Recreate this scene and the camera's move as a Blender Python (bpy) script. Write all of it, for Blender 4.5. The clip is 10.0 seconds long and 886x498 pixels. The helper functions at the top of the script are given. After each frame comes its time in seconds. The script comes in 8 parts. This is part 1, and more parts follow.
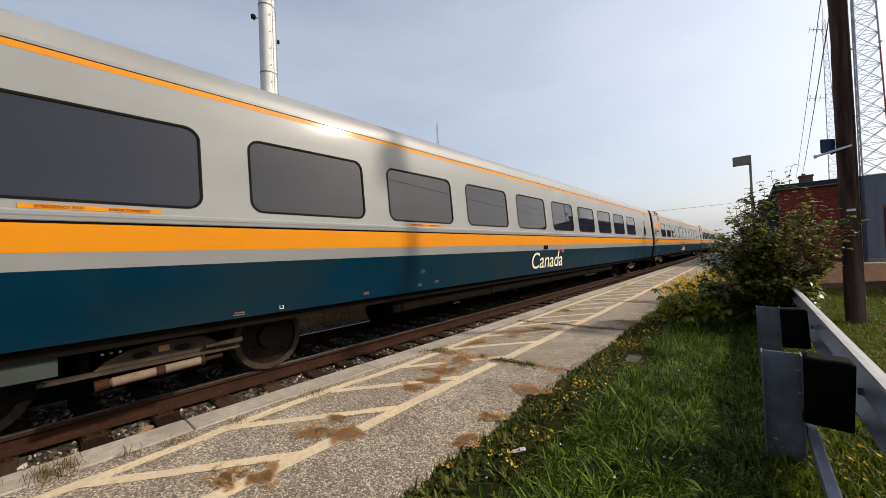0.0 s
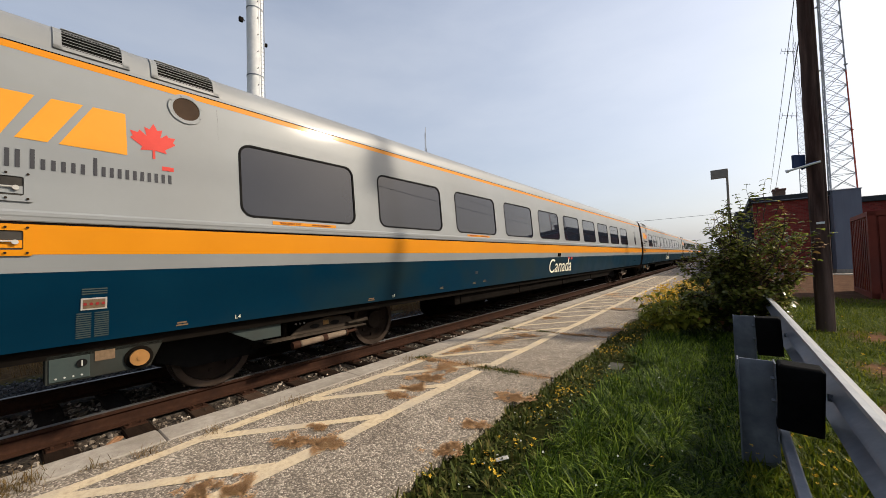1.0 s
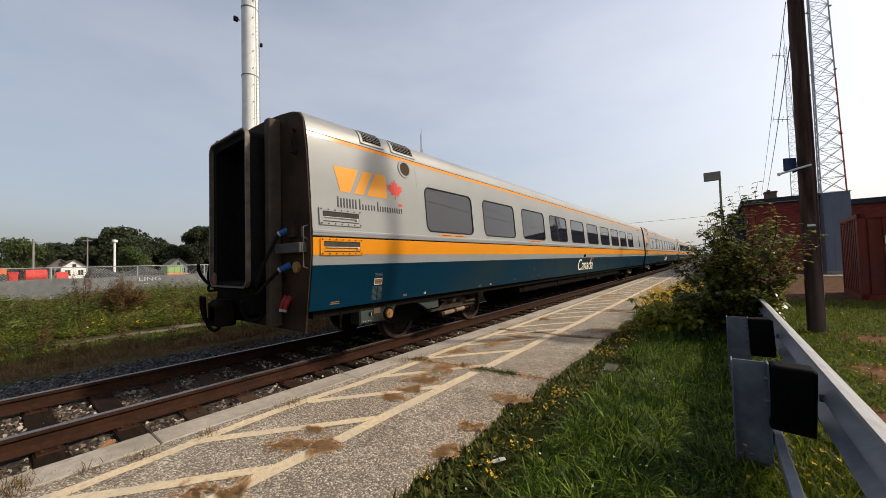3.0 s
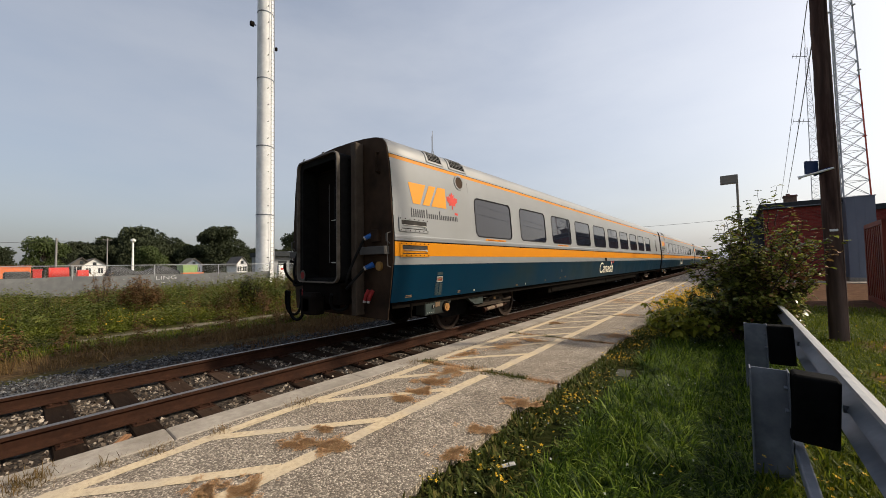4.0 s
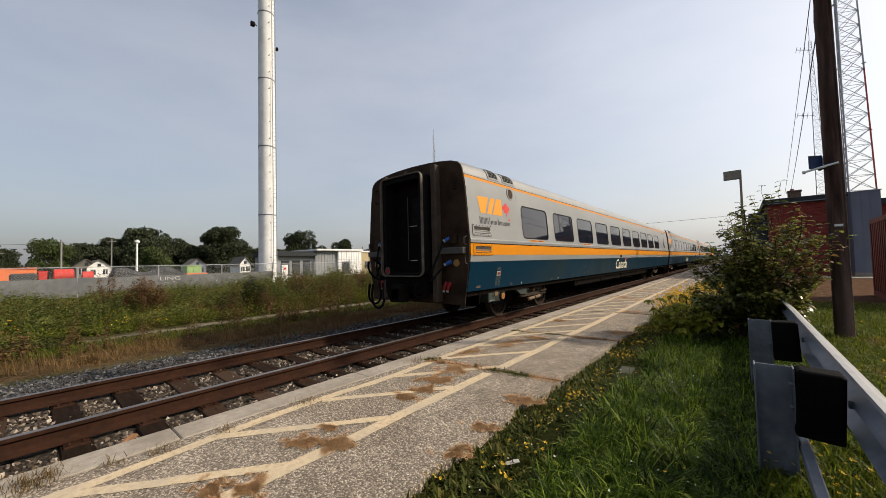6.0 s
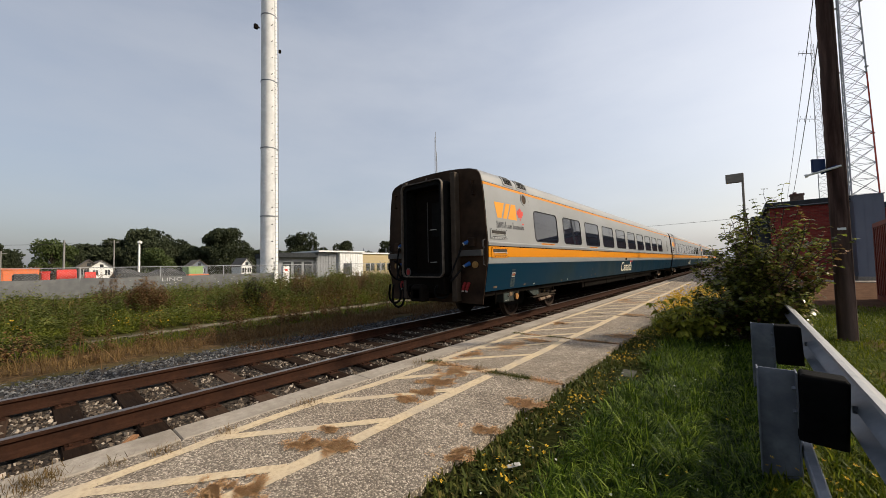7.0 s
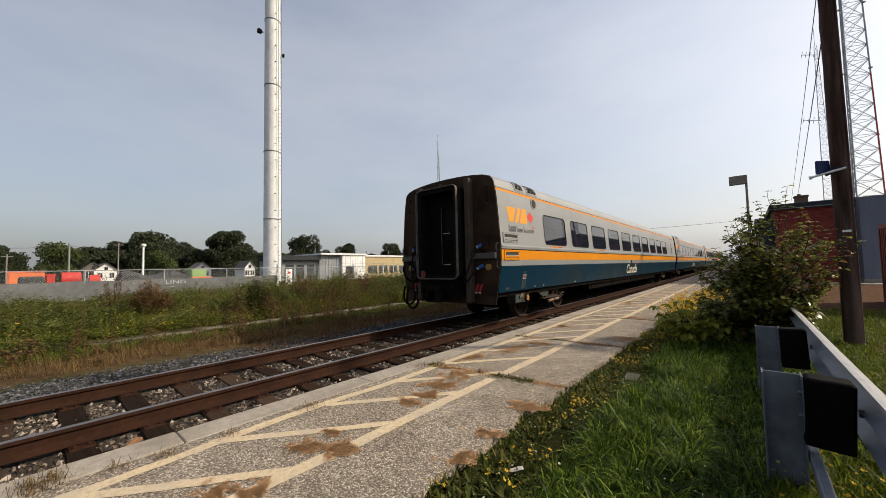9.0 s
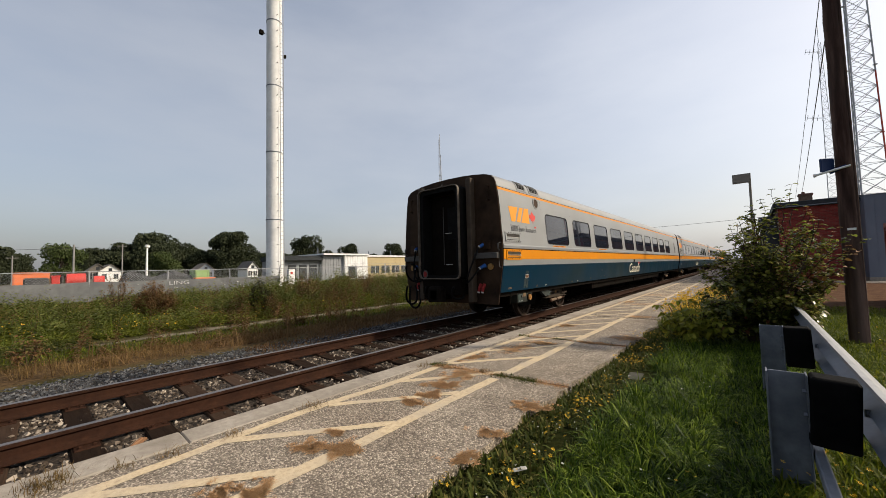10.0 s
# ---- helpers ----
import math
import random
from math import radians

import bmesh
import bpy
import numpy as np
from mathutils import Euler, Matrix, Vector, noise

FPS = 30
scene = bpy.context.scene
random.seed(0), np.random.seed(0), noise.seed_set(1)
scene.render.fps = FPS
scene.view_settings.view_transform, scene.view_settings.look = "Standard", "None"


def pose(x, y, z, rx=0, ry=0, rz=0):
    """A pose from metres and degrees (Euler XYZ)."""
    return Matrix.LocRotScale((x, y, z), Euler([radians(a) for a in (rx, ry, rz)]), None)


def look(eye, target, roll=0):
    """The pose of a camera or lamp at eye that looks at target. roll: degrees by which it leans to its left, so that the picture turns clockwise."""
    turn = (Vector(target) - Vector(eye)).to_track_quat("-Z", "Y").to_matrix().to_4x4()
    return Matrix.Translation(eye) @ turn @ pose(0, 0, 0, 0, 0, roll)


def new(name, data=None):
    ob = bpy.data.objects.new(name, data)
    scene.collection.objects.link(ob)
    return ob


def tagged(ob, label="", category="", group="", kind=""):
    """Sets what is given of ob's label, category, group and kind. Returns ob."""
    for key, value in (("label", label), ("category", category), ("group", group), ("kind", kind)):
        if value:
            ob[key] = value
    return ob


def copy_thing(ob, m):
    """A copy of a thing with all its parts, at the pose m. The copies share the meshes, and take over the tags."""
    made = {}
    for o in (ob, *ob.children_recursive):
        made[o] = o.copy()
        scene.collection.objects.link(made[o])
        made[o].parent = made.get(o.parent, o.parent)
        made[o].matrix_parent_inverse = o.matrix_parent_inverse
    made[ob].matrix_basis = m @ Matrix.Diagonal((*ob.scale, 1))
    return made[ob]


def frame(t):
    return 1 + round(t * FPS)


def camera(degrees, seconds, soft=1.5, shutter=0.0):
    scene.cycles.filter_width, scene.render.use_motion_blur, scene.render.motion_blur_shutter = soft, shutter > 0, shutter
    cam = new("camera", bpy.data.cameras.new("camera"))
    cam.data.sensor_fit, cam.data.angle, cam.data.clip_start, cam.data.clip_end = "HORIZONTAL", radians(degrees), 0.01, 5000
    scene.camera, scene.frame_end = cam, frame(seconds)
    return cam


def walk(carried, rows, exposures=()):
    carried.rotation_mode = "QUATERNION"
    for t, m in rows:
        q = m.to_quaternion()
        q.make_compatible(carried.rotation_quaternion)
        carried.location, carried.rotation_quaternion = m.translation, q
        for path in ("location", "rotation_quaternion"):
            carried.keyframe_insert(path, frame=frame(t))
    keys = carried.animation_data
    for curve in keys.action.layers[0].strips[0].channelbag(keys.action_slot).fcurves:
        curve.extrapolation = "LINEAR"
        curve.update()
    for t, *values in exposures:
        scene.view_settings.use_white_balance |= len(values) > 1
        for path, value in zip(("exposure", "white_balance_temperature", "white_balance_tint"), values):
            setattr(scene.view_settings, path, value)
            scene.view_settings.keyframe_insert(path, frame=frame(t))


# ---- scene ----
cam = camera(103.02, 10.0, soft=0.85)
PATH = [
    (0, pose(0.010, 0.008, 1.283, 90.791, 2.294, 41.045)),
    (0.5, pose(0.009, 0.019, 1.280, 90.287, 1.763, 40.086)),
    (1, pose(0.016, 0.017, 1.281, 91.828, 1.649, 38.869)),
    (1.5, pose(0.017, 0.015, 1.286, 91.963, 1.746, 40.699)),
    (2, pose(0.015, 0.014, 1.285, 92.105, 1.155, 40.158)),
    (2.2, pose(0.014, 0.013, 1.285, 92.200, 1.200, 39.200)),
    (2.75, pose(0.011, 0.010, 1.285, 92.050, 1.450, 38.300)),
    (3.3, pose(0.007, 0.006, 1.284, 91.918, 1.678, 38.008)),
    (3.5, pose(0.006, 0.010, 1.286, 92.214, 1.573, 39.570)),
    (4, pose(0.001, 0.006, 1.283, 92.374, 0.970, 39.743)),
    (4.5, pose(-0.000, 0.004, 1.282, 92.245, 0.955, 40.161)),
    (5, pose(0.001, 0.005, 1.284, 92.206, 1.222, 39.925)),
    (5.5, pose(0.002, 0.005, 1.283, 92.054, 1.424, 40.069)),
    (7, pose(0.001, 0.002, 1.283, 92.471, 1.200, 40.333)),
    (7.5, pose(0.000, 0.003, 1.285, 92.618, 1.120, 40.520)),
    (8, pose(-0.000, 0.001, 1.284, 92.638, 1.195, 40.540)),
    (8.5, pose(0.000, 0.000, 1.285, 92.645, 1.166, 40.533)),
    (9, pose(0.002, -0.001, 1.286, 92.887, 1.247, 40.720)),
    (9.5, pose(0.000, 0.002, 1.285, 92.750, 1.434, 40.700)),
    (10, pose(0.002, -0.001, 1.287, 92.866, 1.466, 41.079)),
]
walk(cam, PATH, [(0, 0.25, 6280, 10), (2.2, 0.24, 6300, 10), (3.3, 0.17, 6450, 10), (5.7, 0.16, 6500, 10), (10, 0.17, 6500, 10)])

# ---- light: hazy morning sun ahead on the right, pale sky ----
SUN = Vector((0.635, 0.502, 0.588)).normalized()
world = bpy.data.worlds.new("sky")
scene.world = world
world.use_nodes = True
wt = world.node_tree
sky = wt.nodes.new("ShaderNodeTexSky")
sky.sky_type = "NISHITA"
sky.sun_disc = False
sky.sun_elevation = math.asin(SUN.z)
sky.sun_rotation = math.atan2(SUN.x, SUN.y)
sky.air_density, sky.dust_density, sky.ozone_density = 1.0, 4.5, 1.0
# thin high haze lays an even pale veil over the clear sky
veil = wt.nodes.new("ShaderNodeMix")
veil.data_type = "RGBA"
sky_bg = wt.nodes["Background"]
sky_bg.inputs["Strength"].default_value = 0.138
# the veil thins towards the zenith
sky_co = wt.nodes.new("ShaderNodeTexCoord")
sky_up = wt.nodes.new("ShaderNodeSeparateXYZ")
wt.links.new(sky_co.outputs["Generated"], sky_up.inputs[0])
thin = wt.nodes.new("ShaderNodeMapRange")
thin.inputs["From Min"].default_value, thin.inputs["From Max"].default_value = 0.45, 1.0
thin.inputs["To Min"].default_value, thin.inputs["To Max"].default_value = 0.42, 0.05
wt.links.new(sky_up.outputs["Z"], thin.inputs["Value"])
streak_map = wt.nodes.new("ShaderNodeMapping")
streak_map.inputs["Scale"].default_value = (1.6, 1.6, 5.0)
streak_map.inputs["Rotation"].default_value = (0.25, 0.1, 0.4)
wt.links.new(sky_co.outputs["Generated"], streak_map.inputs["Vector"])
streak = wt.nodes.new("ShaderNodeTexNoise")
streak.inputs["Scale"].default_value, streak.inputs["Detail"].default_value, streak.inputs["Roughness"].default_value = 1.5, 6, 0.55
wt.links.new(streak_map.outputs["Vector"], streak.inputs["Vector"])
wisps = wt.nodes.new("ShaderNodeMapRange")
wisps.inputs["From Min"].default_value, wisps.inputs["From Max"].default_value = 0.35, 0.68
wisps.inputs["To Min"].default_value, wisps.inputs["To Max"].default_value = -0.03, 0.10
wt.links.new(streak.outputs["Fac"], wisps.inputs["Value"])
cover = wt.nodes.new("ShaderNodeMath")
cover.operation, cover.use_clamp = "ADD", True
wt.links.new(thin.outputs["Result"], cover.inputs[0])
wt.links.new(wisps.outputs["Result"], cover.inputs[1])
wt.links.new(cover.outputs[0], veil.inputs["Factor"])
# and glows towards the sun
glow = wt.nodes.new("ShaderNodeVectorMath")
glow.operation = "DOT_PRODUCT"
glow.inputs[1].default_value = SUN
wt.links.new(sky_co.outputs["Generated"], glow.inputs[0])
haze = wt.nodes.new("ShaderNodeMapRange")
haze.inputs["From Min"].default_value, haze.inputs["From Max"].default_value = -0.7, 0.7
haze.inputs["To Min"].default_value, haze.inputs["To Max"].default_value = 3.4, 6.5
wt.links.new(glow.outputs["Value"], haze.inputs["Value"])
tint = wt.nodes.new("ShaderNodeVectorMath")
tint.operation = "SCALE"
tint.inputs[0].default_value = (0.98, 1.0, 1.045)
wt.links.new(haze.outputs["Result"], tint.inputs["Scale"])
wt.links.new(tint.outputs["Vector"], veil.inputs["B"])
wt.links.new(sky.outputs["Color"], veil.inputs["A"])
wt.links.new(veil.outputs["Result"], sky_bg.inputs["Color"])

sun_data = bpy.data.lights.new("sun", "SUN")
sun_data.energy, sun_data.angle, sun_data.color = 4.3, radians(2.0), (1.0, 0.87, 0.68)
sun_lamp = new("sun", sun_data)
sun_lamp.matrix_world = look(SUN * 100, (0, 0, 0))


# ---- mesh tools ----
class Geo:
    """Collects vertices and faces of one mesh."""

    def __init__(self):
        self.v, self.f = [], []

    def add(self, verts, faces):
        n = len(self.v)
        self.v.extend(verts)
        self.f.extend([tuple(i + n for i in fc) for fc in faces])
        return self

    def box(self, x0, x1, y0, y1, z0, z1, m=None):
        vs = [Vector((x, y, z)) for z in (z0, z1) for y in (y0, y1) for x in (x0, x1)]
        if m is not None:
            vs = [m @ p for p in vs]
        return self.add(vs, [(0, 2, 3, 1), (4, 5, 7, 6), (0, 1, 5, 4), (2, 6, 7, 3), (0, 4, 6, 2), (1, 3, 7, 5)])

    def chamfer(self, x0, x1, y0, y1, z0, z1, c=0.01, m=None):
        """A box whose top and upright edges are cut by c."""
        ring = [(x0 + c, y0), (x1 - c, y0), (x1, y0 + c), (x1, y1 - c), (x1 - c, y1), (x0 + c, y1), (x0, y1 - c), (x0, y0 + c)]
        cx, cy = (x0 + x1) / 2, (y0 + y1) / 2
        sx, sy = max(0.01, 1 - 2 * c / (x1 - x0)), max(0.01, 1 - 2 * c / (y1 - y0))
        top = [(cx + (x - cx) * sx, cy + (y - cy) * sy) for x, y in ring]
        vs = [Vector((x, y, z0)) for x, y in ring] + [Vector((x, y, z1 - c)) for x, y in ring] + [Vector((x, y, z1)) for x, y in top]
        if m is not None:
            vs = [m @ p for p in vs]
        fs = [tuple(reversed(range(8))), tuple(range(16, 24))]
        for k in (0, 8):
            fs += [(k + i, k + (i + 1) % 8, k + 8 + (i + 1) % 8, k + 8 + i) for i in range(8)]
        return self.add(vs, fs)

    def tube(self, pts, radii, seg=8, cap=True):
        """A round bar through pts, with a radius at each."""
        pts = [Vector(p) for p in pts]
        n = len(pts)
        if isinstance(radii, (int, float)):
            radii = [radii] * n
        vs, fs = [], []
        for i, p in enumerate(pts):
            way = (pts[min(i + 1, n - 1)] - pts[max(i - 1, 0)]).normalized()
            side = way.cross(Vector((0, 0, 1)))
            if side.length < 0.05:
                side = way.cross(Vector((0, 1, 0)))
            side.normalize()
            up = side.cross(way)
            for k in range(seg):
                a = 2 * math.pi * k / seg
                vs.append(p + (side * math.cos(a) + up * math.sin(a)) * radii[i])
        for i in range(n - 1):
            for k in range(seg):
                a, b = i * seg + k, i * seg + (k + 1) % seg
                fs.append((a, b, b + seg, a + seg))
        if cap:
            fs += [tuple(reversed(range(seg))), tuple(range((n - 1) * seg, n * seg))]
        return self.add(vs, fs)

    def disc(self, c, axis, r, depth, seg=24, r2=None):
        c, axis = Vector(c), Vector(axis).normalized()
        return self.tube([c - axis * depth / 2, c + axis * depth / 2], [r, r2 if r2 is not None else r], seg)

    def ring(self, c, axis, r_in, r_out, depth, seg=24):
        """A flat ring with thickness."""
        c, axis = Vector(c), Vector(axis).normalized()
        side = axis.cross(Vector((0, 0, 1)))
        if side.length < 0.05:
            side = axis.cross(Vector((0, 1, 0)))
        side.normalize()
        up = side.cross(axis)
        vs, fs = [], []
        for k in range(seg):
            w = side * math.cos(2 * math.pi * k / seg) + up * math.sin(2 * math.pi * k / seg)
            vs += [c + w * r_in - axis * depth / 2, c + w * r_out - axis * depth / 2, c + w * r_out + axis * depth / 2, c + w * r_in + axis * depth / 2]
        for k in range(seg):
            a, b = 4 * k, 4 * ((k + 1) % seg)
            fs += [(a + i, b + i, b + (i + 1) % 4, a + (i + 1) % 4) for i in range(4)]
        return self.add(vs, fs)

    def extrude(self, outline, y0, y1, cap=True, axis="y"):
        """A closed outline of (x, z) drawn along y (or of (y, z) drawn along x)."""
        n = len(outline)
        if axis == "y":
            vs = [Vector((a, y, b)) for y in (y0, y1) for a, b in outline]
        else:
            vs = [Vector((x, a, b)) for x in (y0, y1) for a, b in outline]
        fs = [(i, (i + 1) % n, n + (i + 1) % n, n + i) for i in range(n)]
        if cap:
            fs += [tuple(reversed(range(n))), tuple(range(n, 2 * n))]
        return self.add(vs, fs)

    def prism(self, outline, z0, z1):
        """A closed outline of (x, y) raised from z0 to z1."""
        n = len(outline)
        vs = [Vector((x, y, z)) for z in (z0, z1) for x, y in outline]
        return self.add(vs, [(i, (i + 1) % n, n + (i + 1) % n, n + i) for i in range(n)] + [tuple(reversed(range(n))), tuple(range(n, 2 * n))])

    def mesh(self, name, material, smooth=False):
        me = bpy.data.meshes.new(name)
        me.from_pydata([tuple(p) for p in self.v], [], self.f)
        if material is not None:
            me.materials.append(material)
        bm = bmesh.new()
        bm.from_mesh(me)
        bmesh.ops.remove_doubles(bm, verts=bm.verts, dist=1e-5)
        bmesh.ops.recalc_face_normals(bm, faces=bm.faces)
        bm.to_mesh(me)
        bm.free()
        if smooth:
            me.polygons.foreach_set("use_smooth", [True] * len(me.polygons))
            me.set_sharp_from_angle(angle=radians(35))
        return me


def raw(name, verts, faces, material, smooth=False):
    """A mesh object from large plain lists."""
    me = bpy.data.meshes.new(name)
    me.from_pydata(verts, [], faces)
    me.materials.append(material)
    if smooth:
        me.polygons.foreach_set("use_smooth", [True] * len(me.polygons))
    return new(name, me)


def part(name, geo, material, parent=None, label="", smooth=False, bevel=0.0):
    """One mesh object, under a thing or a part when parent is given."""
    ob = new(name, geo.mesh(name, material, smooth))
    ob.parent = parent
    if label:
        ob["label"] = label
    if bevel:
        mod = ob.modifiers.new("edges", "BEVEL")
        mod.width, mod.segments, mod.limit_method, mod.angle_limit = bevel, 2, "ANGLE", radians(40)
    return ob


def thing(name, label, category, at=(0, 0, 0), turn=0.0, group="", kind=""):
    """An Empty at a thing's base, to carry its parts."""
    ob = new(name)
    ob.empty_display_size = 0.2
    ob.matrix_basis = pose(at[0], at[1], at[2], 0, 0, turn)
    return tagged(ob, label, category, group, kind)


# ---- materials ----
def shade(name, stops, rough=0.6, metal=0.0, scale=6.0, detail=6.0, bump=0.0, bump_scale=None, big=None, grime=0.0, spec=0.18, coat=0.0, per="", stretch=(1, 1, 1), space="Object"):
    """A surface whose colour runs through stops by noise, with stains at a larger scale (big), bump, and variation per object or per piece."""
    m = bpy.data.materials.new(name)
    m.use_nodes = True
    nt = m.node_tree
    bsdf = nt.nodes["Principled BSDF"]
    bsdf.inputs["Roughness"].default_value = rough
    bsdf.inputs["Metallic"].default_value = metal
    bsdf.inputs["Specular IOR Level"].default_value = spec
    bsdf.inputs["Coat Weight"].default_value = coat
    bsdf.inputs["Coat Roughness"].default_value = 0.13
    co = nt.nodes.new("ShaderNodeTexCoord")
    mp = nt.nodes.new("ShaderNodeMapping")
    mp.inputs["Scale"].default_value = stretch
    nt.links.new(co.outputs[space], mp.inputs["Vector"])
    vec = mp.outputs["Vector"]
    nz = nt.nodes.new("ShaderNodeTexNoise")
    nz.inputs["Scale"].default_value, nz.inputs["Detail"].default_value, nz.inputs["Roughness"].default_value = scale, detail, 0.62
    nt.links.new(vec, nz.inputs["Vector"])
    fac = nz.outputs["Fac"]
    if per:
        src = nt.nodes.new("ShaderNodeObjectInfo" if per == "object" else "ShaderNodeNewGeometry")
        mix = nt.nodes.new("ShaderNodeMath")
        mix.operation = "MULTIPLY_ADD"
        nt.links.new(src.outputs["Random" if per == "object" else "Random Per Island"], mix.inputs[0])
        mix.inputs[1].default_value = 0.7 if per != "patch" else 0.45
        half = nt.nodes.new("ShaderNodeMath")
        half.operation = "MULTIPLY_ADD"
        nt.links.new(fac, half.inputs[0])
        half.inputs[1].default_value, half.inputs[2].default_value = (0.5, -0.1) if per != "patch" else (1.5, -0.48)
        nt.links.new(half.outputs[0], mix.inputs[2])
        fac = mix.outputs[0]
    ramp = nt.nodes.new("ShaderNodeValToRGB")
    el = ramp.color_ramp.elements
    while len(el) < len(stops):
        el.new(0.5)
    lo, hi = (0.08, 0.92) if per else (0.3, 0.7)
    for i, c in enumerate(stops):
        el[i].position = lo + (hi - lo) * i / max(1, len(stops) - 1)
        el[i].color = (*c, 1)
    nt.links.new(fac, ramp.inputs["Fac"])
    colour = ramp.outputs["Color"]
    if big:
        n2 = nt.nodes.new("ShaderNodeTexNoise")
        n2.inputs["Scale"].default_value, n2.inputs["Detail"].default_value = big[0], 4
        nt.links.new(vec, n2.inputs["Vector"])
        r2 = nt.nodes.new("ShaderNodeMapRange")
        r2.inputs["From Min"].default_value, r2.inputs["From Max"].default_value = 0.42, 0.7
        r2.inputs["To Max"].default_value = big[2]
        nt.links.new(n2.outputs["Fac"], r2.inputs["Value"])
        mx = nt.nodes.new("ShaderNodeMix")
        mx.data_type = "RGBA"
        nt.links.new(r2.outputs["Result"], mx.inputs["Factor"])
        nt.links.new(colour, mx.inputs["A"])
        mx.inputs["B"].default_value = (*big[1], 1)
        colour = mx.outputs["Result"]
    nt.links.new(colour, bsdf.inputs["Base Color"])
    if grime:
        rr = nt.nodes.new("ShaderNodeMapRange")
        rr.inputs["To Min"].default_value, rr.inputs["To Max"].default_value = max(0, rough - grime), min(1, rough + grime)
        nt.links.new(nz.outputs["Fac"], rr.inputs["Value"])
        nt.links.new(rr.outputs["Result"], bsdf.inputs["Roughness"])
    if bump:
        nb = nt.nodes.new("ShaderNodeTexNoise")
        nb.inputs["Scale"].default_value, nb.inputs["Detail"].default_value = bump_scale or scale * 3, 5
        nt.links.new(vec, nb.inputs["Vector"])
        bp = nt.nodes.new("ShaderNodeBump")
        bp.inputs["Strength"].default_value, bp.inputs["Distance"].default_value = min(1, bump), 0.02
        nt.links.new(nb.outputs["Fac"], bp.inputs["Height"])
        nt.links.new(bp.outputs["Normal"], bsdf.inputs["Normal"])
    return m


def leafy(name, stops, rough=0.55, thin_light=0.25, per="piece", spec=0.16):
    """Leaves and blades: colour per piece, some light passing through."""
    m = shade(name, stops, rough=rough, scale=3.0 if per != "patch" else 0.5, per=per, spec=spec)
    nt = m.node_tree
    bsdf = nt.nodes["Principled BSDF"]
    thin = nt.nodes.new("ShaderNodeBsdfTranslucent")
    nt.links.new(bsdf.inputs["Base Color"].links[0].from_socket, thin.inputs["Color"])
    mix = nt.nodes.new("ShaderNodeMixShader")
    mix.inputs["Fac"].default_value = thin_light
    nt.links.new(bsdf.outputs[0], mix.inputs[1])
    nt.links.new(thin.outputs[0], mix.inputs[2])
    nt.links.new(mix.outputs[0], nt.nodes["Material Output"].inputs["Surface"])
    return m


M_TEAL = shade("teal_paint", [(0.0004, 0.0155, 0.034), (0.0008, 0.020, 0.040)], rough=0.4, scale=1.5, big=(0.9, (0.013, 0.022, 0.019), 0.6), grime=0.12, spec=0.06)
M_GREY = shade("silver_grey_paint", [(0.178, 0.187, 0.190), (0.203, 0.212, 0.215)], rough=0.52, metal=0.0, spec=0.32, scale=1.2, big=(0.7, (0.16, 0.160, 0.155), 0.6), grime=0.08, coat=0.22, bump=0.02, bump_scale=2.0)
M_ORANGE = shade("orange_paint", [(0.46, 0.166, 0.0005), (0.51, 0.188, 0.001)], rough=0.48, spec=0.12, scale=1.5, big=(0.9, (0.45, 0.17, 0.006), 0.4), grime=0.1, coat=0.06)
M_ROOF = shade("roof_grey", [(0.19, 0.195, 0.195), (0.225, 0.23, 0.23)], rough=0.45, spec=0.45, metal=0.05, scale=1.0, big=(0.6, (0.165, 0.16, 0.15), 0.6), grime=0.12)
M_ENDWALL = shade("sooty_brown_steel", [(0.010, 0.0058, 0.0036), (0.034, 0.020, 0.012)], rough=0.75, scale=3.5, big=(1.6, (0.066, 0.040, 0.024), 0.7), spec=0.1, bump=0.1, grime=0.15)
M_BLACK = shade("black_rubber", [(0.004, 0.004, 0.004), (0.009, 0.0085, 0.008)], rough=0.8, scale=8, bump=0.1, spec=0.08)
M_GLASS = shade("dark_tinted_glass", [(0.009, 0.011, 0.018), (0.012, 0.014, 0.022)], rough=0.03, scale=0.7, spec=0.5)
M_GLASS.node_tree.nodes["Principled BSDF"].inputs["IOR"].default_value = 1.46
M_BOXGREY = shade("dusty_grey_green_paint", [(0.030, 0.042, 0.040), (0.050, 0.063, 0.058)], rough=0.65, scale=4, big=(2, (0.023, 0.022, 0.019), 0.6), spec=0.1)
M_BATTERY = shade("grimy_equipment_box_paint", [(0.020, 0.026, 0.024), (0.036, 0.043, 0.039)], rough=0.7, scale=4, big=(2.5, (0.022, 0.017, 0.012), 0.7), spec=0.08)
M_TANNOTE = shade("faded_tan_print", [(0.11, 0.072, 0.042), (0.17, 0.115, 0.07)], rough=0.7, scale=30, spec=0.08)
M_CAP = shade("orange_brown_cap", [(0.22, 0.105, 0.03), (0.33, 0.165, 0.05)], rough=0.55, scale=12, big=(6, (0.12, 0.06, 0.022), 0.5))
# underframe and bogie: the shade below the car is put into these near-blacks
M_UNDER = shade("shaded_dirty_underframe", [(0.003, 0.0025, 0.002), (0.009, 0.007, 0.0055)], rough=0.85, scale=5, big=(2, (0.008, 0.006, 0.0045), 0.6), bump=0.2, spec=0.03)
M_BOGIE = shade("shaded_dusty_bogie_steel", [(0.002, 0.0016, 0.0013), (0.005, 0.004, 0.003)], rough=0.9, scale=5, big=(2.5, (0.010, 0.008, 0.006), 0.6), bump=0.2, spec=0.03)
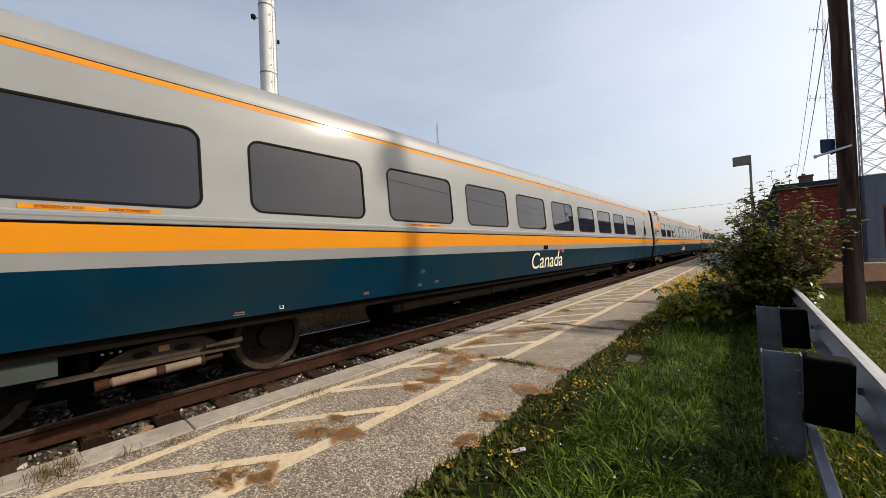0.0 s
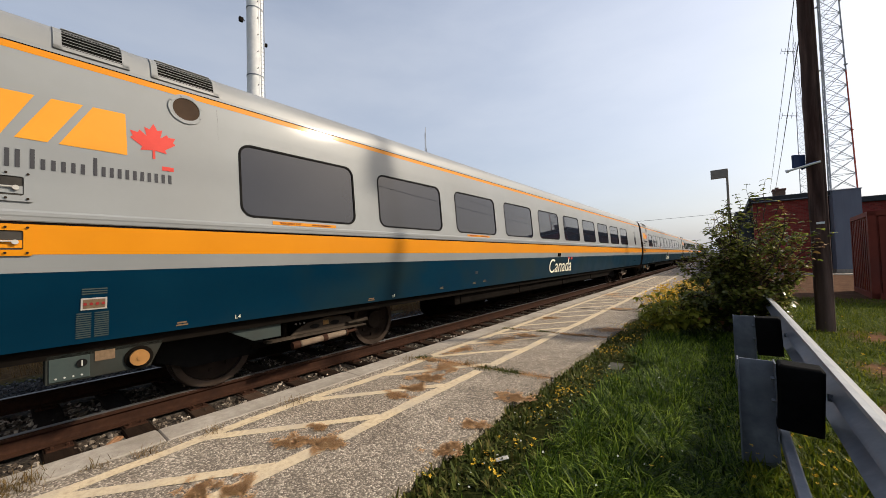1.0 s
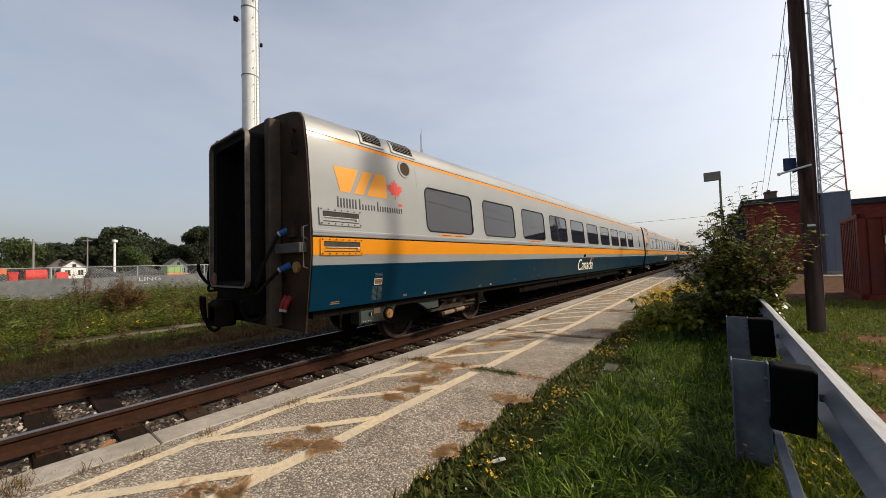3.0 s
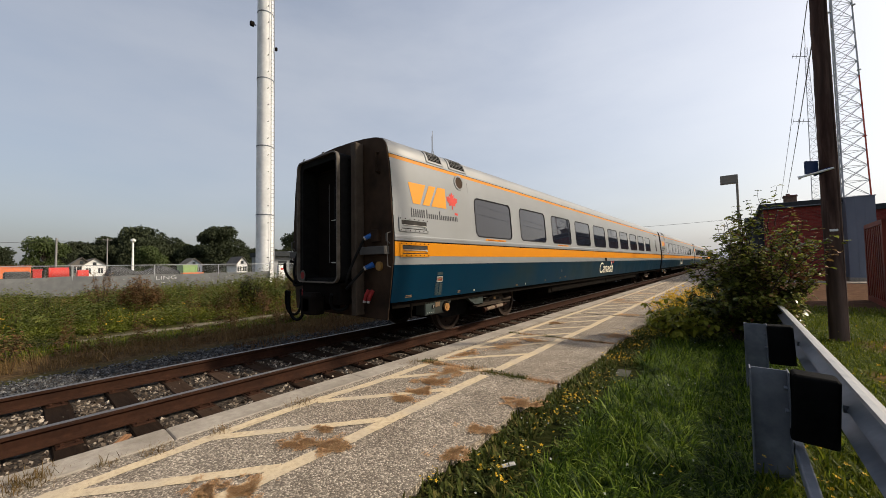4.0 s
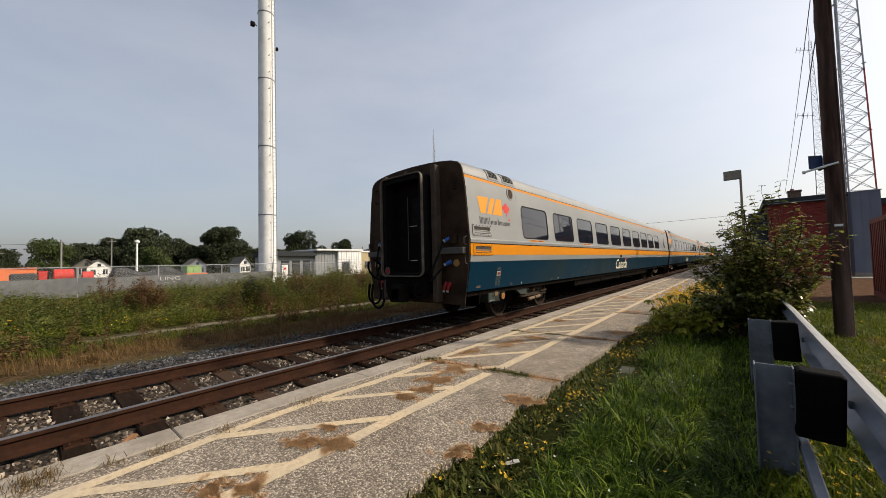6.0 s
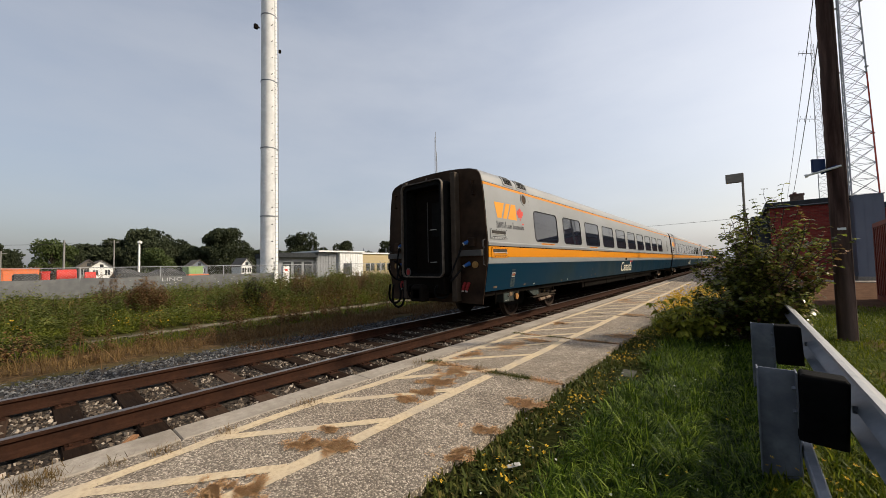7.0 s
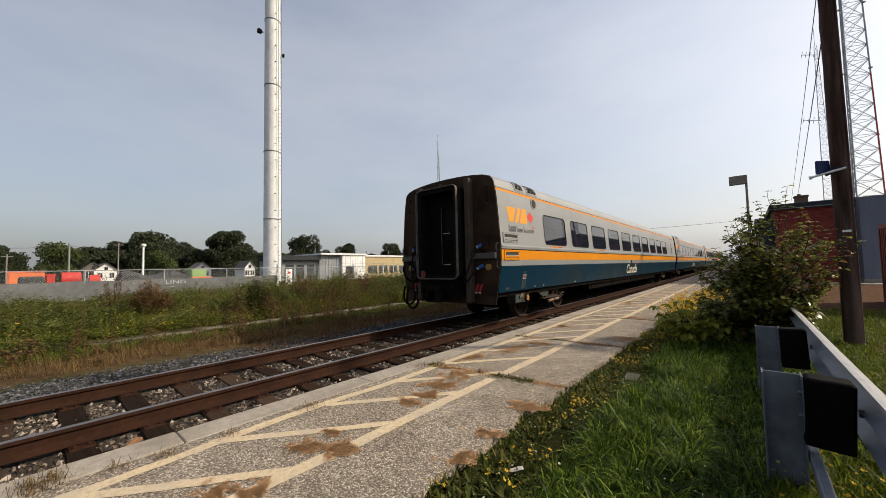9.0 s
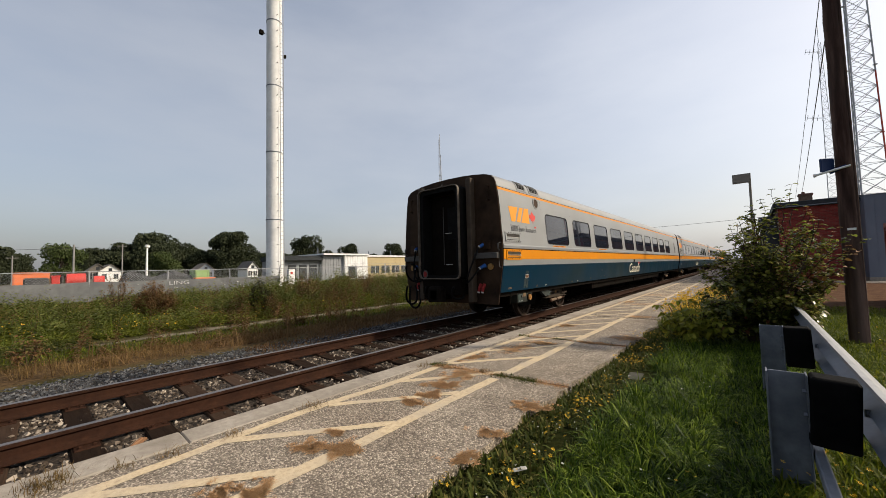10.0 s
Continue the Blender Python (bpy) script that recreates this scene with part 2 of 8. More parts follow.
M_WHEEL = shade("worn_wheel_steel", [(0.012, 0.008, 0.006), (0.026, 0.018, 0.013)], rough=0.7, metal=0.1, scale=7, bump=0.1, spec=0.08)
M_TYRE = shade("worn_tyre_steel", [(0.030, 0.021, 0.016), (0.058, 0.041, 0.031)], rough=0.6, metal=0.2, scale=7, bump=0.1, spec=0.1)
M_DUSTPLATE = shade("dusty_grey_brown_steel", [(0.030, 0.023, 0.017), (0.060, 0.046, 0.034)], rough=0.8, scale=7, big=(3, (0.03, 0.022, 0.016), 0.6), bump=0.1, spec=0.08)
M_PALETUBE = shade("pale_dusty_tube", [(0.12, 0.088, 0.062), (0.20, 0.152, 0.11)], rough=0.7, scale=9, big=(5, (0.14, 0.085, 0.05), 0.5), spec=0.1)
M_DARKMARK = shade("dark_grey_lettering", [(0.03, 0.03, 0.035), (0.04, 0.04, 0.045)], rough=0.5)
M_CREAM = shade("cream_lettering", [(0.62, 0.58, 0.45), (0.72, 0.68, 0.56)], rough=0.5)
M_RED = shade("red_marking", [(0.44, 0.035, 0.024), (0.52, 0.045, 0.032)], rough=0.45)
M_MARK = shade("amber_emblem_paint", [(0.54, 0.22, 0.009), (0.60, 0.25, 0.014)], rough=0.5, scale=1.5, spec=0.2)
M_POSTBROWN = shade("taupe_dusty_steel", [(0.040, 0.029, 0.020), (0.074, 0.055, 0.040)], rough=0.7, scale=3, bump=0.1)
M_RECESS = shade("shadowed_recess", [(0.02, 0.018, 0.016), (0.05, 0.045, 0.04)], rough=0.8, scale=6)
M_DULLRED = shade("dull_red_rubber", [(0.16, 0.012, 0.012), (0.24, 0.02, 0.018)], rough=0.6, scale=9)
M_SHEEN = shade("scuffed_pale_metal", [(0.28, 0.27, 0.25), (0.42, 0.41, 0.38)], rough=0.5, scale=9)
M_RIM = shade("worn_bronze_rim", [(0.06, 0.047, 0.035), (0.15, 0.125, 0.10)], rough=0.45, scale=5, bump=0.1)
M_ENDRAIL = shade("dusty_grey_rail", [(0.055, 0.052, 0.048), (0.085, 0.08, 0.074)], rough=0.65, scale=5)
M_BROWNMARK = shade("brown_lettering", [(0.22, 0.05, 0.01), (0.28, 0.07, 0.015)], rough=0.5)
M_NOTICE = shade("faded_notice_lettering", [(0.030, 0.045, 0.045), (0.05, 0.065, 0.062)], rough=0.6, scale=9)
M_BLUE = shade("blue_plug", [(0.01, 0.06, 0.22), (0.02, 0.09, 0.3)], rough=0.4)
M_YELLOWBRASS = shade("yellow_cover", [(0.20, 0.105, 0.03), (0.30, 0.175, 0.055)], rough=0.45)



def aggregate(name):
    """Worn asphalt whose pale pebbles stand out of a dark binder."""
    m = shade(name, [(0.60, 0.57, 0.53), (1, 0.965, 0.91)], rough=0.85, scale=3.0, big=(0.9, (0.66, 0.60, 0.54), 0.6))
    nt = m.node_tree
    bsdf = nt.nodes["Principled BSDF"]
    wear = bsdf.inputs["Base Color"].links[0].from_socket
    co = nt.nodes.new("ShaderNodeTexCoord")
    vo = nt.nodes.new("ShaderNodeTexVoronoi")
    vo.inputs["Scale"].default_value = 92
    nt.links.new(co.outputs["Object"], vo.inputs["Vector"])
    sep = nt.nodes.new("ShaderNodeSeparateColor")
    nt.links.new(vo.outputs["Color"], sep.inputs[0])
    ramp = nt.nodes.new("ShaderNodeValToRGB")
    for c, pos in zip(((0.12, 0.103, 0.085), (0.26, 0.228, 0.19), (0.45, 0.40, 0.335), (0.70, 0.635, 0.54)), (0.0, 0.4, 0.7, 1.0)):
        e = ramp.color_ramp.elements.new(pos) if pos not in (0.0, 1.0) else ramp.color_ramp.elements[0 if pos == 0.0 else -1]
        e.color = (*c, 1)
    nt.links.new(sep.outputs[0], ramp.inputs["Fac"])
    dark = nt.nodes.new("ShaderNodeMapRange")
    dark.inputs["From Min"].default_value, dark.inputs["From Max"].default_value = 0.25, 0.75
    dark.inputs["To Min"].default_value, dark.inputs["To Max"].default_value = 0.0, 0.7
    nt.links.new(vo.outputs["Distance"], dark.inputs["Value"])
    mx = nt.nodes.new("ShaderNodeMix")
    mx.data_type = "RGBA"
    nt.links.new(dark.outputs["Result"], mx.inputs["Factor"])
    nt.links.new(ramp.outputs["Color"], mx.inputs["A"])
    mx.inputs["B"].default_value = (0.125, 0.11, 0.093, 1)
    mul = nt.nodes.new("ShaderNodeMix")
    mul.data_type, mul.blend_type = "RGBA", "MULTIPLY"
    mul.inputs["Factor"].default_value = 1.0
    nt.links.new(mx.outputs["Result"], mul.inputs["A"])
    nt.links.new(wear, mul.inputs["B"])
    nt.links.new(mul.outputs["Result"], bsdf.inputs["Base Color"])
    bp = nt.nodes.new("ShaderNodeBump")
    bp.invert = True
    bp.inputs["Strength"].default_value, bp.inputs["Distance"].default_value = 0.6, 0.006
    nt.links.new(vo.outputs["Distance"], bp.inputs["Height"])
    nt.links.new(bp.outputs["Normal"], bsdf.inputs["Normal"])
    return m


M_ASPHALT = aggregate("worn_asphalt")
M_CONCRETE = shade("old_concrete", [(0.23, 0.20, 0.165), (0.34, 0.305, 0.255)], rough=0.9, scale=14, bump=0.3, bump_scale=70, big=(2.0, (0.17, 0.145, 0.115), 0.7))
M_PAINTLINE = shade("worn_yellow_line_paint", [(0.32, 0.250, 0.165), (0.48, 0.385, 0.25), (0.53, 0.43, 0.29)], rough=0.75, scale=30, detail=8, bump=0.2, bump_scale=90, big=(3.0, (0.36, 0.31, 0.24), 0.7))
M_RAIL = shade("rusty_rail", [(0.023, 0.010, 0.006), (0.041, 0.018, 0.010)], rough=0.8, scale=20, bump=0.15, big=(3, (0.019, 0.009, 0.006), 0.7), spec=0.08)
M_RAILTOP = shade("polished_rail_head", [(0.14, 0.13, 0.125), (0.22, 0.21, 0.205)], rough=0.42, metal=0.8, scale=10, stretch=(1, 0.1, 1))
M_TIE = shade("weathered_tie_wood", [(0.008, 0.005, 0.0035), (0.028, 0.017, 0.011), (0.062, 0.039, 0.027)], rough=0.95, scale=12, bump=0.6, bump_scale=25, per="object", stretch=(0.15, 1, 1), spec=0.06)
M_STONE = shade("ballast_stone", [(0.018, 0.013, 0.010), (0.050, 0.038, 0.029), (0.14, 0.112, 0.086), (0.46, 0.40, 0.33)], rough=0.9, scale=20, per="piece", bump=0.2, spec=0.1)
M_STONEGREY = shade("blue_grey_ballast_stone", [(0.016, 0.016, 0.017), (0.036, 0.037, 0.040), (0.070, 0.072, 0.076), (0.17, 0.17, 0.17)], rough=0.9, scale=20, per="piece", bump=0.2, spec=0.1)
M_BED = shade("ballast_bed", [(0.008, 0.006, 0.005), (0.032, 0.025, 0.019), (0.09, 0.073, 0.057)], rough=0.9, scale=26, detail=3, bump=1.0, bump_scale=26)

# ---- ground: one sheet from horizon to horizon, with the cutting for the track ----
RAIL_Z = -0.15
TRACK_X = -5.7025


def zoned_ground():
    """Soil and turf: green and dry patches, a bare dirt yard beyond the verge, a gravel track beside the line, verge
    soil darkened for shade.
    """
    m = shade("turf_and_soil", [(0.016, 0.021, 0.006), (0.035, 0.040, 0.012), (0.07, 0.062, 0.024)], rough=1.0, spec=0.02, scale=9, bump=0.8, bump_scale=30, big=(0.5, (0.085, 0.062, 0.034), 0.6))
    nt = m.node_tree
    bsdf = nt.nodes["Principled BSDF"]
    turf = bsdf.inputs["Base Color"].links[0].from_socket
    co = nt.nodes.new("ShaderNodeTexCoord")
    sep = nt.nodes.new("ShaderNodeSeparateXYZ")
    nt.links.new(co.outputs["Object"], sep.inputs[0])
    wob = nt.nodes.new("ShaderNodeTexNoise")
    wob.inputs["Scale"].default_value, wob.inputs["Detail"].default_value = 0.9, 6
    nt.links.new(co.outputs["Object"], wob.inputs["Vector"])

    def span(axis, lo, hi, soft, wobble):
        """1 between lo and hi along an axis, with an uneven edge."""
        add = nt.nodes.new("ShaderNodeMath")
        add.operation = "MULTIPLY_ADD"
        nt.links.new(wob.outputs["Fac"], add.inputs[0])
        add.inputs[1].default_value = wobble
        nt.links.new(sep.outputs[axis], add.inputs[2])
        out = None
        for a, b in ((lo - soft, lo + soft), (hi + soft, hi - soft)):
            r = nt.nodes.new("ShaderNodeMapRange")
            r.inputs["From Min"].default_value, r.inputs["From Max"].default_value = a + wobble / 2, b + wobble / 2
            nt.links.new(add.outputs[0], r.inputs["Value"])
            if out is None:
                out = r.outputs["Result"]
            else:
                mul = nt.nodes.new("ShaderNodeMath")
                mul.operation = "MULTIPLY"
                nt.links.new(out, mul.inputs[0])
                nt.links.new(r.outputs["Result"], mul.inputs[1])
                out = mul.outputs[0]
        return out

    def noise_colour(scale, a, b):
        n = nt.nodes.new("ShaderNodeTexNoise")
        n.inputs["Scale"].default_value, n.inputs["Detail"].default_value = scale, 5
        nt.links.new(co.outputs["Object"], n.inputs["Vector"])
        r = nt.nodes.new("ShaderNodeValToRGB")
        r.color_ramp.elements[0].position, r.color_ramp.elements[1].position = 0.35, 0.65
        r.color_ramp.elements[0].color, r.color_ramp.elements[1].color = (*a, 1), (*b, 1)
        nt.links.new(n.outputs["Fac"], r.inputs["Fac"])
        return r.outputs["Color"]

    def both(p, q):
        mul = nt.nodes.new("ShaderNodeMath")
        mul.operation = "MULTIPLY"
        nt.links.new(p, mul.inputs[0])
        nt.links.new(q, mul.inputs[1])
        return mul.outputs[0]

    zones = [
        (both(span("X", 0.55, 60.0, 0.3, 0.6), span("Y", -20.0, 14.5, 0.3, 1.0)), noise_colour(9, (0.025, 0.036, 0.006), (0.055, 0.068, 0.012))),
        (both(span("X", 0.2, 60.0, 0.3, 0.8), span("Y", 12.7, 27.0, 0.4, 1.6)), noise_colour(4, (0.060, 0.033, 0.020), (0.105, 0.060, 0.037))),
        (both(span("X", 1.4, 2.6, 0.15, 0.5), span("Y", 7.3, 8.3, 0.15, 0.5)), noise_colour(9, (0.09, 0.045, 0.025), (0.15, 0.08, 0.045))),
        (both(span("X", 1.15, 1.9, 0.12, 0.4), span("Y", 5.2, 6.2, 0.12, 0.4)), noise_colour(9, (0.09, 0.045, 0.025), (0.15, 0.08, 0.045))),
        (both(span("X", 0.75, 1.5, 0.12, 0.4), span("Y", 3.6, 4.5, 0.12, 0.4)), noise_colour(9, (0.09, 0.045, 0.025), (0.15, 0.08, 0.045))),
        (both(span("X", -12.7, -12.2, 0.16, 2.0), span("Y", 0.4, 90.0, 0.6, 1.0)), noise_colour(30, (0.085, 0.072, 0.052), (0.24, 0.205, 0.155))),
        # verge soil, painted darker for the shade of shrub, guardrail and grass
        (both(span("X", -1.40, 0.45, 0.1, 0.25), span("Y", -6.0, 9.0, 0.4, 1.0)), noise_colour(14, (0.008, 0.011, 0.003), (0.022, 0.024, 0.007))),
        (span("X", -10.7, -8.9, 0.3, 0.7), noise_colour(12, (0.045, 0.03, 0.017), (0.11, 0.07, 0.034))),
    ]
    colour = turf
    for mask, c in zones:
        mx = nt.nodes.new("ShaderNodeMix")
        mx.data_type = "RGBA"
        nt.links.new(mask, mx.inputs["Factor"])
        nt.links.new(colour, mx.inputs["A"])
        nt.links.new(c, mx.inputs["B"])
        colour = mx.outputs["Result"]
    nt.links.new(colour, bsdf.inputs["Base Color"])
    return m


M_GROUND = zoned_ground()


def ground_z(x):
    """Height of the ground sheet across the line."""
    xs = (-2600, -33, -13, -8.6, -7.4, -3.5, -3.3, -1.45, 0.5, 3, 2600)
    zs = (-0.5, -0.5, -0.42, -0.45, -0.62, -0.62, -0.12, -0.06, -0.02, 0.0, 0.0)
    return float(np.interp(x, xs, zs))


def make_ground():
    xs = [-2600, -600, -150, -60, -33, -22, -13, -10.5, -8.6, -7.4, -3.5, -3.3, -1.45, -0.5, 0.5, 3, 10, 60, 300, 2600]
    ys = [-2600, -300, -60, -20, -8, -3, 0, 3, 6, 10, 15, 22, 40, 80, 200, 700, 2600]
    vs = [(x, y, ground_z(x)) for y in ys for x in xs]
    n = len(xs)
    fs = [(j * n + i, j * n + i + 1, (j + 1) * n + i + 1, (j + 1) * n + i) for j in range(len(ys) - 1) for i in range(n - 1)]
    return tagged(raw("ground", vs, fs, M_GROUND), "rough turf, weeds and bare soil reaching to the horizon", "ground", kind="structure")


make_ground()

# ---- platform: worn asphalt with a concrete kerb ----
PLAT_W, PLAT_E = -3.265, -1.5


def make_platform():
    pav = thing("platform_pavement", "worn grey aggregate asphalt platform with grassy cracks", "pavement", (0, 0, 0), kind="structure")
    rng = random.Random(4)
    # slabs between the overgrown cracks, with slightly ragged ends and grass-side edge
    cuts = [(-9.0, 0.0), (3.47, 0.10), (5.80, 0.06), (8.9, 0.05), (13.0, 0.05), (18.5, 0.0), (70.0, 0.0)]
    for (ya, ta), (yb, tb) in zip(cuts, cuts[1:]):
        n = max(4, int((yb - ya) / 0.16))
        west, east = [], []
        for i in range(n + 1):
            f = i / n
            yw = ya + 0.03 + (yb - ya - 0.06) * f
            skew = ta * 1.7 * (1 - f) + tb * 1.7 * f
            west.append((PLAT_W, yw))
            edge = PLAT_E + 0.10 * noise.noise((0, yw * 1.3, 3)) + 0.05 * noise.noise((0, yw * 5, 7))
            east.append((edge, yw + skew + 0.02 * rng.uniform(-1, 1)))
        cols = 6
        vs, fs = [], []
        for z in (0.0, -0.14):
            for (xa, y1), (xb, y2) in zip(west, east):
                for k in range(cols + 1):
                    g = k / cols
                    x, y = xa + (xb - xa) * g, y1 + (y2 - y1) * g
                    vs.append((x, y, z + (0.008 * noise.noise((x * 1.5, y * 1.1, 0)) if z == 0.0 else 0)))
        c1, tot = cols + 1, (n + 1) * (cols + 1)
        for j in range(n):
            for k in range(cols):
                a = j * c1 + k
                fs.append((a, a + 1, a + c1 + 1, a + c1))
        for j in range(n):
            for k in (0, cols):
                a = j * c1 + k
                fs.append((a, a + c1, a + c1 + tot, a + tot))
        for j in (0, n):
            for k in range(cols):
                a = j * c1 + k
                fs.append((a, a + 1, a + 1 + tot, a + tot))
        g = Geo()
        g.add([Vector(v) for v in vs], fs)
        part("slab", g, M_ASPHALT, pav)
    return pav


make_platform()


def make_kerb():
    kerb = thing("kerb", "pale weathered concrete kerb stones along the platform edge", "kerb", (0, 0, 0), kind="structure")
    rng = random.Random(8)
    y = -8.02
    while y < 70:
        ln = 1.76
        g = Geo()
        dz, dx = rng.uniform(-0.008, 0.01), rng.uniform(-0.006, 0.006)
        g.chamfer(-3.56 + dx, -3.272 + dx, y + 0.003, y + ln - 0.003, -0.5, 0.005 + dz, 0.009)
        part("kerb_stone", g, M_CONCRETE, kerb)
        y += ln
    return kerb


make_kerb()


def strip(g, a, b, w, z=0.009, jag=0.0):
    """A flat painted band from a to b, of width w, on the platform."""
    ax, ay = a
    bx, by = b
    ln = math.hypot(bx - ax, by - ay)
    nx, ny = -(by - ay) / ln, (bx - ax) / ln
    n = max(2, int(ln / 0.06))
    vs, fs = [], []
    for i in range(n + 1):
        f = i / n
        x, y = ax + (bx - ax) * f, ay + (by - ay) * f
        for s in (-1, 1):
            h = w / 2 + jag * noise.noise((x * 9, y * 9, s * 5.0))
            px, py = x + nx * h * s, y + ny * h * s
            vs.append(Vector((px, py, z + 0.008 * noise.noise((px * 1.5, py * 1.1, 0)))))
    for i in range(n):
        fs.append((2 * i, 2 * i + 1, 2 * i + 3, 2 * i + 2))
    g.add(vs, fs)


def make_markings():
    th = thing("platform_marking", "faded cream-yellow hatched safety stripes painted on the platform", "road marking", (0, 0, 0), kind="structure")
    g = Geo()
    for a, b in (((-3.03, -8), (-3.05, 0.3)), ((-3.05, 0.3), (-3.095, 1.0)), ((-3.095, 1.0), (-3.125, 1.8)), ((-3.125, 1.8), (-3.09, 2.5)), ((-3.09, 2.5), (-3.10, 3.44)), ((-3.12, 3.62), (-3.14, 30.0))):
        strip(g, a, b, 0.10, z=0.0040, jag=0.016)
    part("edge_line", g, M_PAINTLINE, th)
    g = Geo()
    for a, b in ((-8, 1.42), (1.56, 3.42), (3.66, 5.7), (5.84, 8.85), (8.95, 30.0)):
        strip(g, (-2.24, a), (-2.25, b), 0.115, z=0.0045, jag=0.010)
    part("inner_line", g, M_PAINTLINE, th)
    y = 0.10 - 0.87 * 9
    while y < 28:
        g = Geo()
        e = y + 1.0
        strip(g, (-3.08, y), (-2.29, e), 0.085, z=0.0035, jag=0.010)
        part("hatch_stripe", g, M_PAINTLINE, th)
        y += 0.87
    return th


make_markings()

# ---- track ----


def make_track():
    for sx in (0.7525, -0.7525):
        rail = thing("rail", "rust-brown steel rail with a polished running head on wooden ties", "rail", (TRACK_X + sx, 0, -0.335), group="rails of the track", kind="structure")
        web = [(-0.07, 0.0), (0.07, 0.0), (0.07, 0.012), (0.018, 0.028), (0.012, 0.05), (0.012, 0.115), (0.035, 0.135), (0.0365, 0.168), (-0.0365, 0.168), (-0.035, 0.135), (-0.012, 0.115), (-0.012, 0.05), (-0.018, 0.028), (-0.07, 0.012)]
        g = Geo()
        g.extrude([(a, b + 0.012) for a, b in web], -60, 400)
        part("rail_web", g, M_RAIL, rail)
        g = Geo()
        g.extrude([(-0.036, 0.168), (0.036, 0.168), (0.034, 0.179), (0.026, 0.185), (-0.026, 0.185), (-0.034, 0.179)], -60, 400)
        part("rail_head", g, M_RAILTOP, rail, "rail head worn bright by wheels")
    bed = thing("track_bed", "wooden railway ties bedded in mixed grey ballast", "track bed", (TRACK_X, 0, -0.505), kind="structure")
    rng = random.Random(11)
    g = Geo()
    g.chamfer(-1.29, 1.29, -0.115, 0.115, 0, 0.17, 0.012)
    tie_me = g.mesh("tie", M_TIE)
    gp = Geo()
    for sx in (0.7525, -0.7525):
        gp.chamfer(sx - 0.17, sx + 0.17, -0.09, 0.09, 0.168, 0.182, 0.005)
        for dx in (-0.125, 0.125):
            for dy in (-0.05, 0.05):
                gp.chamfer(sx + dx - 0.014, sx + dx + 0.014, dy - 0.014, dy + 0.014, 0.17, 0.205, 0.006)
    plate_me = gp.mesh("tie_plate", M_RAIL)
    y, k = 0.33 - 0.548 * 24, 0
    while k < 190:
        tie = new("tie", tie_me)
        tie.parent = bed
        dx = rng.uniform(-0.06, 0.06)
        tie.matrix_basis = pose(dx, y + rng.uniform(-0.03, 0.03), rng.uniform(-0.012, 0.006), 0, 0, rng.uniform(-1.6, 1.6))
        if k < 90:
            tp = new("tie_plate", plate_me)
            tp.parent = tie
            tp.matrix_basis = pose(-dx, 0, 0)
        y += 0.548
        k += 1
    # the bed itself, crowned and bumpy
    xs = [-3.4, -2.9, -2.2, -1.7, -1.35, -0.9, 0, 0.9, 1.35, 1.8, 2.17]
    zs = [0.02, 0.05, 0.105, 0.135, 0.145, 0.135, 0.14, 0.135, 0.13, 0.125, 0.12]
    fx = np.linspace(-3.4, 2.17, 90)
    fy = np.concatenate([np.linspace(-6, 14, 320), np.linspace(14.3, 60, 150), np.linspace(65, 300, 40)])
    vs = []
    for yy in fy:
        for xx in fx:
            z = float(np.interp(xx, xs, zs))
            vs.append((xx, yy, z + 0.018 * noise.noise((xx * 14, yy * 14, 0)) + 0.015 * noise.noise((xx * 3, yy * 3, 5))))
    n = len(fx)
    fs = [(j * n + i, j * n + i + 1, (j + 1) * n + i + 1, (j + 1) * n + i) for j in range(len(fy) - 1) for i in range(n - 1)]
    ob = raw("ballast_bed", vs, fs, M_BED)
    ob.parent = bed
    return bed


BED = make_track()


def make_ballast():
    """Loose ballast stones, nearest the platform and the cameraman's stretch of line."""
    rng = np.random.default_rng(5)
    corners = np.array([(a, b, c) for a in (-1, 1) for b in (-1, 1) for c in (-1, 1)], float)
    quads = [(0, 1, 3, 2), (4, 6, 7, 5), (0, 4, 5, 1), (2, 3, 7, 6), (0, 2, 6, 4), (1, 5, 7, 3)]
    heaps = {"near": ([], []), "far": ([], [])}
    xs = [-3.4, -2.9, -2.2, -1.7, -1.35, -0.9, 0, 0.9, 1.35, 1.8, 2.17]
    zs = [0.02, 0.05, 0.105, 0.135, 0.145, 0.135, 0.14, 0.135, 0.13, 0.125, 0.12]
    count = 0
    while count < 32000:
        x = rng.uniform(-3.75, 2.12)
        y = -2.0 + 20.0 * rng.uniform() ** 1.5
        phase = ((y - 0.33) / 0.548) % 1.0
        on_tie = (phase < 0.20 or phase > 0.80) and abs(x) < 1.27
        if on_tie and rng.uniform() < 0.96:
            continue
        if min(abs(x - 0.7525), abs(x + 0.7525)) < 0.08:
            continue
        s = 0.009 + 0.021 * rng.uniform() ** 1.6
        z = float(np.interp(x, xs, zs)) + 0.004 + (0.02 if on_tie else 0)
        q = corners * rng.uniform(0.3, 1.0, (8, 3)) * s * np.array((1.25, 1.0, 0.75))
        a = rng.uniform(0, 6.28, 3)
        m = np.array(Euler(a).to_matrix())
        q = q @ m.T + (x, y, z)
        V, F = heaps["far" if x < -1.25 + 0.3 * noise.noise((0, y, 0)) else "near"]
        o = len(V)
        V.extend(map(tuple, q))
        F.extend([tuple(i + o for i in f) for f in quads])
        count += 1
    for key, mat in (("near", M_STONE), ("far", M_STONEGREY)):
        ob = raw("ballast_stones", *heaps[key], mat)
        ob.parent = BED
        tagged(ob, kind="stuff")


make_ballast()

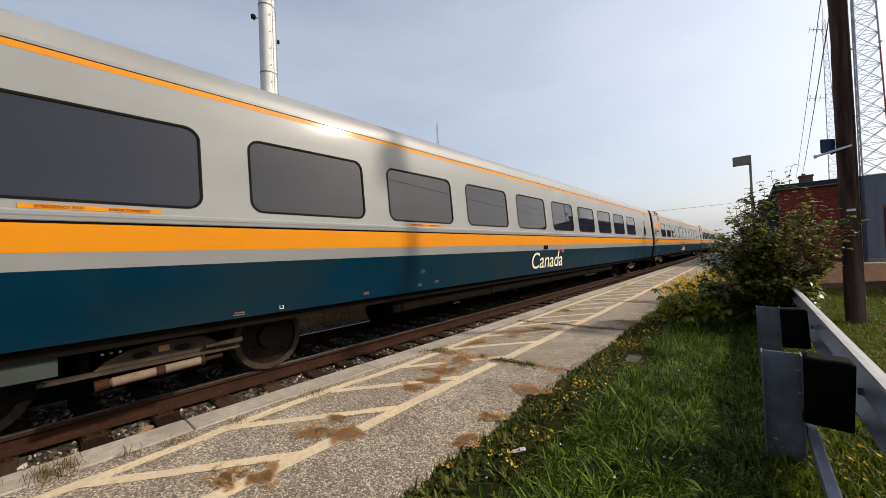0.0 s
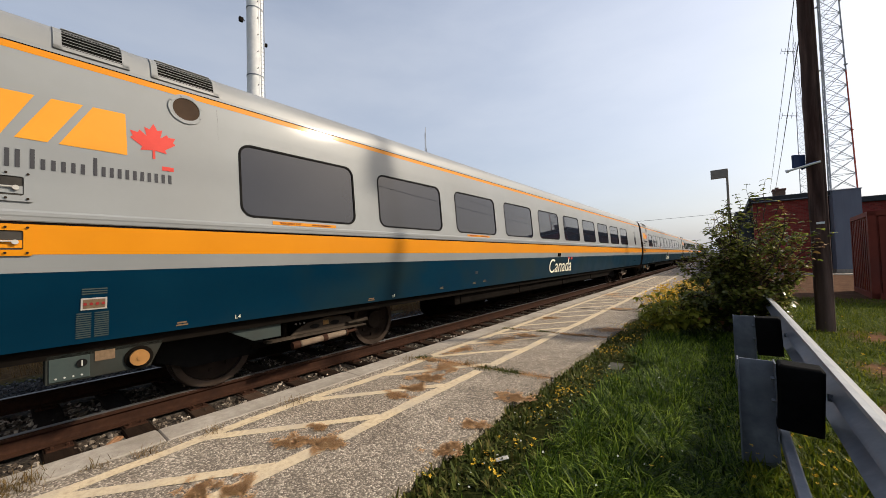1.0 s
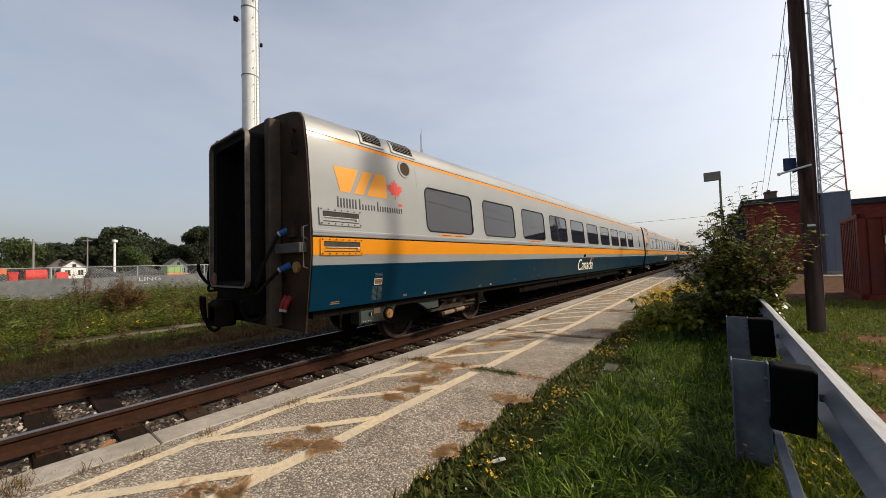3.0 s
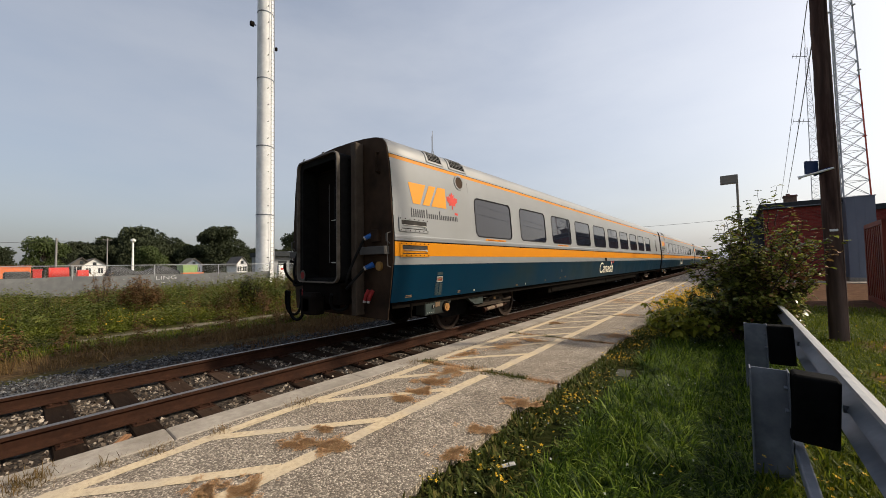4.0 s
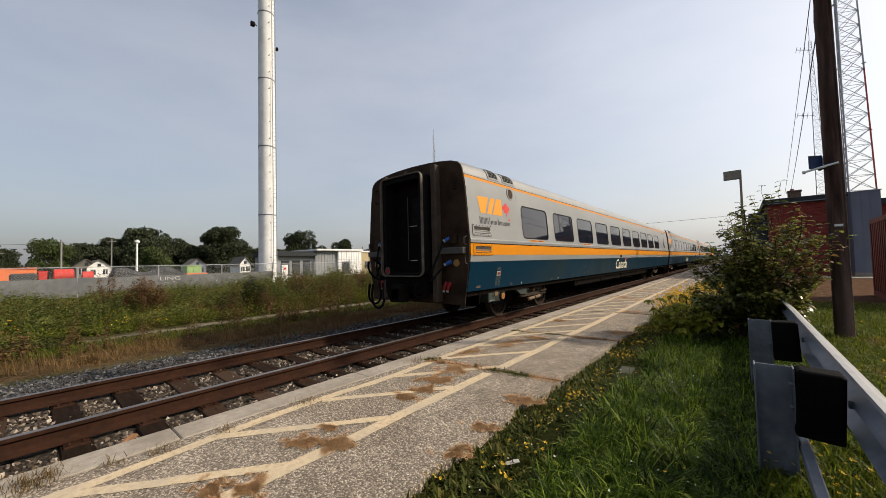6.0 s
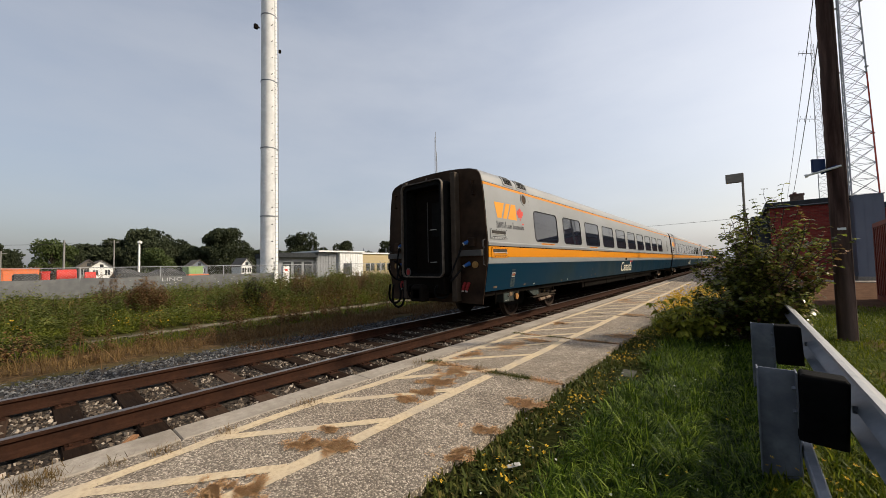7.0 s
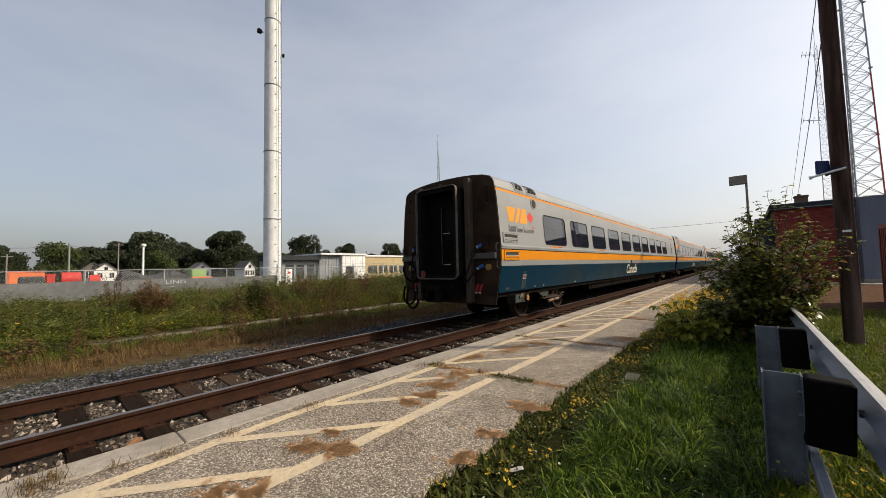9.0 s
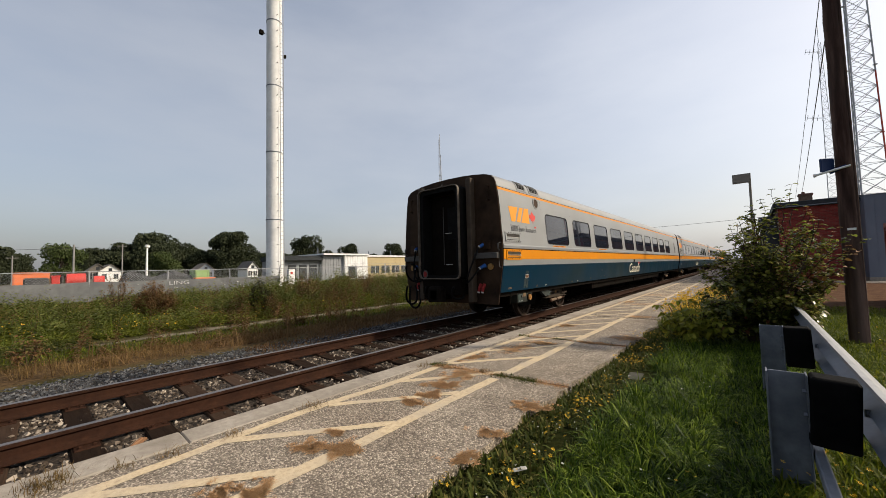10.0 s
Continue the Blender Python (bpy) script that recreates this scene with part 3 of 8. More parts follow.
# ---- the train ----
CAR_REAR, CAR_FRONT, CAR_PITCH = -0.10, 25.5, 26.2
WINDOWS = [2.19 + 1.995 * i for i in range(10)]
WIN_W, WIN_Z0, WIN_Z1 = 1.535, 1.83, 2.655


def half_width(z):
    """Half the car's width at height z over the platform."""
    return float(np.interp(z, (0.37, 0.67, 1.28, 1.42, 1.66, 1.74, 1.80, 2.2, 2.75, 2.92, 3.05, 3.12, 3.2), (1.43, 1.475, 1.575, 1.59, 1.59, 1.588, 1.582, 1.555, 1.513, 1.494, 1.472, 1.458, 1.436)))


LIFT = 0.15


def side_band(z0, z1, out=0.0, steps=1, y0=CAR_REAR, y1=CAR_FRONT, sides=(1, -1), thick=0.05, ny=1):
    """A strip of the car's skin between two heights, with thickness, on both sides."""
    g = Geo()
    for s in sides:
        vs, fs = [], []
        for j in range(ny + 1):
            y = y0 + (y1 - y0) * j / ny
            for k in range(steps + 1):
                z = z0 + (z1 - z0) * k / steps
                vs.append(Vector((s * (half_width(z) + out), y, z + LIFT)))
            for k in range(steps, -1, -1):
                z = z0 + (z1 - z0) * k / steps
                vs.append(Vector((s * (half_width(z) + out - thick), y, z + LIFT)))
        n = 2 * (steps + 1)
        for j in range(ny):
            fs += [(j * n + i, j * n + (i + 1) % n, (j + 1) * n + (i + 1) % n, (j + 1) * n + i) for i in range(n)]
        fs += [tuple(range(n)), tuple(range(ny * n, ny * n + n))]
        g.add(vs, fs)
    return g


def rounded(cx, cz, w, h, r, n=6):
    """A rounded rectangle as points (y, z), counter-clockwise."""
    out = []
    for qx, qz, a0 in ((1, 1, 0), (-1, 1, 90), (-1, -1, 180), (1, -1, 270)):
        for k in range(n + 1):
            a = radians(a0 + 90 * k / n)
            out.append((cx + qx * (w / 2 - r) + r * math.cos(a), cz + qz * (h / 2 - r) + r * math.sin(a)))
    return out


def skin(y, z, s, out=0.0):
    return Vector((s * (half_width(z) + out), y, z + LIFT))


def flat_on_side(g, pts, s=1, out=0.004, thick=0.003):
    """A flat shape of points (y, z) laid on the car's skin."""
    n = len(pts)
    vs = [skin(y, z, s, out) for y, z in pts] + [skin(y, z, s, out - thick) for y, z in pts]
    fs = [tuple(range(n)), tuple(reversed(range(n, 2 * n)))] + [(i, n + i, n + (i + 1) % n, (i + 1) % n) for i in range(n)]
    g.add(vs, fs)


def ring_on_side(g, inner, outer, s, out, thick):
    n = len(inner)
    vs = [skin(y, z, s, out) for y, z in inner] + [skin(y, z, s, out) for y, z in outer]
    vs += [skin(y, z, s, out - thick) for y, z in inner] + [skin(y, z, s, out - thick) for y, z in outer]
    fs = []
    for i in range(n):
        j = (i + 1) % n
        fs += [(i, j, n + j, n + i), (2 * n + i, 3 * n + i, 3 * n + j, 2 * n + j), (i, 2 * n + i, 2 * n + j, j), (n + i, n + j, 3 * n + j, 3 * n + i)]
    g.add(vs, fs)


def window_band(s):
    """The skin between belt and eaves on one side, with the window openings cut through."""
    g = Geo()
    z0, z1 = 1.755, 3.018

    def quad(ya, yb, za, zb, n=6):
        vs, fs = [], []
        for k in range(n + 1):
            z = za + (zb - za) * k / n
            vs += [skin(ya, z, s), skin(yb, z, s)]
        fs += [(2 * k, 2 * k + 1, 2 * k + 3, 2 * k + 2) for k in range(n)]
        g.add(vs, fs)

    quad(CAR_REAR, WINDOWS[0] - 0.2, z0, z1)
    for i, w in enumerate(WINDOWS):
        ya = w - 0.2
        yb = WINDOWS[i + 1] - 0.2 if i < 9 else w + WIN_W + 0.2
        zt = 2.80
        quad(ya, yb, zt, z1, 2)
        hole = rounded(w + WIN_W / 2, (WIN_Z0 + WIN_Z1) / 2, WIN_W, WIN_Z1 - WIN_Z0, 0.13)
        cy, cz = w + WIN_W / 2, (WIN_Z0 + WIN_Z1) / 2
        frame_pts = []
        for y, z in hole:
            dy, dz = y - cy, z - cz
            f = min(((yb - cy) if dy > 0 else (cy - ya)) / max(abs(dy), 1e-6), ((zt - cz) if dz > 0 else (cz - z0)) / max(abs(dz), 1e-6))
            frame_pts.append((cy + dy * f, cz + dz * f))
        n = len(hole)
        vs = [skin(y, z, s) for y, z in hole] + [skin(y, z, s) for y, z in frame_pts] + [skin(y, z, s, -0.05) for y, z in hole]
        fs = []
        for k in range(n):
            j = (k + 1) % n
            fs += [(k, j, n + j, n + k), (k, 2 * n + k, 2 * n + j, j)]
        for cyy, czz in ((yb, zt), (ya, zt), (ya, z0), (yb, z0)):
            # fill from the two frame points on either side of the corner
            on_y = min((k for k in range(n) if abs(frame_pts[k][0] - cyy) < 1e-6), key=lambda k: abs(frame_pts[k][1] - czz))
            on_z = min((k for k in range(n) if abs(frame_pts[k][1] - czz) < 1e-6), key=lambda k: abs(frame_pts[k][0] - cyy))
            vs.append(skin(cyy, czz, s))
            if on_y != on_z:
                fs.append((n + on_y, n + on_z, len(vs) - 1))
        g.add(vs, fs)
    quad(WINDOWS[-1] + WIN_W + 0.2, CAR_FRONT, z0, z1)
    return g


def roof_outline():
    return [(1.458, 3.12), (1.44, 3.20), (1.405, 3.28), (1.33, 3.36), (1.14, 3.42), (0.85, 3.46), (0.5, 3.487), (0, 3.50)]


def maple(cy, cz, size):
    """A plain lobed leaf outline."""
    right = [(0.0, 0.5), (0.09, 0.32), (0.2, 0.37), (0.15, 0.12), (0.3, 0.26), (0.34, 0.18), (0.5, 0.2), (0.44, 0.06), (0.5, 0.0), (0.25, -0.2), (0.29, -0.3), (0.03, -0.26), (0.03, -0.5)]
    pts = right + [(-a, b) for a, b in reversed(right[1:])]
    return [(cy + a * size, cz + b * size) for a, b in pts]


def letters(body, size, material, parent, name, label, at, turn_z, squash=1.0, tilt=90.0):
    """Raised lettering lying on an upright face."""
    cu = bpy.data.curves.new(name, "FONT")
    cu.body, cu.size, cu.extrude, cu.align_x, cu.align_y = body, size, 0.0015, "CENTER", "CENTER"
    tmp = bpy.data.objects.new(name + "_outline", cu)
    scene.collection.objects.link(tmp)
    bpy.context.view_layer.update()
    me = bpy.data.meshes.new_from_object(tmp.evaluated_get(bpy.context.evaluated_depsgraph_get()))
    bpy.data.objects.remove(tmp)
    me.materials.clear()
    me.materials.append(material)
    ob = new(name, me)
    ob.parent = parent
    ob.matrix_basis = pose(at[0], at[1], at[2], tilt, 0, turn_z) @ Matrix.Diagonal((squash, 1, 1, 1))
    if label:
        ob["label"] = label
    return ob


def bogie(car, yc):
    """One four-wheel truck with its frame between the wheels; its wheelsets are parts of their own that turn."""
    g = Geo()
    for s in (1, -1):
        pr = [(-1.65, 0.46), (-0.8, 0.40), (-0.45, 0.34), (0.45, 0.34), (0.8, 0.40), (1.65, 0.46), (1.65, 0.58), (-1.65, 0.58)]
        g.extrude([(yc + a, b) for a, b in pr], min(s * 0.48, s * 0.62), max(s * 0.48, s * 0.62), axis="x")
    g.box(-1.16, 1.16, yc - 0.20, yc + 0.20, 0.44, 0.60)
    frame_ob = part("bogie", g, M_BOGIE, car, "near-black inside-frame steel bogie, shade put into its colour", bevel=0.012)
    for s in (1, -1):
        # cranked side plate with two oval holes, and its lower flange
        lo, hi = min(s * 1.17, s * 1.20), max(s * 1.17, s * 1.20)
        g = Geo()
        rim = [(-0.47, 0.485), (0.72, 0.485), (0.74, 0.555), (0.52, 0.565), (0.40, 0.65), (0.14, 0.67), (-0.22, 0.63), (-0.38, 0.56)]
        g.extrude([(yc + a, b) for a, b in rim], lo, hi, axis="x")
        plate = part("side_plate", g, M_DUSTPLATE, frame_ob, "dusty grey-brown side plate", bevel=0.006)
        for hy, hz in ((-0.12, 0.565), (0.20, 0.572)):
            g = Geo()
            oval = [(yc + hy + 0.075 * math.cos(k * math.pi / 10), hz + 0.032 * math.sin(k * math.pi / 10)) for k in range(20)]
            g.extrude(oval, min(s * 1.2005, s * 1.204), max(s * 1.2005, s * 1.204), axis="x")
            part("hole", g, M_BLACK, plate)
        g = Geo()
        g.extrude([(yc - 0.80, 0.455), (yc + 0.74, 0.455), (yc + 0.74, 0.475), (yc + 0.40, 0.484), (yc - 0.80, 0.484)], min(s * 1.15, s * 1.25), max(s * 1.15, s * 1.25), axis="x")
        part("flange", g, M_DUSTPLATE, plate)
        g = Geo()
        g.extrude([(yc + 0.40, 0.525), (yc + 0.76, 0.525), (yc + 0.76, 0.575), (yc + 0.40, 0.545)], min(s * 1.17, s * 1.26), max(s * 1.17, s * 1.26), axis="x")
        part("bracket", g, M_DUSTPLATE, plate)
        g = Geo()
        g.chamfer(min(s * 1.201, s * 1.212), max(s * 1.201, s * 1.212), yc + 0.005, yc + 0.095, 0.565, 0.625, 0.004)
        part("maker_plate", g, M_YELLOWBRASS, plate, "small yellow brass plate")
        for k in range(3):
            g = Geo()
            g.disc((s * 1.205, yc - 0.40 + 0.06 * k, 0.635), (1, 0, 0), 0.012, 0.02, 8)
            part("fitting", g, M_SHEEN, plate)
        # long damper: two pale tubes joined by a rusty clamp
        g = Geo()
        g.tube([(s * 1.22, yc - 0.36, 0.365), (s * 1.22, yc - 0.34, 0.366), (s * 1.22, yc + 0.36, 0.395)], [0.03, 0.045, 0.045], 12)
        dm = part("damper", g, M_PALETUBE, frame_ob, "pale dusty tubular damper", smooth=True)
        g = Geo()
        g.tube([(s * 1.22, yc + 0.36, 0.395), (s * 1.22, yc + 0.56, 0.404)], 0.022, 10)
        part("rod", g, M_RAIL, dm, "rusty rod")
        for ya, za, yb, zb, r in ((-0.02, 0.379, 0.05, 0.382, 0.052), (0.36, 0.395, 0.39, 0.396, 0.055), (-0.46, 0.360, -0.36, 0.365, 0.05)):
            g = Geo()
            g.tube([(s * 1.22, yc + ya, za), (s * 1.22, yc + yb, zb)], r, 12)
            part("clamp", g, M_RAIL, dm, "rusty clamp")
        g = Geo()
        g.tube([(s * 1.12, yc - 0.52, 0.40), (s * 1.12, yc - 0.52, 0.66)], 0.04, 10)
        g.tube([(s * 1.12, yc - 0.60, 0.44), (s * 1.16, yc - 0.95, 0.44)], 0.03, 10)
        part("link", g, M_BOGIE, frame_ob)
    for dy in (-1.24, 1.24):
        ax = new("wheelset")
        ax.empty_display_size = 0.1
        ax.parent = car
        ax.matrix_basis = pose(0, yc + dy, 0.43)
        for s in (1, -1):
            g = Geo()
            g.ring((s * 0.757, 0, 0), (1, 0, 0), 0.36, 0.43, 0.13, 40)
            g.ring((s * 0.70, 0, 0), (1, 0, 0), 0.36, 0.455, 0.03, 40)
            part("tyre", g, M_TYRE, ax, "worn brown steel tyre")
            g = Geo()
            g.tube([(s * 0.735, 0, 0), (s * 0.775, 0, 0), (s * 0.80, 0, 0), (s * 0.86, 0, 0)], [0.365, 0.355, 0.16, 0.14], 40)
            for k in range(8):
                a = k * math.pi / 4
                g.disc((s * 0.795, 0.25 * math.cos(a), 0.25 * math.sin(a)), (1, 0, 0), 0.028, 0.02, 8)
            part("wheel_disc", g, M_WHEEL, ax)
        g = Geo()
        g.tube([(-0.75, 0, 0), (0.75, 0, 0)], 0.08, 12)
        part("axle", g, M_UNDER, ax)


def car_end(car, y, d):
    """End wall and gangway; d is -1 at the rear and 1 at the front."""
    g = Geo()
    outline = [(half_width(z) - 0.012, z) for z in (0.40, 0.67, 1.0, 1.42, 1.74, 2.2, 2.79, 3.12)] + [(1.435, 3.20), (1.40, 3.275), (1.315, 3.35), (1.12, 3.41), (0.85, 3.448), (0.5, 3.475), (0, 3.488)]
    full = outline + [(-a, b) for a, b in reversed(outline[:-1])]
    full = [(a, b + LIFT) for a, b in full]
    g.extrude(full, y - (0.025 if d < 0 else 0.0), y + (0.0 if d < 0 else 0.025))
    part("end_wall", g, M_ENDWALL, car, "soot-brown end wall", smooth=False)
    yw = y + d * 0.025
    # collision posts flanking the gangway
    for s in (1, -1):
        g = Geo()
        g.chamfer(s * 0.79 - 0.07, s * 0.79 + 0.07, min(yw, yw + d * 0.18), max(yw, yw + d * 0.18), 0.45 + LIFT, 3.36 + LIFT, 0.015)
        part("end_post", g, M_POSTBROWN, car, "taupe steel collision post", bevel=0.01)
        g = Geo()
        for k in range(16):
            g.disc((s * 0.705, yw + d * 0.19, 0.75 + 0.155 * k + LIFT), (0, 1, 0), 0.013, 0.02, 6)
        tagged(part("rivet", g, M_BOGIE, car), kind="stuff")
        g = Geo()
        g.chamfer(min(s * 0.87, s * 1.50), max(s * 0.87, s * 1.50), min(yw, yw + d * 0.12), max(yw, yw + d * 0.12), 1.45 + LIFT, 1.58 + LIFT, 0.012)
        part("end_rail", g, M_ENDRAIL, car, bevel=0.008)
        # electrical plugs and hanging cables
        for zz in (1.73, 1.24):
            g = Geo()
            g.tube([(s * 1.12, yw + d * 0.02, zz + 0.05 + LIFT), (s * 1.08, yw + d * 0.08, zz + 0.02 + LIFT), (s * 1.04, yw + d * 0.13, zz - 0.01 + LIFT)], [0.05, 0.042, 0.034], 12)
            plug = part("cable_plug", g, M_BLUE, car, "blue jumper cable plug")
            g = Geo()
            g.tube([(s * 1.042, yw + d * 0.128, zz - 0.008 + LIFT), (s * 1.028, yw + d * 0.145, zz - 0.02 + LIFT)], [0.037, 0.034], 12)
            part("collar", g, M_SHEEN, plug, "pale collar")
            g = Geo()
            a, b = Vector((s * 1.03, yw + d * 0.14, zz - 0.02 + LIFT)), Vector((s * 0.72, yw + d * 0.20, 0.95 + LIFT))
            g.tube([a.lerp(b, t) + Vector((0, d * 0.18 * math.sin(math.pi * t), -0.22 * math.sin(math.pi * t) * (1 if zz > 1.5 else 0.7))) for t in [k / 10 for k in range(11)]], 0.022, 8)
            part("cable", g, M_BLACK, plug)
        for dx in (0.70, 0.80):
            g = Geo()
            g.tube([(s * (dx + 0.27), yw, 0.86 + LIFT), (s * (dx + 0.255), yw + d * 0.05, 0.77 + LIFT), (s * (dx + 0.245), yw + d * 0.07, 0.69 + LIFT)], [0.038, 0.037, 0.03], 12)
            gl = part("glad_hand", g, M_DULLRED, car, "red air hose coupling")
            g = Geo()
            g.tube([(s * (dx + 0.245), yw + d * 0.07, 0.69 + LIFT), (s * (dx + 0.24), yw + d * 0.075, 0.655 + LIFT)], [0.031, 0.026], 10)
            part("cap", g, M_SHEEN, gl, "pale cap")
        g = Geo()
        g.disc((s * 1.26, yw + d * 0.02, 1.26 + LIFT), (0, 1, 0), 0.072, 0.04, 20)
        part("end_cover", g, M_YELLOWBRASS, car, "yellowed round cover plate")
        g = Geo()
        g.tube([(s * 1.50, yw, 1.62 + LIFT), (s * 1.50, yw + d * 0.07, 1.66 + LIFT), (s * 1.50, yw + d * 0.07, 1.78 + LIFT)], 0.014, 8)
        g.tube([(s * 1.52, yw, 1.80 + LIFT), (s * 1.52, yw + d * 0.07, 1.78 + LIFT), (s * 1.52, yw + d * 0.07, 1.26 + LIFT), (s * 1.52, yw, 1.24 + LIFT)], 0.011, 8)
        part("grab_iron", g, M_ENDRAIL, car)
        g = Geo()
        g.tube([(s * 1.24, yw, 3.12 + LIFT), (s * 1.24, yw + d * 0.06, 3.12 + LIFT), (s * 1.26, yw + d * 0.06, 2.80 + LIFT), (s * 1.26, yw, 2.80 + LIFT)], 0.03, 8)
        part("marker_bracket", g, M_ENDWALL, car)
        g = Geo()
        g.chamfer(s * 1.2 - 0.09, s * 1.2 + 0.09, min(yw, yw + d * 0.08), max(yw, yw + d * 0.08), 1.66 + LIFT, 1.86 + LIFT, 0.01)
        part("junction_box", g, M_ENDWALL, car)
    # gangway bellows: a deep dark frame with a worn face plate
    yf = y + d * 0.37
    g = Geo()
    outer = rounded(0, 2.105 + LIFT, 1.30, 2.22, 0.13)
    inner = rounded(0, 2.08 + LIFT, 1.06, 2.04, 0.08)
    n = len(outer)
    for a, b, ya, yb in ((outer, inner, yw, yf),):
        vs = [Vector((p, ya, q)) for p, q in a] + [Vector((p, yb, q)) for p, q in a] + [Vector((p, yb, q)) for p, q in b] + [Vector((p, ya, q)) for p, q in b]
        fs = []
        for i in range(n):
            j = (i + 1) % n
            fs += [(i, j, n + j, n + i), (n + i, n + j, 2 * n + j, 2 * n + i), (2 * n + i, 2 * n + j, 3 * n + j, 3 * n + i)]
        g.add(vs, fs)
    gang = part("gangway", g, M_BLACK, car, "black rubber gangway bellows")
    g = Geo()
    face_o = rounded(0, 2.105 + LIFT, 1.32, 2.24, 0.14)
    face_i = rounded(0, 2.105 + LIFT, 1.275, 2.195, 0.12)
    vs = [Vector((p, yf, q)) for p, q in face_o] + [Vector((p, yf + d * 0.06, q)) for p, q in face_o] + [Vector((p, yf + d * 0.06, q)) for p, q in face_i] + [Vector((p, yf, q)) for p, q in face_i]
    fs = []
    for i in range(n):
        j = (i + 1) % n
        fs += [(i, j, n + j, n + i), (n + i, n + j, 2 * n + j, 2 * n + i), (2 * n + i, 2 * n + j, 3 * n + j, 3 * n + i), (3 * n + i, 3 * n + j, j, i)]
    g.add(vs, fs)
    part("face_plate", g, M_RIM, gang, "worn bronze-brown steel rim")
    g = Geo()
    g.chamfer(-0.50, 0.50, min(yw, yw + d * 0.05), max(yw, yw + d * 0.05), 1.02 + LIFT, 3.06 + LIFT, 0.01)
    door = part("end_door", g, M_UNDER, car, "dark end door")
    g = Geo()
    g.box(0.05, 0.38, min(yw + d * 0.052, yw + d * 0.06), max(yw + d * 0.052, yw + d * 0.06), 1.95 + LIFT, 2.75 + LIFT)
    part("door_pane", g, M_BLACK, door)
    g = Geo()
    g.tube([(-0.07, yw + d * 0.08, 1.33 + LIFT), (-0.07, yw + d * 0.08, 2.79 + LIFT)], 0.009, 8)
    part("door_bar", g, M_ENDRAIL, door)
    for zz in (1.335, 2.11):
        g = Geo()
        g.tube([(-0.01, yw + d * 0.08, zz + LIFT), (0.20, yw + d * 0.08, zz + LIFT)], 0.009, 8)
        part("door_rail", g, M_SHEEN, door)
    # oval placard hung on the bellows' lower edge
    g = Geo()
    oval = [(-0.42 + 0.08 * math.cos(2 * math.pi * k / 24), 1.11 + LIFT + 0.095 * math.sin(2 * math.pi * k / 24)) for k in range(24)]
    g.extrude(oval, min(yf + d * 0.061, yf + d * 0.073), max(yf + d * 0.061, yf + d * 0.073))
    part("placard", g, M_ENDRAIL, gang, "small oval placard with a dull red centre")
    g = Geo()
    oval = [(-0.42 + 0.055 * math.cos(2 * math.pi * k / 24), 1.11 + LIFT + 0.068 * math.sin(2 * math.pi * k / 24)) for k in range(24)]
    g.extrude(oval, min(yf + d * 0.073, yf + d * 0.078), max(yf + d * 0.073, yf + d * 0.078))
    part("placard_centre", g, M_DULLRED, car)
    for xx in (-0.52, 0.12):
        g = Geo()
        g.tube([(xx, yf, 3.22 + LIFT), (xx, yf, 3.29 + LIFT), (xx + 0.05, yf, 3.29 + LIFT), (xx + 0.05, yf, 3.22 + LIFT)], 0.008, 6)
        part("lifting_eye", g, M_ENDRAIL, gang)
    # buffer skirt under the bellows
    g = Geo()
    g.chamfer(-0.62, 0.62, min(y + d * 0.06, y + d * 0.34), max(y + d * 0.06, y + d * 0.34), 0.62 + LIFT, 0.985 + LIFT, 0.02)
    part("threshold", g, M_UNDER, car, "black threshold box")
    # coupler and hoses below
    g = Geo()
    g.chamfer(-0.14, 0.14, min(y, y + d * 0.62), max(y, y + d * 0.45), 0.50 + LIFT, 0.76 + LIFT, 0.03)
    g.chamfer(-0.22, 0.22, min(y + d * 0.36, y + d * 0.62), max(y + d * 0.36, y + d * 0.62), 0.45 + LIFT, 0.82 + LIFT, 0.06)
    part("coupler", g, M_UNDER, car, bevel=0.02)
    for x, sag in ((-1.12, 0.30), (-1.0, 0.36), (-0.42, 0.2), (0.45, 0.18)):
        g = Geo()
        pts = [(x + 0.12 * math.sin(math.pi * 2 * t), y + d * (0.1 + 0.3 * t), 0.80 + LIFT - sag * math.sin(math.pi * t) * 1.6) for t in [k / 12 for k in range(13)]]
        g.tube(pts, 0.028, 8)
        part("air_hose", g, M_BLACK, car)
    g = Geo()
    pts = [(-1.08 - 0.12 * math.sin(2 * math.pi * t), y + d * (0.25 + 0.2 * math.cos(2 * math.pi * t)), 1.15 + LIFT + 0.24 * math.cos(2 * math.pi * t + 0.7)) for t in [k / 16 for k in range(15)]]
    g.tube(pts, 0.026, 8)
    part("hanging_cable", g, M_BLACK, car)


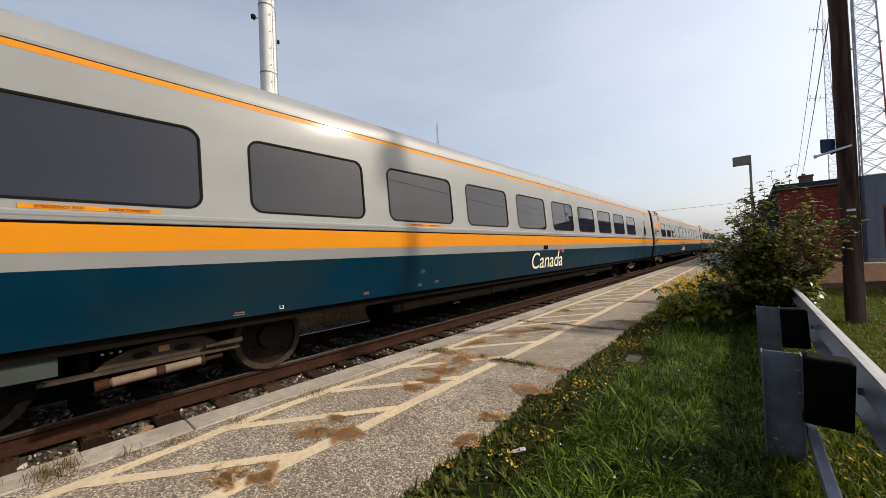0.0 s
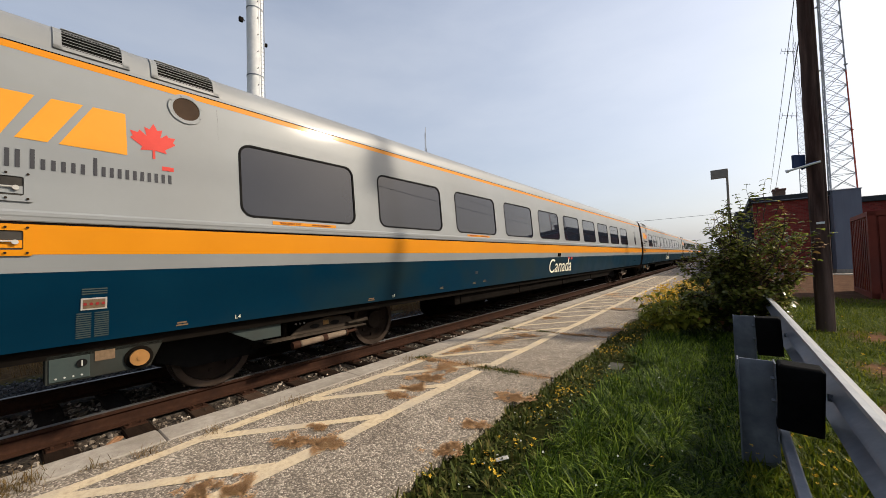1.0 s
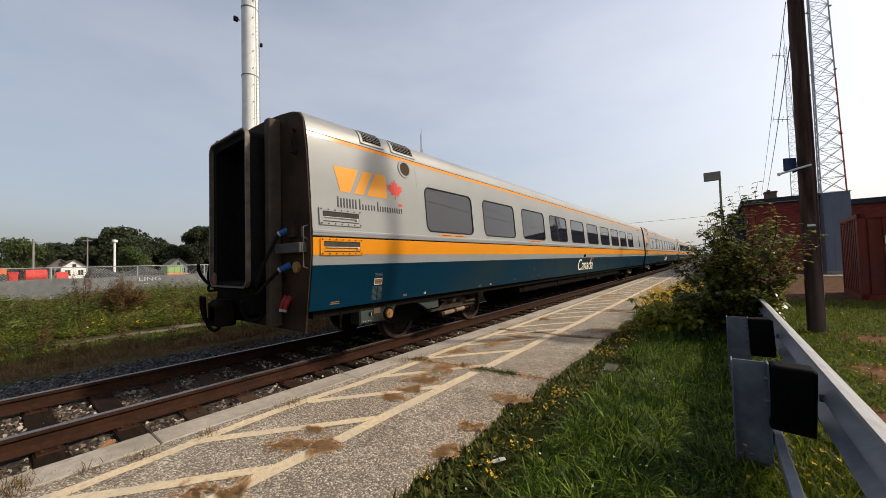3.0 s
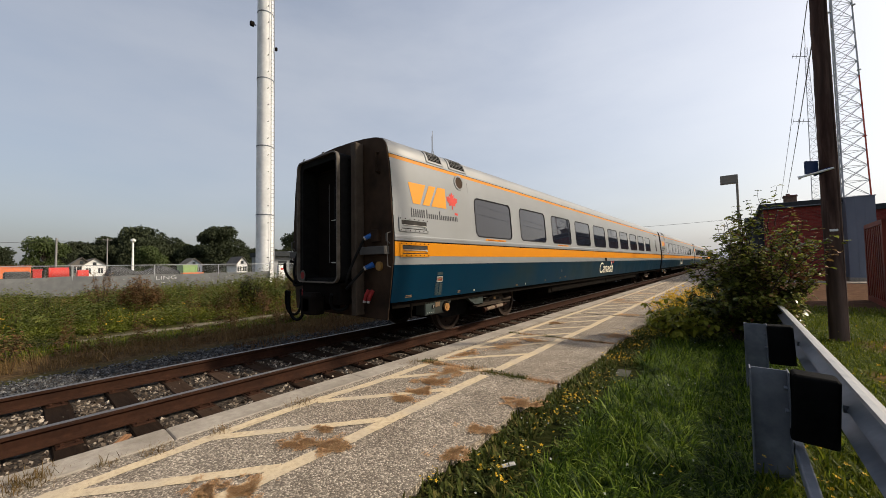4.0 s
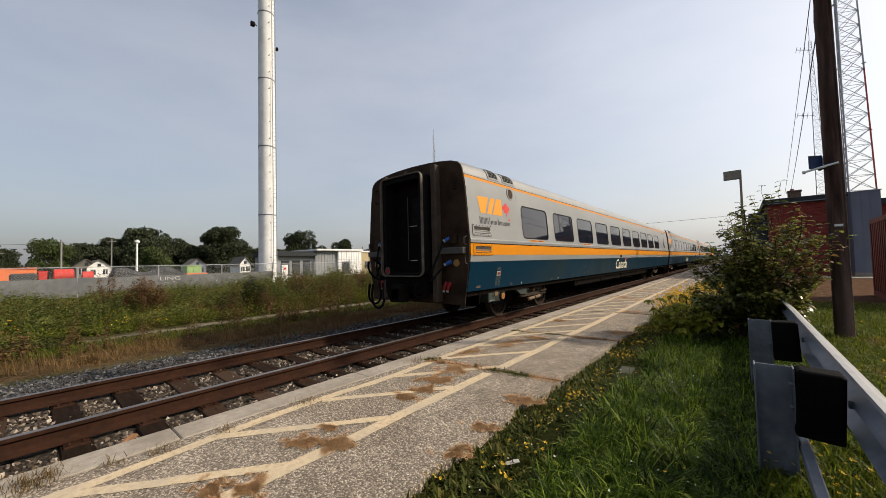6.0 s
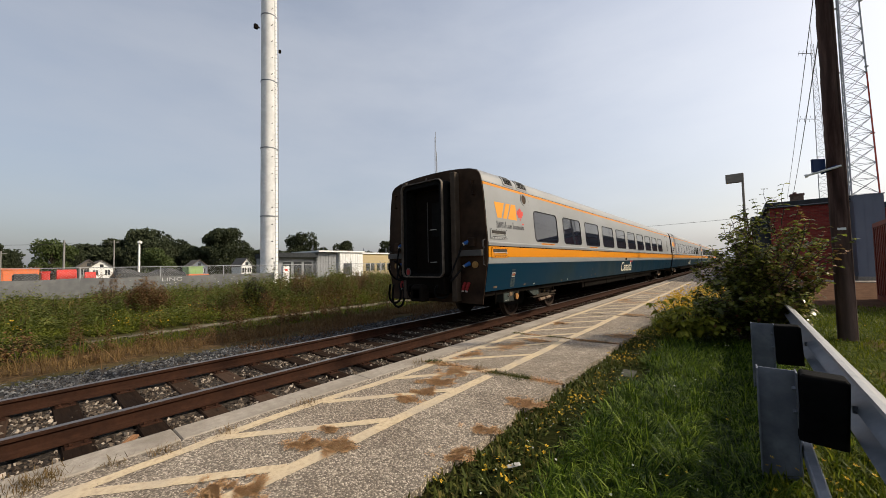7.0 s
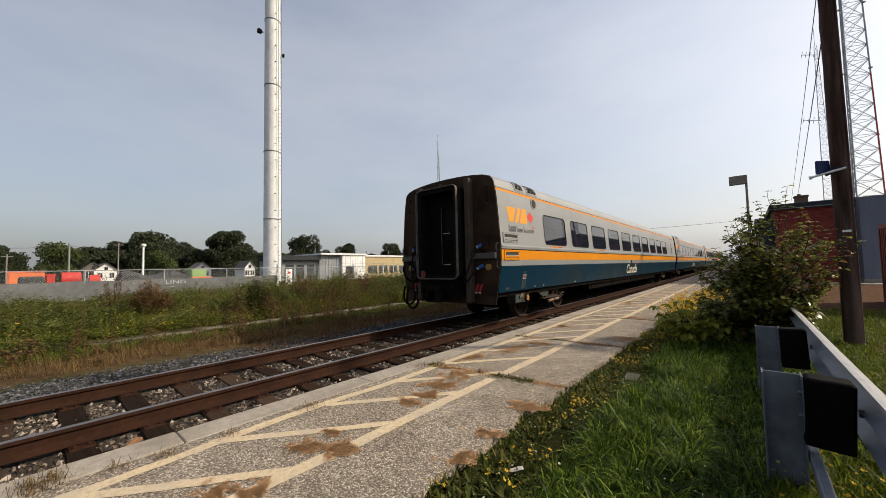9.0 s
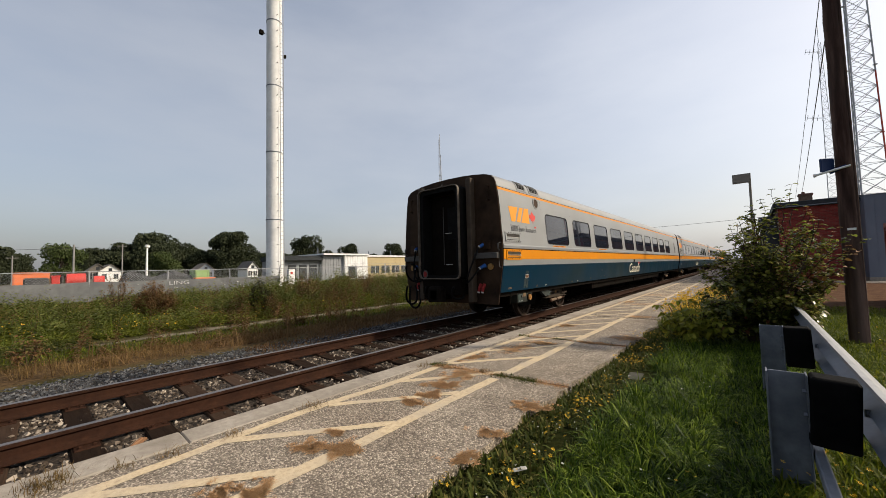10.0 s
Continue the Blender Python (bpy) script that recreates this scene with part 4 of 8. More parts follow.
def intake(car, y0, y1, z0, z1, material, s=1):
    """A recessed air intake with a bolted frame and a handle bar."""
    g = Geo()
    w, h = y1 - y0, z1 - z0
    cy, cz = (y0 + y1) / 2, (z0 + z1) / 2
    ring_on_side(g, rounded(cy, cz, w - 0.10, h - 0.09, 0.012, 2), rounded(cy, cz, w, h, 0.015, 2), s, 0.016, 0.03)
    fr = part("intake", g, material, car, "bolted recessed intake frame")
    g = Geo()
    for k in range(7):
        for z in (z0 + 0.022, z1 - 0.022):
            y = y0 + 0.03 + (w - 0.06) * k / 6
            g.disc(skin(y, z, s, 0.018), (1, 0, 0), 0.009, 0.014, 6)
    tagged(part("bolt", g, M_WHEEL, fr), kind="stuff")
    # flat panel on the skin; the recess's shade is in its dark colour
    g = Geo()
    pts = rounded(cy, cz, w - 0.10, h - 0.09, 0.012, 2)
    flat_on_side(g, pts, s, 0.0065, 0.002)
    part("recess", g, M_RECESS, fr, "shadowed grey recess")
    g = Geo()
    g.tube([skin(y0 + 0.08, cz - 0.01, s, 0.024), skin(y1 - 0.08, cz - 0.01, s, 0.024)], 0.006, 8)
    g.disc(skin(y1 - 0.09, cz - 0.015, s, 0.024), (1, 0, 0), 0.018, 0.02, 12)
    part("handle_bar", g, M_SHEEN, fr)
    g = Geo()
    za, zb = cz - h / 2 + 0.06, cz + 0.0
    vs = [skin(y0 + 0.055, za, s, 0.012), skin(y1 - 0.055, za, s, 0.012), skin(y1 - 0.055, zb, s, 0.0085), skin(y0 + 0.055, zb, s, 0.0085)]
    vs += [v - Vector((0.004 * s, 0, 0)) for v in vs]
    g.add(vs, [(0, 1, 2, 3), (7, 6, 5, 4), (0, 4, 5, 1), (1, 5, 6, 2), (2, 6, 7, 3), (3, 7, 4, 0)])
    part("deflector", g, material, fr)


def louvre(car, y0, y1, s):
    """A slatted vent let into the curve of the roof shoulder."""
    pts = roof_outline()[:6]

    def at(y, f, out):
        k = min(int(f * 5), 4)
        (xa, za), (xb, zb) = pts[k], pts[k + 1]
        t = f * 5 - k
        x, z = xa + (xb - xa) * t, za + (zb - za) * t
        n = Vector((zb - za, 0, xa - xb)).normalized()
        p = Vector((x, y, z)) + n * out
        return Vector((s * p.x, p.y, p.z + LIFT))

    g = Geo()
    for fa, fb, ya, yb in ((0.02, 0.10, y0, y1), (0.72, 0.80, y0, y1), (0.02, 0.80, y0, y0 + 0.05), (0.02, 0.80, y1 - 0.05, y1)):
        nn = 6
        vs, fs = [], []
        for k in range(nn + 1):
            f = fa + (fb - fa) * k / nn
            vs += [at(ya, f, 0.014), at(yb, f, 0.014), at(yb, f, -0.01), at(ya, f, -0.01)]
        for k in range(nn):
            a = 4 * k
            fs += [(a + i, a + (i + 1) % 4, a + 4 + (i + 1) % 4, a + 4 + i) for i in range(4)]
        fs += [(0, 1, 2, 3), (4 * nn, 4 * nn + 1, 4 * nn + 2, 4 * nn + 3)]
        g.add(vs, fs)
    fr = part("roof_vent", g, M_ROOF, car, "riveted slatted roof vent")
    g = Geo()
    vs, fs = [], []
    for k in range(7):
        f = 0.08 + 0.66 * k / 6
        vs += [at(y0 + 0.04, f, 0.003), at(y1 - 0.04, f, 0.003)]
    fs = [(2 * k, 2 * k + 1, 2 * k + 3, 2 * k + 2) for k in range(6)]
    g.add(vs, fs)
    part("vent_backing", g, M_BLACK, fr)
    for k in range(8):
        f = 0.12 + 0.56 * k / 7
        g = Geo()
        a, b = at(y0 + 0.05, f, 0.016), at(y1 - 0.05, f, 0.016)
        c, d2 = at(y1 - 0.05, f + 0.022, 0.006), at(y0 + 0.05, f + 0.022, 0.006)
        vs = [a, b, c, d2] + [p - Vector((0, 0, 0.004)) for p in (a, b, c, d2)]
        g.add(vs, [(0, 1, 2, 3), (7, 6, 5, 4), (0, 4, 5, 1), (1, 5, 6, 2), (2, 6, 7, 3), (3, 7, 4, 0)])
        part("slat", g, M_ROOF, fr)


def make_car():
    car = thing("passenger_car", "silver-grey railway coach with orange stripe and teal lower panels", "train car", (TRACK_X, 0, RAIL_Z), group="cars of the train")
    part("lower_panel", side_band(0.67, 1.275, steps=4, ny=8), M_TEAL, car, "glossy teal lower panel", smooth=True)
    part("lower_stripe", side_band(1.275, 1.415, 0.002, steps=1), M_GREY, car, "pale grey stripe")
    part("orange_stripe", side_band(1.415, 1.645, 0.0035, steps=2, ny=8), M_ORANGE, car, "bright orange stripe")
    part("belt_groove", side_band(1.645, 1.665, -0.006), M_UNDER, car, "dark groove")
    g = Geo()
    for s in (1, -1):
        pr = [(0.0, 1.665), (0.006, 1.672), (0.008, 1.70), (0.012, 1.712), (0.012, 1.738), (0.002, 1.755), (-0.04, 1.755), (-0.04, 1.665)]
        pr = [(s * (half_width(z) + a), z + LIFT) for a, z in pr]
        g.extrude(pr, CAR_REAR, CAR_FRONT)
    part("belt_rail", g, M_GREY, car, "raised grey belt rail")
    for s in (1, -1):
        part("window_panel", window_band(s), M_GREY, car, "silver-grey side panel", smooth=True)
    part("eaves_panel", side_band(3.086, 3.12, 0.0, steps=1), M_GREY, car)
    part("eaves_stripe", side_band(3.018, 3.077, 0.002), M_ORANGE, car, "thin orange stripe")
    part("eaves_line", side_band(3.077, 3.086, 0.004, thick=0.03), M_UNDER, car, "dark seam")
    g = Geo()
    ro = roof_outline()
    full = ro + [(-a, b) for a, b in reversed(ro[:-1])]
    low = [(a * 0.97, b - 0.05) for a, b in reversed(full)]
    ol = [(a, b + LIFT) for a, b in full + low]
    g.extrude(ol, CAR_REAR, CAR_FRONT)
    part("roof", g, M_ROOF, car, "smooth grey curved roof", smooth=True)
    # floor, ceiling and inner lining keep daylight out
    g = Geo()
    g.box(-1.40, 1.40, CAR_REAR + 0.05, CAR_FRONT - 0.05, 0.75 + LIFT, 0.85 + LIFT)
    g.box(-1.38, 1.38, CAR_REAR + 0.05, CAR_FRONT - 0.05, 3.0 + LIFT, 3.05 + LIFT)
    part("floor", g, M_UNDER, car)
    for s in (1, -1):
        for w in WINDOWS:
            cy, cz = w + WIN_W / 2, (WIN_Z0 + WIN_Z1) / 2
            hgt = WIN_Z1 - WIN_Z0
            g = Geo()
            ring_on_side(g, rounded(cy, cz, WIN_W - 0.035, hgt - 0.035, 0.115), rounded(cy, cz, WIN_W + 0.012, hgt + 0.012, 0.135), s, 0.005, 0.03)
            win = part("window", g, M_BLACK, car, "rounded window with a black gasket")
            g = Geo()
            pts = rounded(cy, cz, WIN_W - 0.02, hgt - 0.02, 0.12)
            n = len(pts)
            za, zb = WIN_Z0, WIN_Z1
            xa, xb = half_width(za), half_width(zb)

            def plane(y, z, out):
                return Vector((s * (xa + (xb - xa) * (z - za) / (zb - za) + out), y, z + LIFT))

            vs = [plane(y, z, -0.006) for y, z in pts] + [plane(y, z, -0.014) for y, z in pts]
            g.add(vs, [tuple(range(n)), tuple(reversed(range(n, 2 * n)))] + [(i, n + i, n + (i + 1) % n, (i + 1) % n) for i in range(n)])
            part("pane", g, M_GLASS, win)
        # boarding door near the front, with a slim window
        g = Geo()
        ring_on_side(g, rounded(23.75, 1.96, 0.80, 2.0, 0.06), rounded(23.75, 1.96, 0.83, 2.03, 0.07), s, 0.004, 0.01)
        dr = part("door", g, M_UNDER, car, "side door outline")
        g = Geo()
        flat_on_side(g, rounded(23.75, 2.25, 0.34, 0.75, 0.08), s, 0.006, 0.004)
        part("door_pane", g, M_GLASS, dr)
        # portholes, intakes and roof vents near the rear
        g = Geo()
        c = skin(1.71, 2.885, s, 0.0)
        ax = Vector((s, 0, 0.09))
        g.ring(c, ax, 0.116, 0.152, 0.024, 32)
        ph = part("porthole", g, M_GREY, car, "round bolted porthole", smooth=True)
        g = Geo()
        g.disc(c, ax, 0.115, 0.012, 32)
        part("porthole_glass", g, M_ENDWALL, ph)
        g = Geo()
        for k in range(8):
            a = k * math.pi / 4 + 0.3
            g.disc(c + Vector((s * 0.012 - s * 0.137 * 0.09 * math.sin(a), 0.137 * math.cos(a), 0.137 * math.sin(a))), ax, 0.009, 0.012, 6)
        tagged(part("bolt", g, M_GREY, ph), kind="stuff")
        intake(car, 0.0, 0.70, 1.815, 2.05, M_GREY, s)
        intake(car, 0.0, 0.70, 1.405, 1.64, M_ORANGE, s)
        louvre(car, 0.80, 1.28, s)
        louvre(car, 1.44, 2.02, s)
        # plain yellow slanted shapes of the operator's mark
        shapes = [[(0.27, 2.665), (0.70, 2.675), (0.53, 2.31), (0.36, 2.31)], [(0.79, 2.677), (0.97, 2.682), (0.77, 2.31), (0.60, 2.31)], [(1.03, 2.685), (1.24, 2.69), (1.25, 2.31), (0.83, 2.31)]]
        for sh in shapes:
            g = Geo()
            flat_on_side(g, sh, s)
            part("emblem", g, M_MARK, car, "plain orange slanted emblem shape")
        g = Geo()
        flat_on_side(g, maple(1.44, 2.485, 0.34), s)
        part("leaf_emblem", g, M_RED, car, "red maple leaf emblem")
        # the name below it, as plain bars
        for ya, yb, za, zb in ((0.30, 0.63, 2.225, 2.222), (0.68, 0.98, 2.218, 2.205), (1.03, 1.57, 2.202, 2.185)):
            count = int((yb - ya) / 0.052)
            for k in range(count + 1):
                y = ya + (yb - ya - 0.024) * k / count
                tall = 0.155 if k == 0 else 0.085 if ya > 0.5 else 0.14
                z = 2.072 + 0.012 * y
                g = Geo()
                flat_on_side(g, [(y, z), (y + 0.024, z), (y + 0.024, z + tall), (y, z + tall)], s)
                part("name_bar", g, M_DARKMARK, car, "dark grey bar of lettering" if k == 0 else "")
        g = Geo()
        flat_on_side(g, [(1.50, 2.215), (1.59, 2.215), (1.59, 2.255), (1.50, 2.255)], s)
        part("flag_bar", g, M_RED, car, "tiny red flag bar")
        # service panel with sockets, and its notices
        g = Geo()
        flat_on_side(g, [(0.96, 0.95), (1.12, 0.95), (1.12, 1.05), (0.96, 1.05)], s, 0.008, 0.006)
        sp = part("service_panel", g, M_SHEEN, car, "cream-edged socket panel")
        g = Geo()
        flat_on_side(g, [(0.972, 0.962), (1.108, 0.962), (1.108, 1.038), (0.972, 1.038)], s, 0.010, 0.003)
        part("panel_face", g, M_TANNOTE, sp, "tan panel face")
        for k in range(4):
            g = Geo()
            g.disc(skin(0.985 + 0.037 * k, 1.0, s, 0.009), (1, 0, 0), 0.012, 0.008, 10)
            part("socket", g, M_DULLRED, sp)
        for a, b, c2, d2 in ((0.965, 1.12, 1.075, 1.135), (0.935, 1.025, 0.71, 0.93), (1.045, 1.135, 0.71, 0.93)):
            rows = int((d2 - c2) / 0.018)
            for k in range(rows):
                g = Geo()
                z = c2 + (d2 - c2) * (k + 0.5) / rows
                flat_on_side(g, [(a, z - 0.005), (b, z - 0.005), (b, z + 0.005), (a, z + 0.005)], s)
                part("notice_bar", g, M_NOTICE, sp)
        for y, z, w in ((0.2, 0.73, 0.16), (1.62, 0.71, 0.1), (5.7, 0.74, 0.1), (6.8, 0.76, 0.1), (7.2, 0.78, 0.12), (4.0, 0.70, 0.12)):
            g = Geo()
            flat_on_side(g, [(y, z), (y + w, z), (y + w, z + 0.014), (y, z + 0.014)], s)
            flat_on_side(g, [(y + 0.01, z + 0.024), (y + w - 0.01, z + 0.024), (y + w - 0.01, z + 0.038), (y + 0.01, z + 0.038)], s)
            part("notice_bar", g, M_TANNOTE, car)
        g = Geo()
        flat_on_side(g, [(6.85, 0.97), (6.95, 0.97), (6.95, 1.03), (6.85, 1.03)], s)
        part("notice_bar", g, M_DARKMARK, car)
        g = Geo()
        flat_on_side(g, [(11.45, 1.29), (11.72, 1.29), (11.72, 1.40), (11.45, 1.40)], s)
        part("vent_patch", g, M_BOGIE, car, "small brown vent")
        for y in (2.53, 6.52):
            g = Geo()
            flat_on_side(g, [(y, 1.757), (y + 0.86, 1.757), (y + 0.86, 1.797), (y, 1.797)], s, 0.005)
            part("exit_sticker", g, M_ORANGE, car, "orange emergency exit sticker")
    tz = 90
    for y in (2.53, 6.52):
        letters("EMERGENCY EXIT", 0.034, M_BROWNMARK, car, "exit_lettering", "small brown exit lettering", (half_width(1.777) + 0.008, y + 0.22, 1.777 + LIFT), tz)
        letters("SORTIE D'URGENCE", 0.030, M_BROWNMARK, car, "exit_lettering", "small brown exit lettering", (half_width(1.777) + 0.008, y + 0.64, 1.777 + LIFT), tz)
    letters("Canada", 0.60, M_CREAM, car, "country_lettering", "large cream country name", (half_width(1.0) + 0.012, 11.80, 0.985 + LIFT), tz, 1.10, 99)
    g = Geo()
    flat_on_side(g, [(12.42, 1.19), (12.56, 1.19), (12.56, 1.27), (12.42, 1.27)])
    part("flag_bar", g, M_RED, car, "small red flag bar")
    g = Geo()
    flat_on_side(g, [(12.68, 1.19), (12.82, 1.19), (12.82, 1.27), (12.68, 1.27)])
    part("flag_bar", g, M_RED, car, "small red flag bar")
    letters("L4", 0.06, M_CREAM, car, "jack_lettering", "small cream mark", (half_width(0.73) + 0.006, 2.18, 0.725 + LIFT), tz, 1.0, 97)
    letters("L3", 0.06, M_CREAM, car, "jack_lettering", "small cream mark", (half_width(0.73) + 0.006, 4.52, 0.725 + LIFT), tz, 1.0, 97)
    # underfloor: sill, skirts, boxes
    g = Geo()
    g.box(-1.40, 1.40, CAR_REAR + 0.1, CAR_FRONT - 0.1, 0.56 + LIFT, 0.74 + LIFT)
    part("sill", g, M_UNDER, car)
    for s in (1, -1):
        g = Geo()
        g.extrude([(0.77, 0.355 + LIFT), (1.44, 0.355 + LIFT), (1.55, 0.60 + LIFT), (0.77, 0.60 + LIFT)], min(s * 1.18, s * 1.40), max(s * 1.18, s * 1.40), axis="x")
        bx = part("battery_box", g, M_BATTERY, car, "dusty grey-green equipment box with a slanted end", bevel=0.01)
        g = Geo()
        g.chamfer(min(s * 1.40, s * 1.41), max(s * 1.40, s * 1.41), 0.79, 1.03, 0.375 + LIFT, 0.56 + LIFT, 0.004)
        door = part("box_door", g, M_BOXGREY, bx, "paler grey door")
        g = Geo()
        g.disc((s * 1.415, 0.98, 0.50 + LIFT), (1, 0, 0), 0.033, 0.02, 16)
        part("gauge", g, M_BLACK, door)
        g = Geo()
        g.box(min(s * 1.424, s * 1.428), max(s * 1.424, s * 1.428), 0.976, 0.984, 0.475 + LIFT, 0.525 + LIFT)
        part("pointer", g, M_SHEEN, door)
        for k in range(4):
            g = Geo()
            g.disc((s * 1.413, 0.83 + 0.05 * k, 0.40 + LIFT), (1, 0, 0), 0.007, 0.008, 8)
            part("stud", g, M_SHEEN, door)
        g = Geo()
        g.box(min(s * 1.401, s * 1.405), max(s * 1.401, s * 1.405), 1.06, 1.19, 0.49 + LIFT, 0.575 + LIFT)
        part("notice", g, M_TANNOTE, bx, "faded tan notice")
        g = Geo()
        g.disc((s * 1.405, 1.355, 0.46 + LIFT), (1, 0, 0), 0.105, 0.02, 20)
        part("backing", g, M_BOGIE, bx)
        g = Geo()
        g.disc((s * 1.425, 1.355, 0.46 + LIFT), (1, 0, 0), 0.072, 0.04, 20)
        g.disc((s * 1.446, 1.355, 0.46 + LIFT), (1, 0, 0), 0.022, 0.012, 12)
        part("filler_cap", g, M_CAP, bx, "orange-brown round filler cap")
        g = Geo()
        g.tube([(s * 1.38, 0.44, 0.62 + LIFT), (s * 1.38, 0.44, 0.36 + LIFT)], 0.02, 8)
        g.tube([(s * 1.38, 0.44, 0.62 + LIFT), (s * 1.38, 0.44, 0.50 + LIFT)], 0.04, 8)
        part("drain_pipe", g, M_BOGIE, car)
        g = Geo()
        g.extrude([(2.04, 0.60 + LIFT), (2.72, 0.60 + LIFT), (2.72, 0.40 + LIFT), (2.40, 0.40 + LIFT)], min(s * 1.28, s * 1.36), max(s * 1.28, s * 1.36), axis="x")
        part("skirt", g, M_BOXGREY, car, "dusty skirt panel")
        g = Geo()
        g.box(min(s * 0.9, s * 1.30), max(s * 0.9, s * 1.30), 6.4, 18.6, 0.34 + LIFT, 0.57 + LIFT)
        part("equipment_bay", g, M_UNDER, car, bevel=0.02)
        for y0, y1 in ((6.6, 9.0), (9.3, 12.2), (12.5, 15.4), (15.7, 18.4)):
            g = Geo()
            g.box(min(s * 1.29, s * 1.315), max(s * 1.29, s * 1.315), y0, y1, 0.37 + LIFT, 0.54 + LIFT)
            part("bay_cover", g, M_UNDER, car)
    for y in (24.55, 24.95, 23.9):
        g = Geo()
        g.tube([(0.5, y, 3.43 + LIFT), (0.5, y, 3.62 + LIFT)], [0.03, 0.02], 8)
        g.chamfer(0.42, 0.58, y - 0.08, y + 0.08, 3.56 + LIFT, 3.62 + LIFT, 0.02)
        part("roof_fitting", g, M_UNDER, car)
    car_end(car, CAR_REAR, -1)
    car_end(car, CAR_FRONT, 1)
    # unseen blocks and tanks, added to keep light out between the wheels
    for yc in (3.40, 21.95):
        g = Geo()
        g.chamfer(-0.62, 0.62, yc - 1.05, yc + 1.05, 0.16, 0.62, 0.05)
        part("light_block", g, M_UNDER, car, "unseen black block added to stop light between the wheels")
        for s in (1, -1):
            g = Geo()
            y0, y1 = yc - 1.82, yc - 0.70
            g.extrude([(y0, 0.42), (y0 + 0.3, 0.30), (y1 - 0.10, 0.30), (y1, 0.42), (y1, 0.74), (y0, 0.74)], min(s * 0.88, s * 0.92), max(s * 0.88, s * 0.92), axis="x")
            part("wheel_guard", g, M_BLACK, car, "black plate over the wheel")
    for k in range(4):
        g = Geo()
        y = 6.9 + 3.0 * k
        g.tube([(0, y, 0.36), (0, y + 0.15, 0.36), (0, y + 2.3, 0.36), (0, y + 2.45, 0.36)], [0.12, 0.30, 0.30, 0.12], 20)
        part("unseen_tank", g, M_UNDER, car, smooth=True)
    bogie(car, 3.40)
    bogie(car, 21.95)
    return car


CAR = make_car()
CARS = [CAR]
for k in range(1, 4):
    CARS.append(copy_thing(CAR, pose(TRACK_X, k * CAR_PITCH, RAIL_Z)))
CARS[0]["label"] = "last silver-grey railway coach with orange stripe, teal panels, open gangway end"

# distance of the last car's rear along the line, by time
RUN_T = (0, 0.5, 1, 1.5, 2, 2.5, 3, 3.3, 3.5, 4, 4.5, 5, 5.5, 6, 6.5, 7, 7.5, 8, 8.5, 9, 10)
RUN_Y = (-2.62, -1.52, -0.55, 0.335, 1.155, 1.935, 2.65, 3.035, 3.285, 3.88, 4.455, 4.97, 5.44, 5.855, 6.20, 6.465, 6.67, 6.815, 6.885, 6.89, 6.89)


def run(t):
    """Smooth run of the train at time t."""
    i = max(j for j in range(len(RUN_T)) if RUN_T[j] <= t)
    if i == len(RUN_T) - 1:
        return RUN_Y[-1]

    def slope(j):
        if j == 0:
            return (RUN_Y[1] - RUN_Y[0]) / (RUN_T[1] - RUN_T[0])
        if j == len(RUN_T) - 1:
            return 0.0
        return (RUN_Y[j + 1] - RUN_Y[j - 1]) / (RUN_T[j + 1] - RUN_T[j - 1])

    h = RUN_T[i + 1] - RUN_T[i]
    u = (t - RUN_T[i]) / h
    return ((2 * u ** 3 - 3 * u ** 2 + 1) * RUN_Y[i] + (u ** 3 - 2 * u ** 2 + u) * h * slope(i) + (3 * u ** 2 - 2 * u ** 3) * RUN_Y[i + 1] + (u ** 3 - u ** 2) * h * slope(i + 1))


def motions():
    """The train draws away and comes to rest, its wheels rolling."""
    times = [0.2 * i for i in range(51)]
    for k, car in enumerate(CARS):
        walk(car, [(t, pose(TRACK_X, run(t) + k * CAR_PITCH, RAIL_Z)) for t in times])
        for ax in [o for o in car.children if o.name.split(".")[0] == "wheelset"]:
            yc = ax.location.y
            walk(ax, [(t, pose(0, yc, 0.43, -math.degrees((run(t) - run(0)) / 0.43))) for t in times])

# ---- beside the platform: guardrail, pole, lamp, buildings, masts ----
M_GALV = shade("galvanised_steel", [(0.11, 0.123, 0.148), (0.19, 0.205, 0.235)], rough=0.5, metal=0.45, scale=14, big=(3, (0.085, 0.092, 0.11), 0.7), grime=0.15, bump=0.05)
M_BEAM = shade("weathered_beam_steel", [(0.17, 0.19, 0.225), (0.27, 0.29, 0.325)], rough=0.5, metal=0.45, scale=14, big=(3, (0.13, 0.14, 0.165), 0.6), grime=0.15, bump=0.05)
M_LIP = shade("sunlit_galvanised_fold", [(0.14, 0.145, 0.155), (0.23, 0.235, 0.245)], rough=0.45, metal=0.2, scale=12, spec=0.4, big=(4, (0.26, 0.265, 0.275), 0.5))
M_BLOCK = shade("black_plastic", [(0.002, 0.002, 0.002), (0.005, 0.005, 0.005)], rough=0.8, scale=12, bump=0.15, spec=0.05)
M_POLE = shade("creosoted_pole_wood", [(0.010, 0.005, 0.004), (0.036, 0.018, 0.014), (0.090, 0.054, 0.043)], rough=0.9, scale=12, bump=0.7, bump_scale=20, stretch=(1, 1, 0.10), big=(2.2, (0.17, 0.125, 0.105), 0.55))
M_DARKPANEL = shade("dull_brown_panel", [(0.16, 0.15, 0.13), (0.22, 0.205, 0.18)], rough=0.6, scale=5)
M_SIGNBLUE = shade("dark_blue_panel", [(0.012, 0.025, 0.075), (0.02, 0.04, 0.11)], rough=0.45, scale=5)
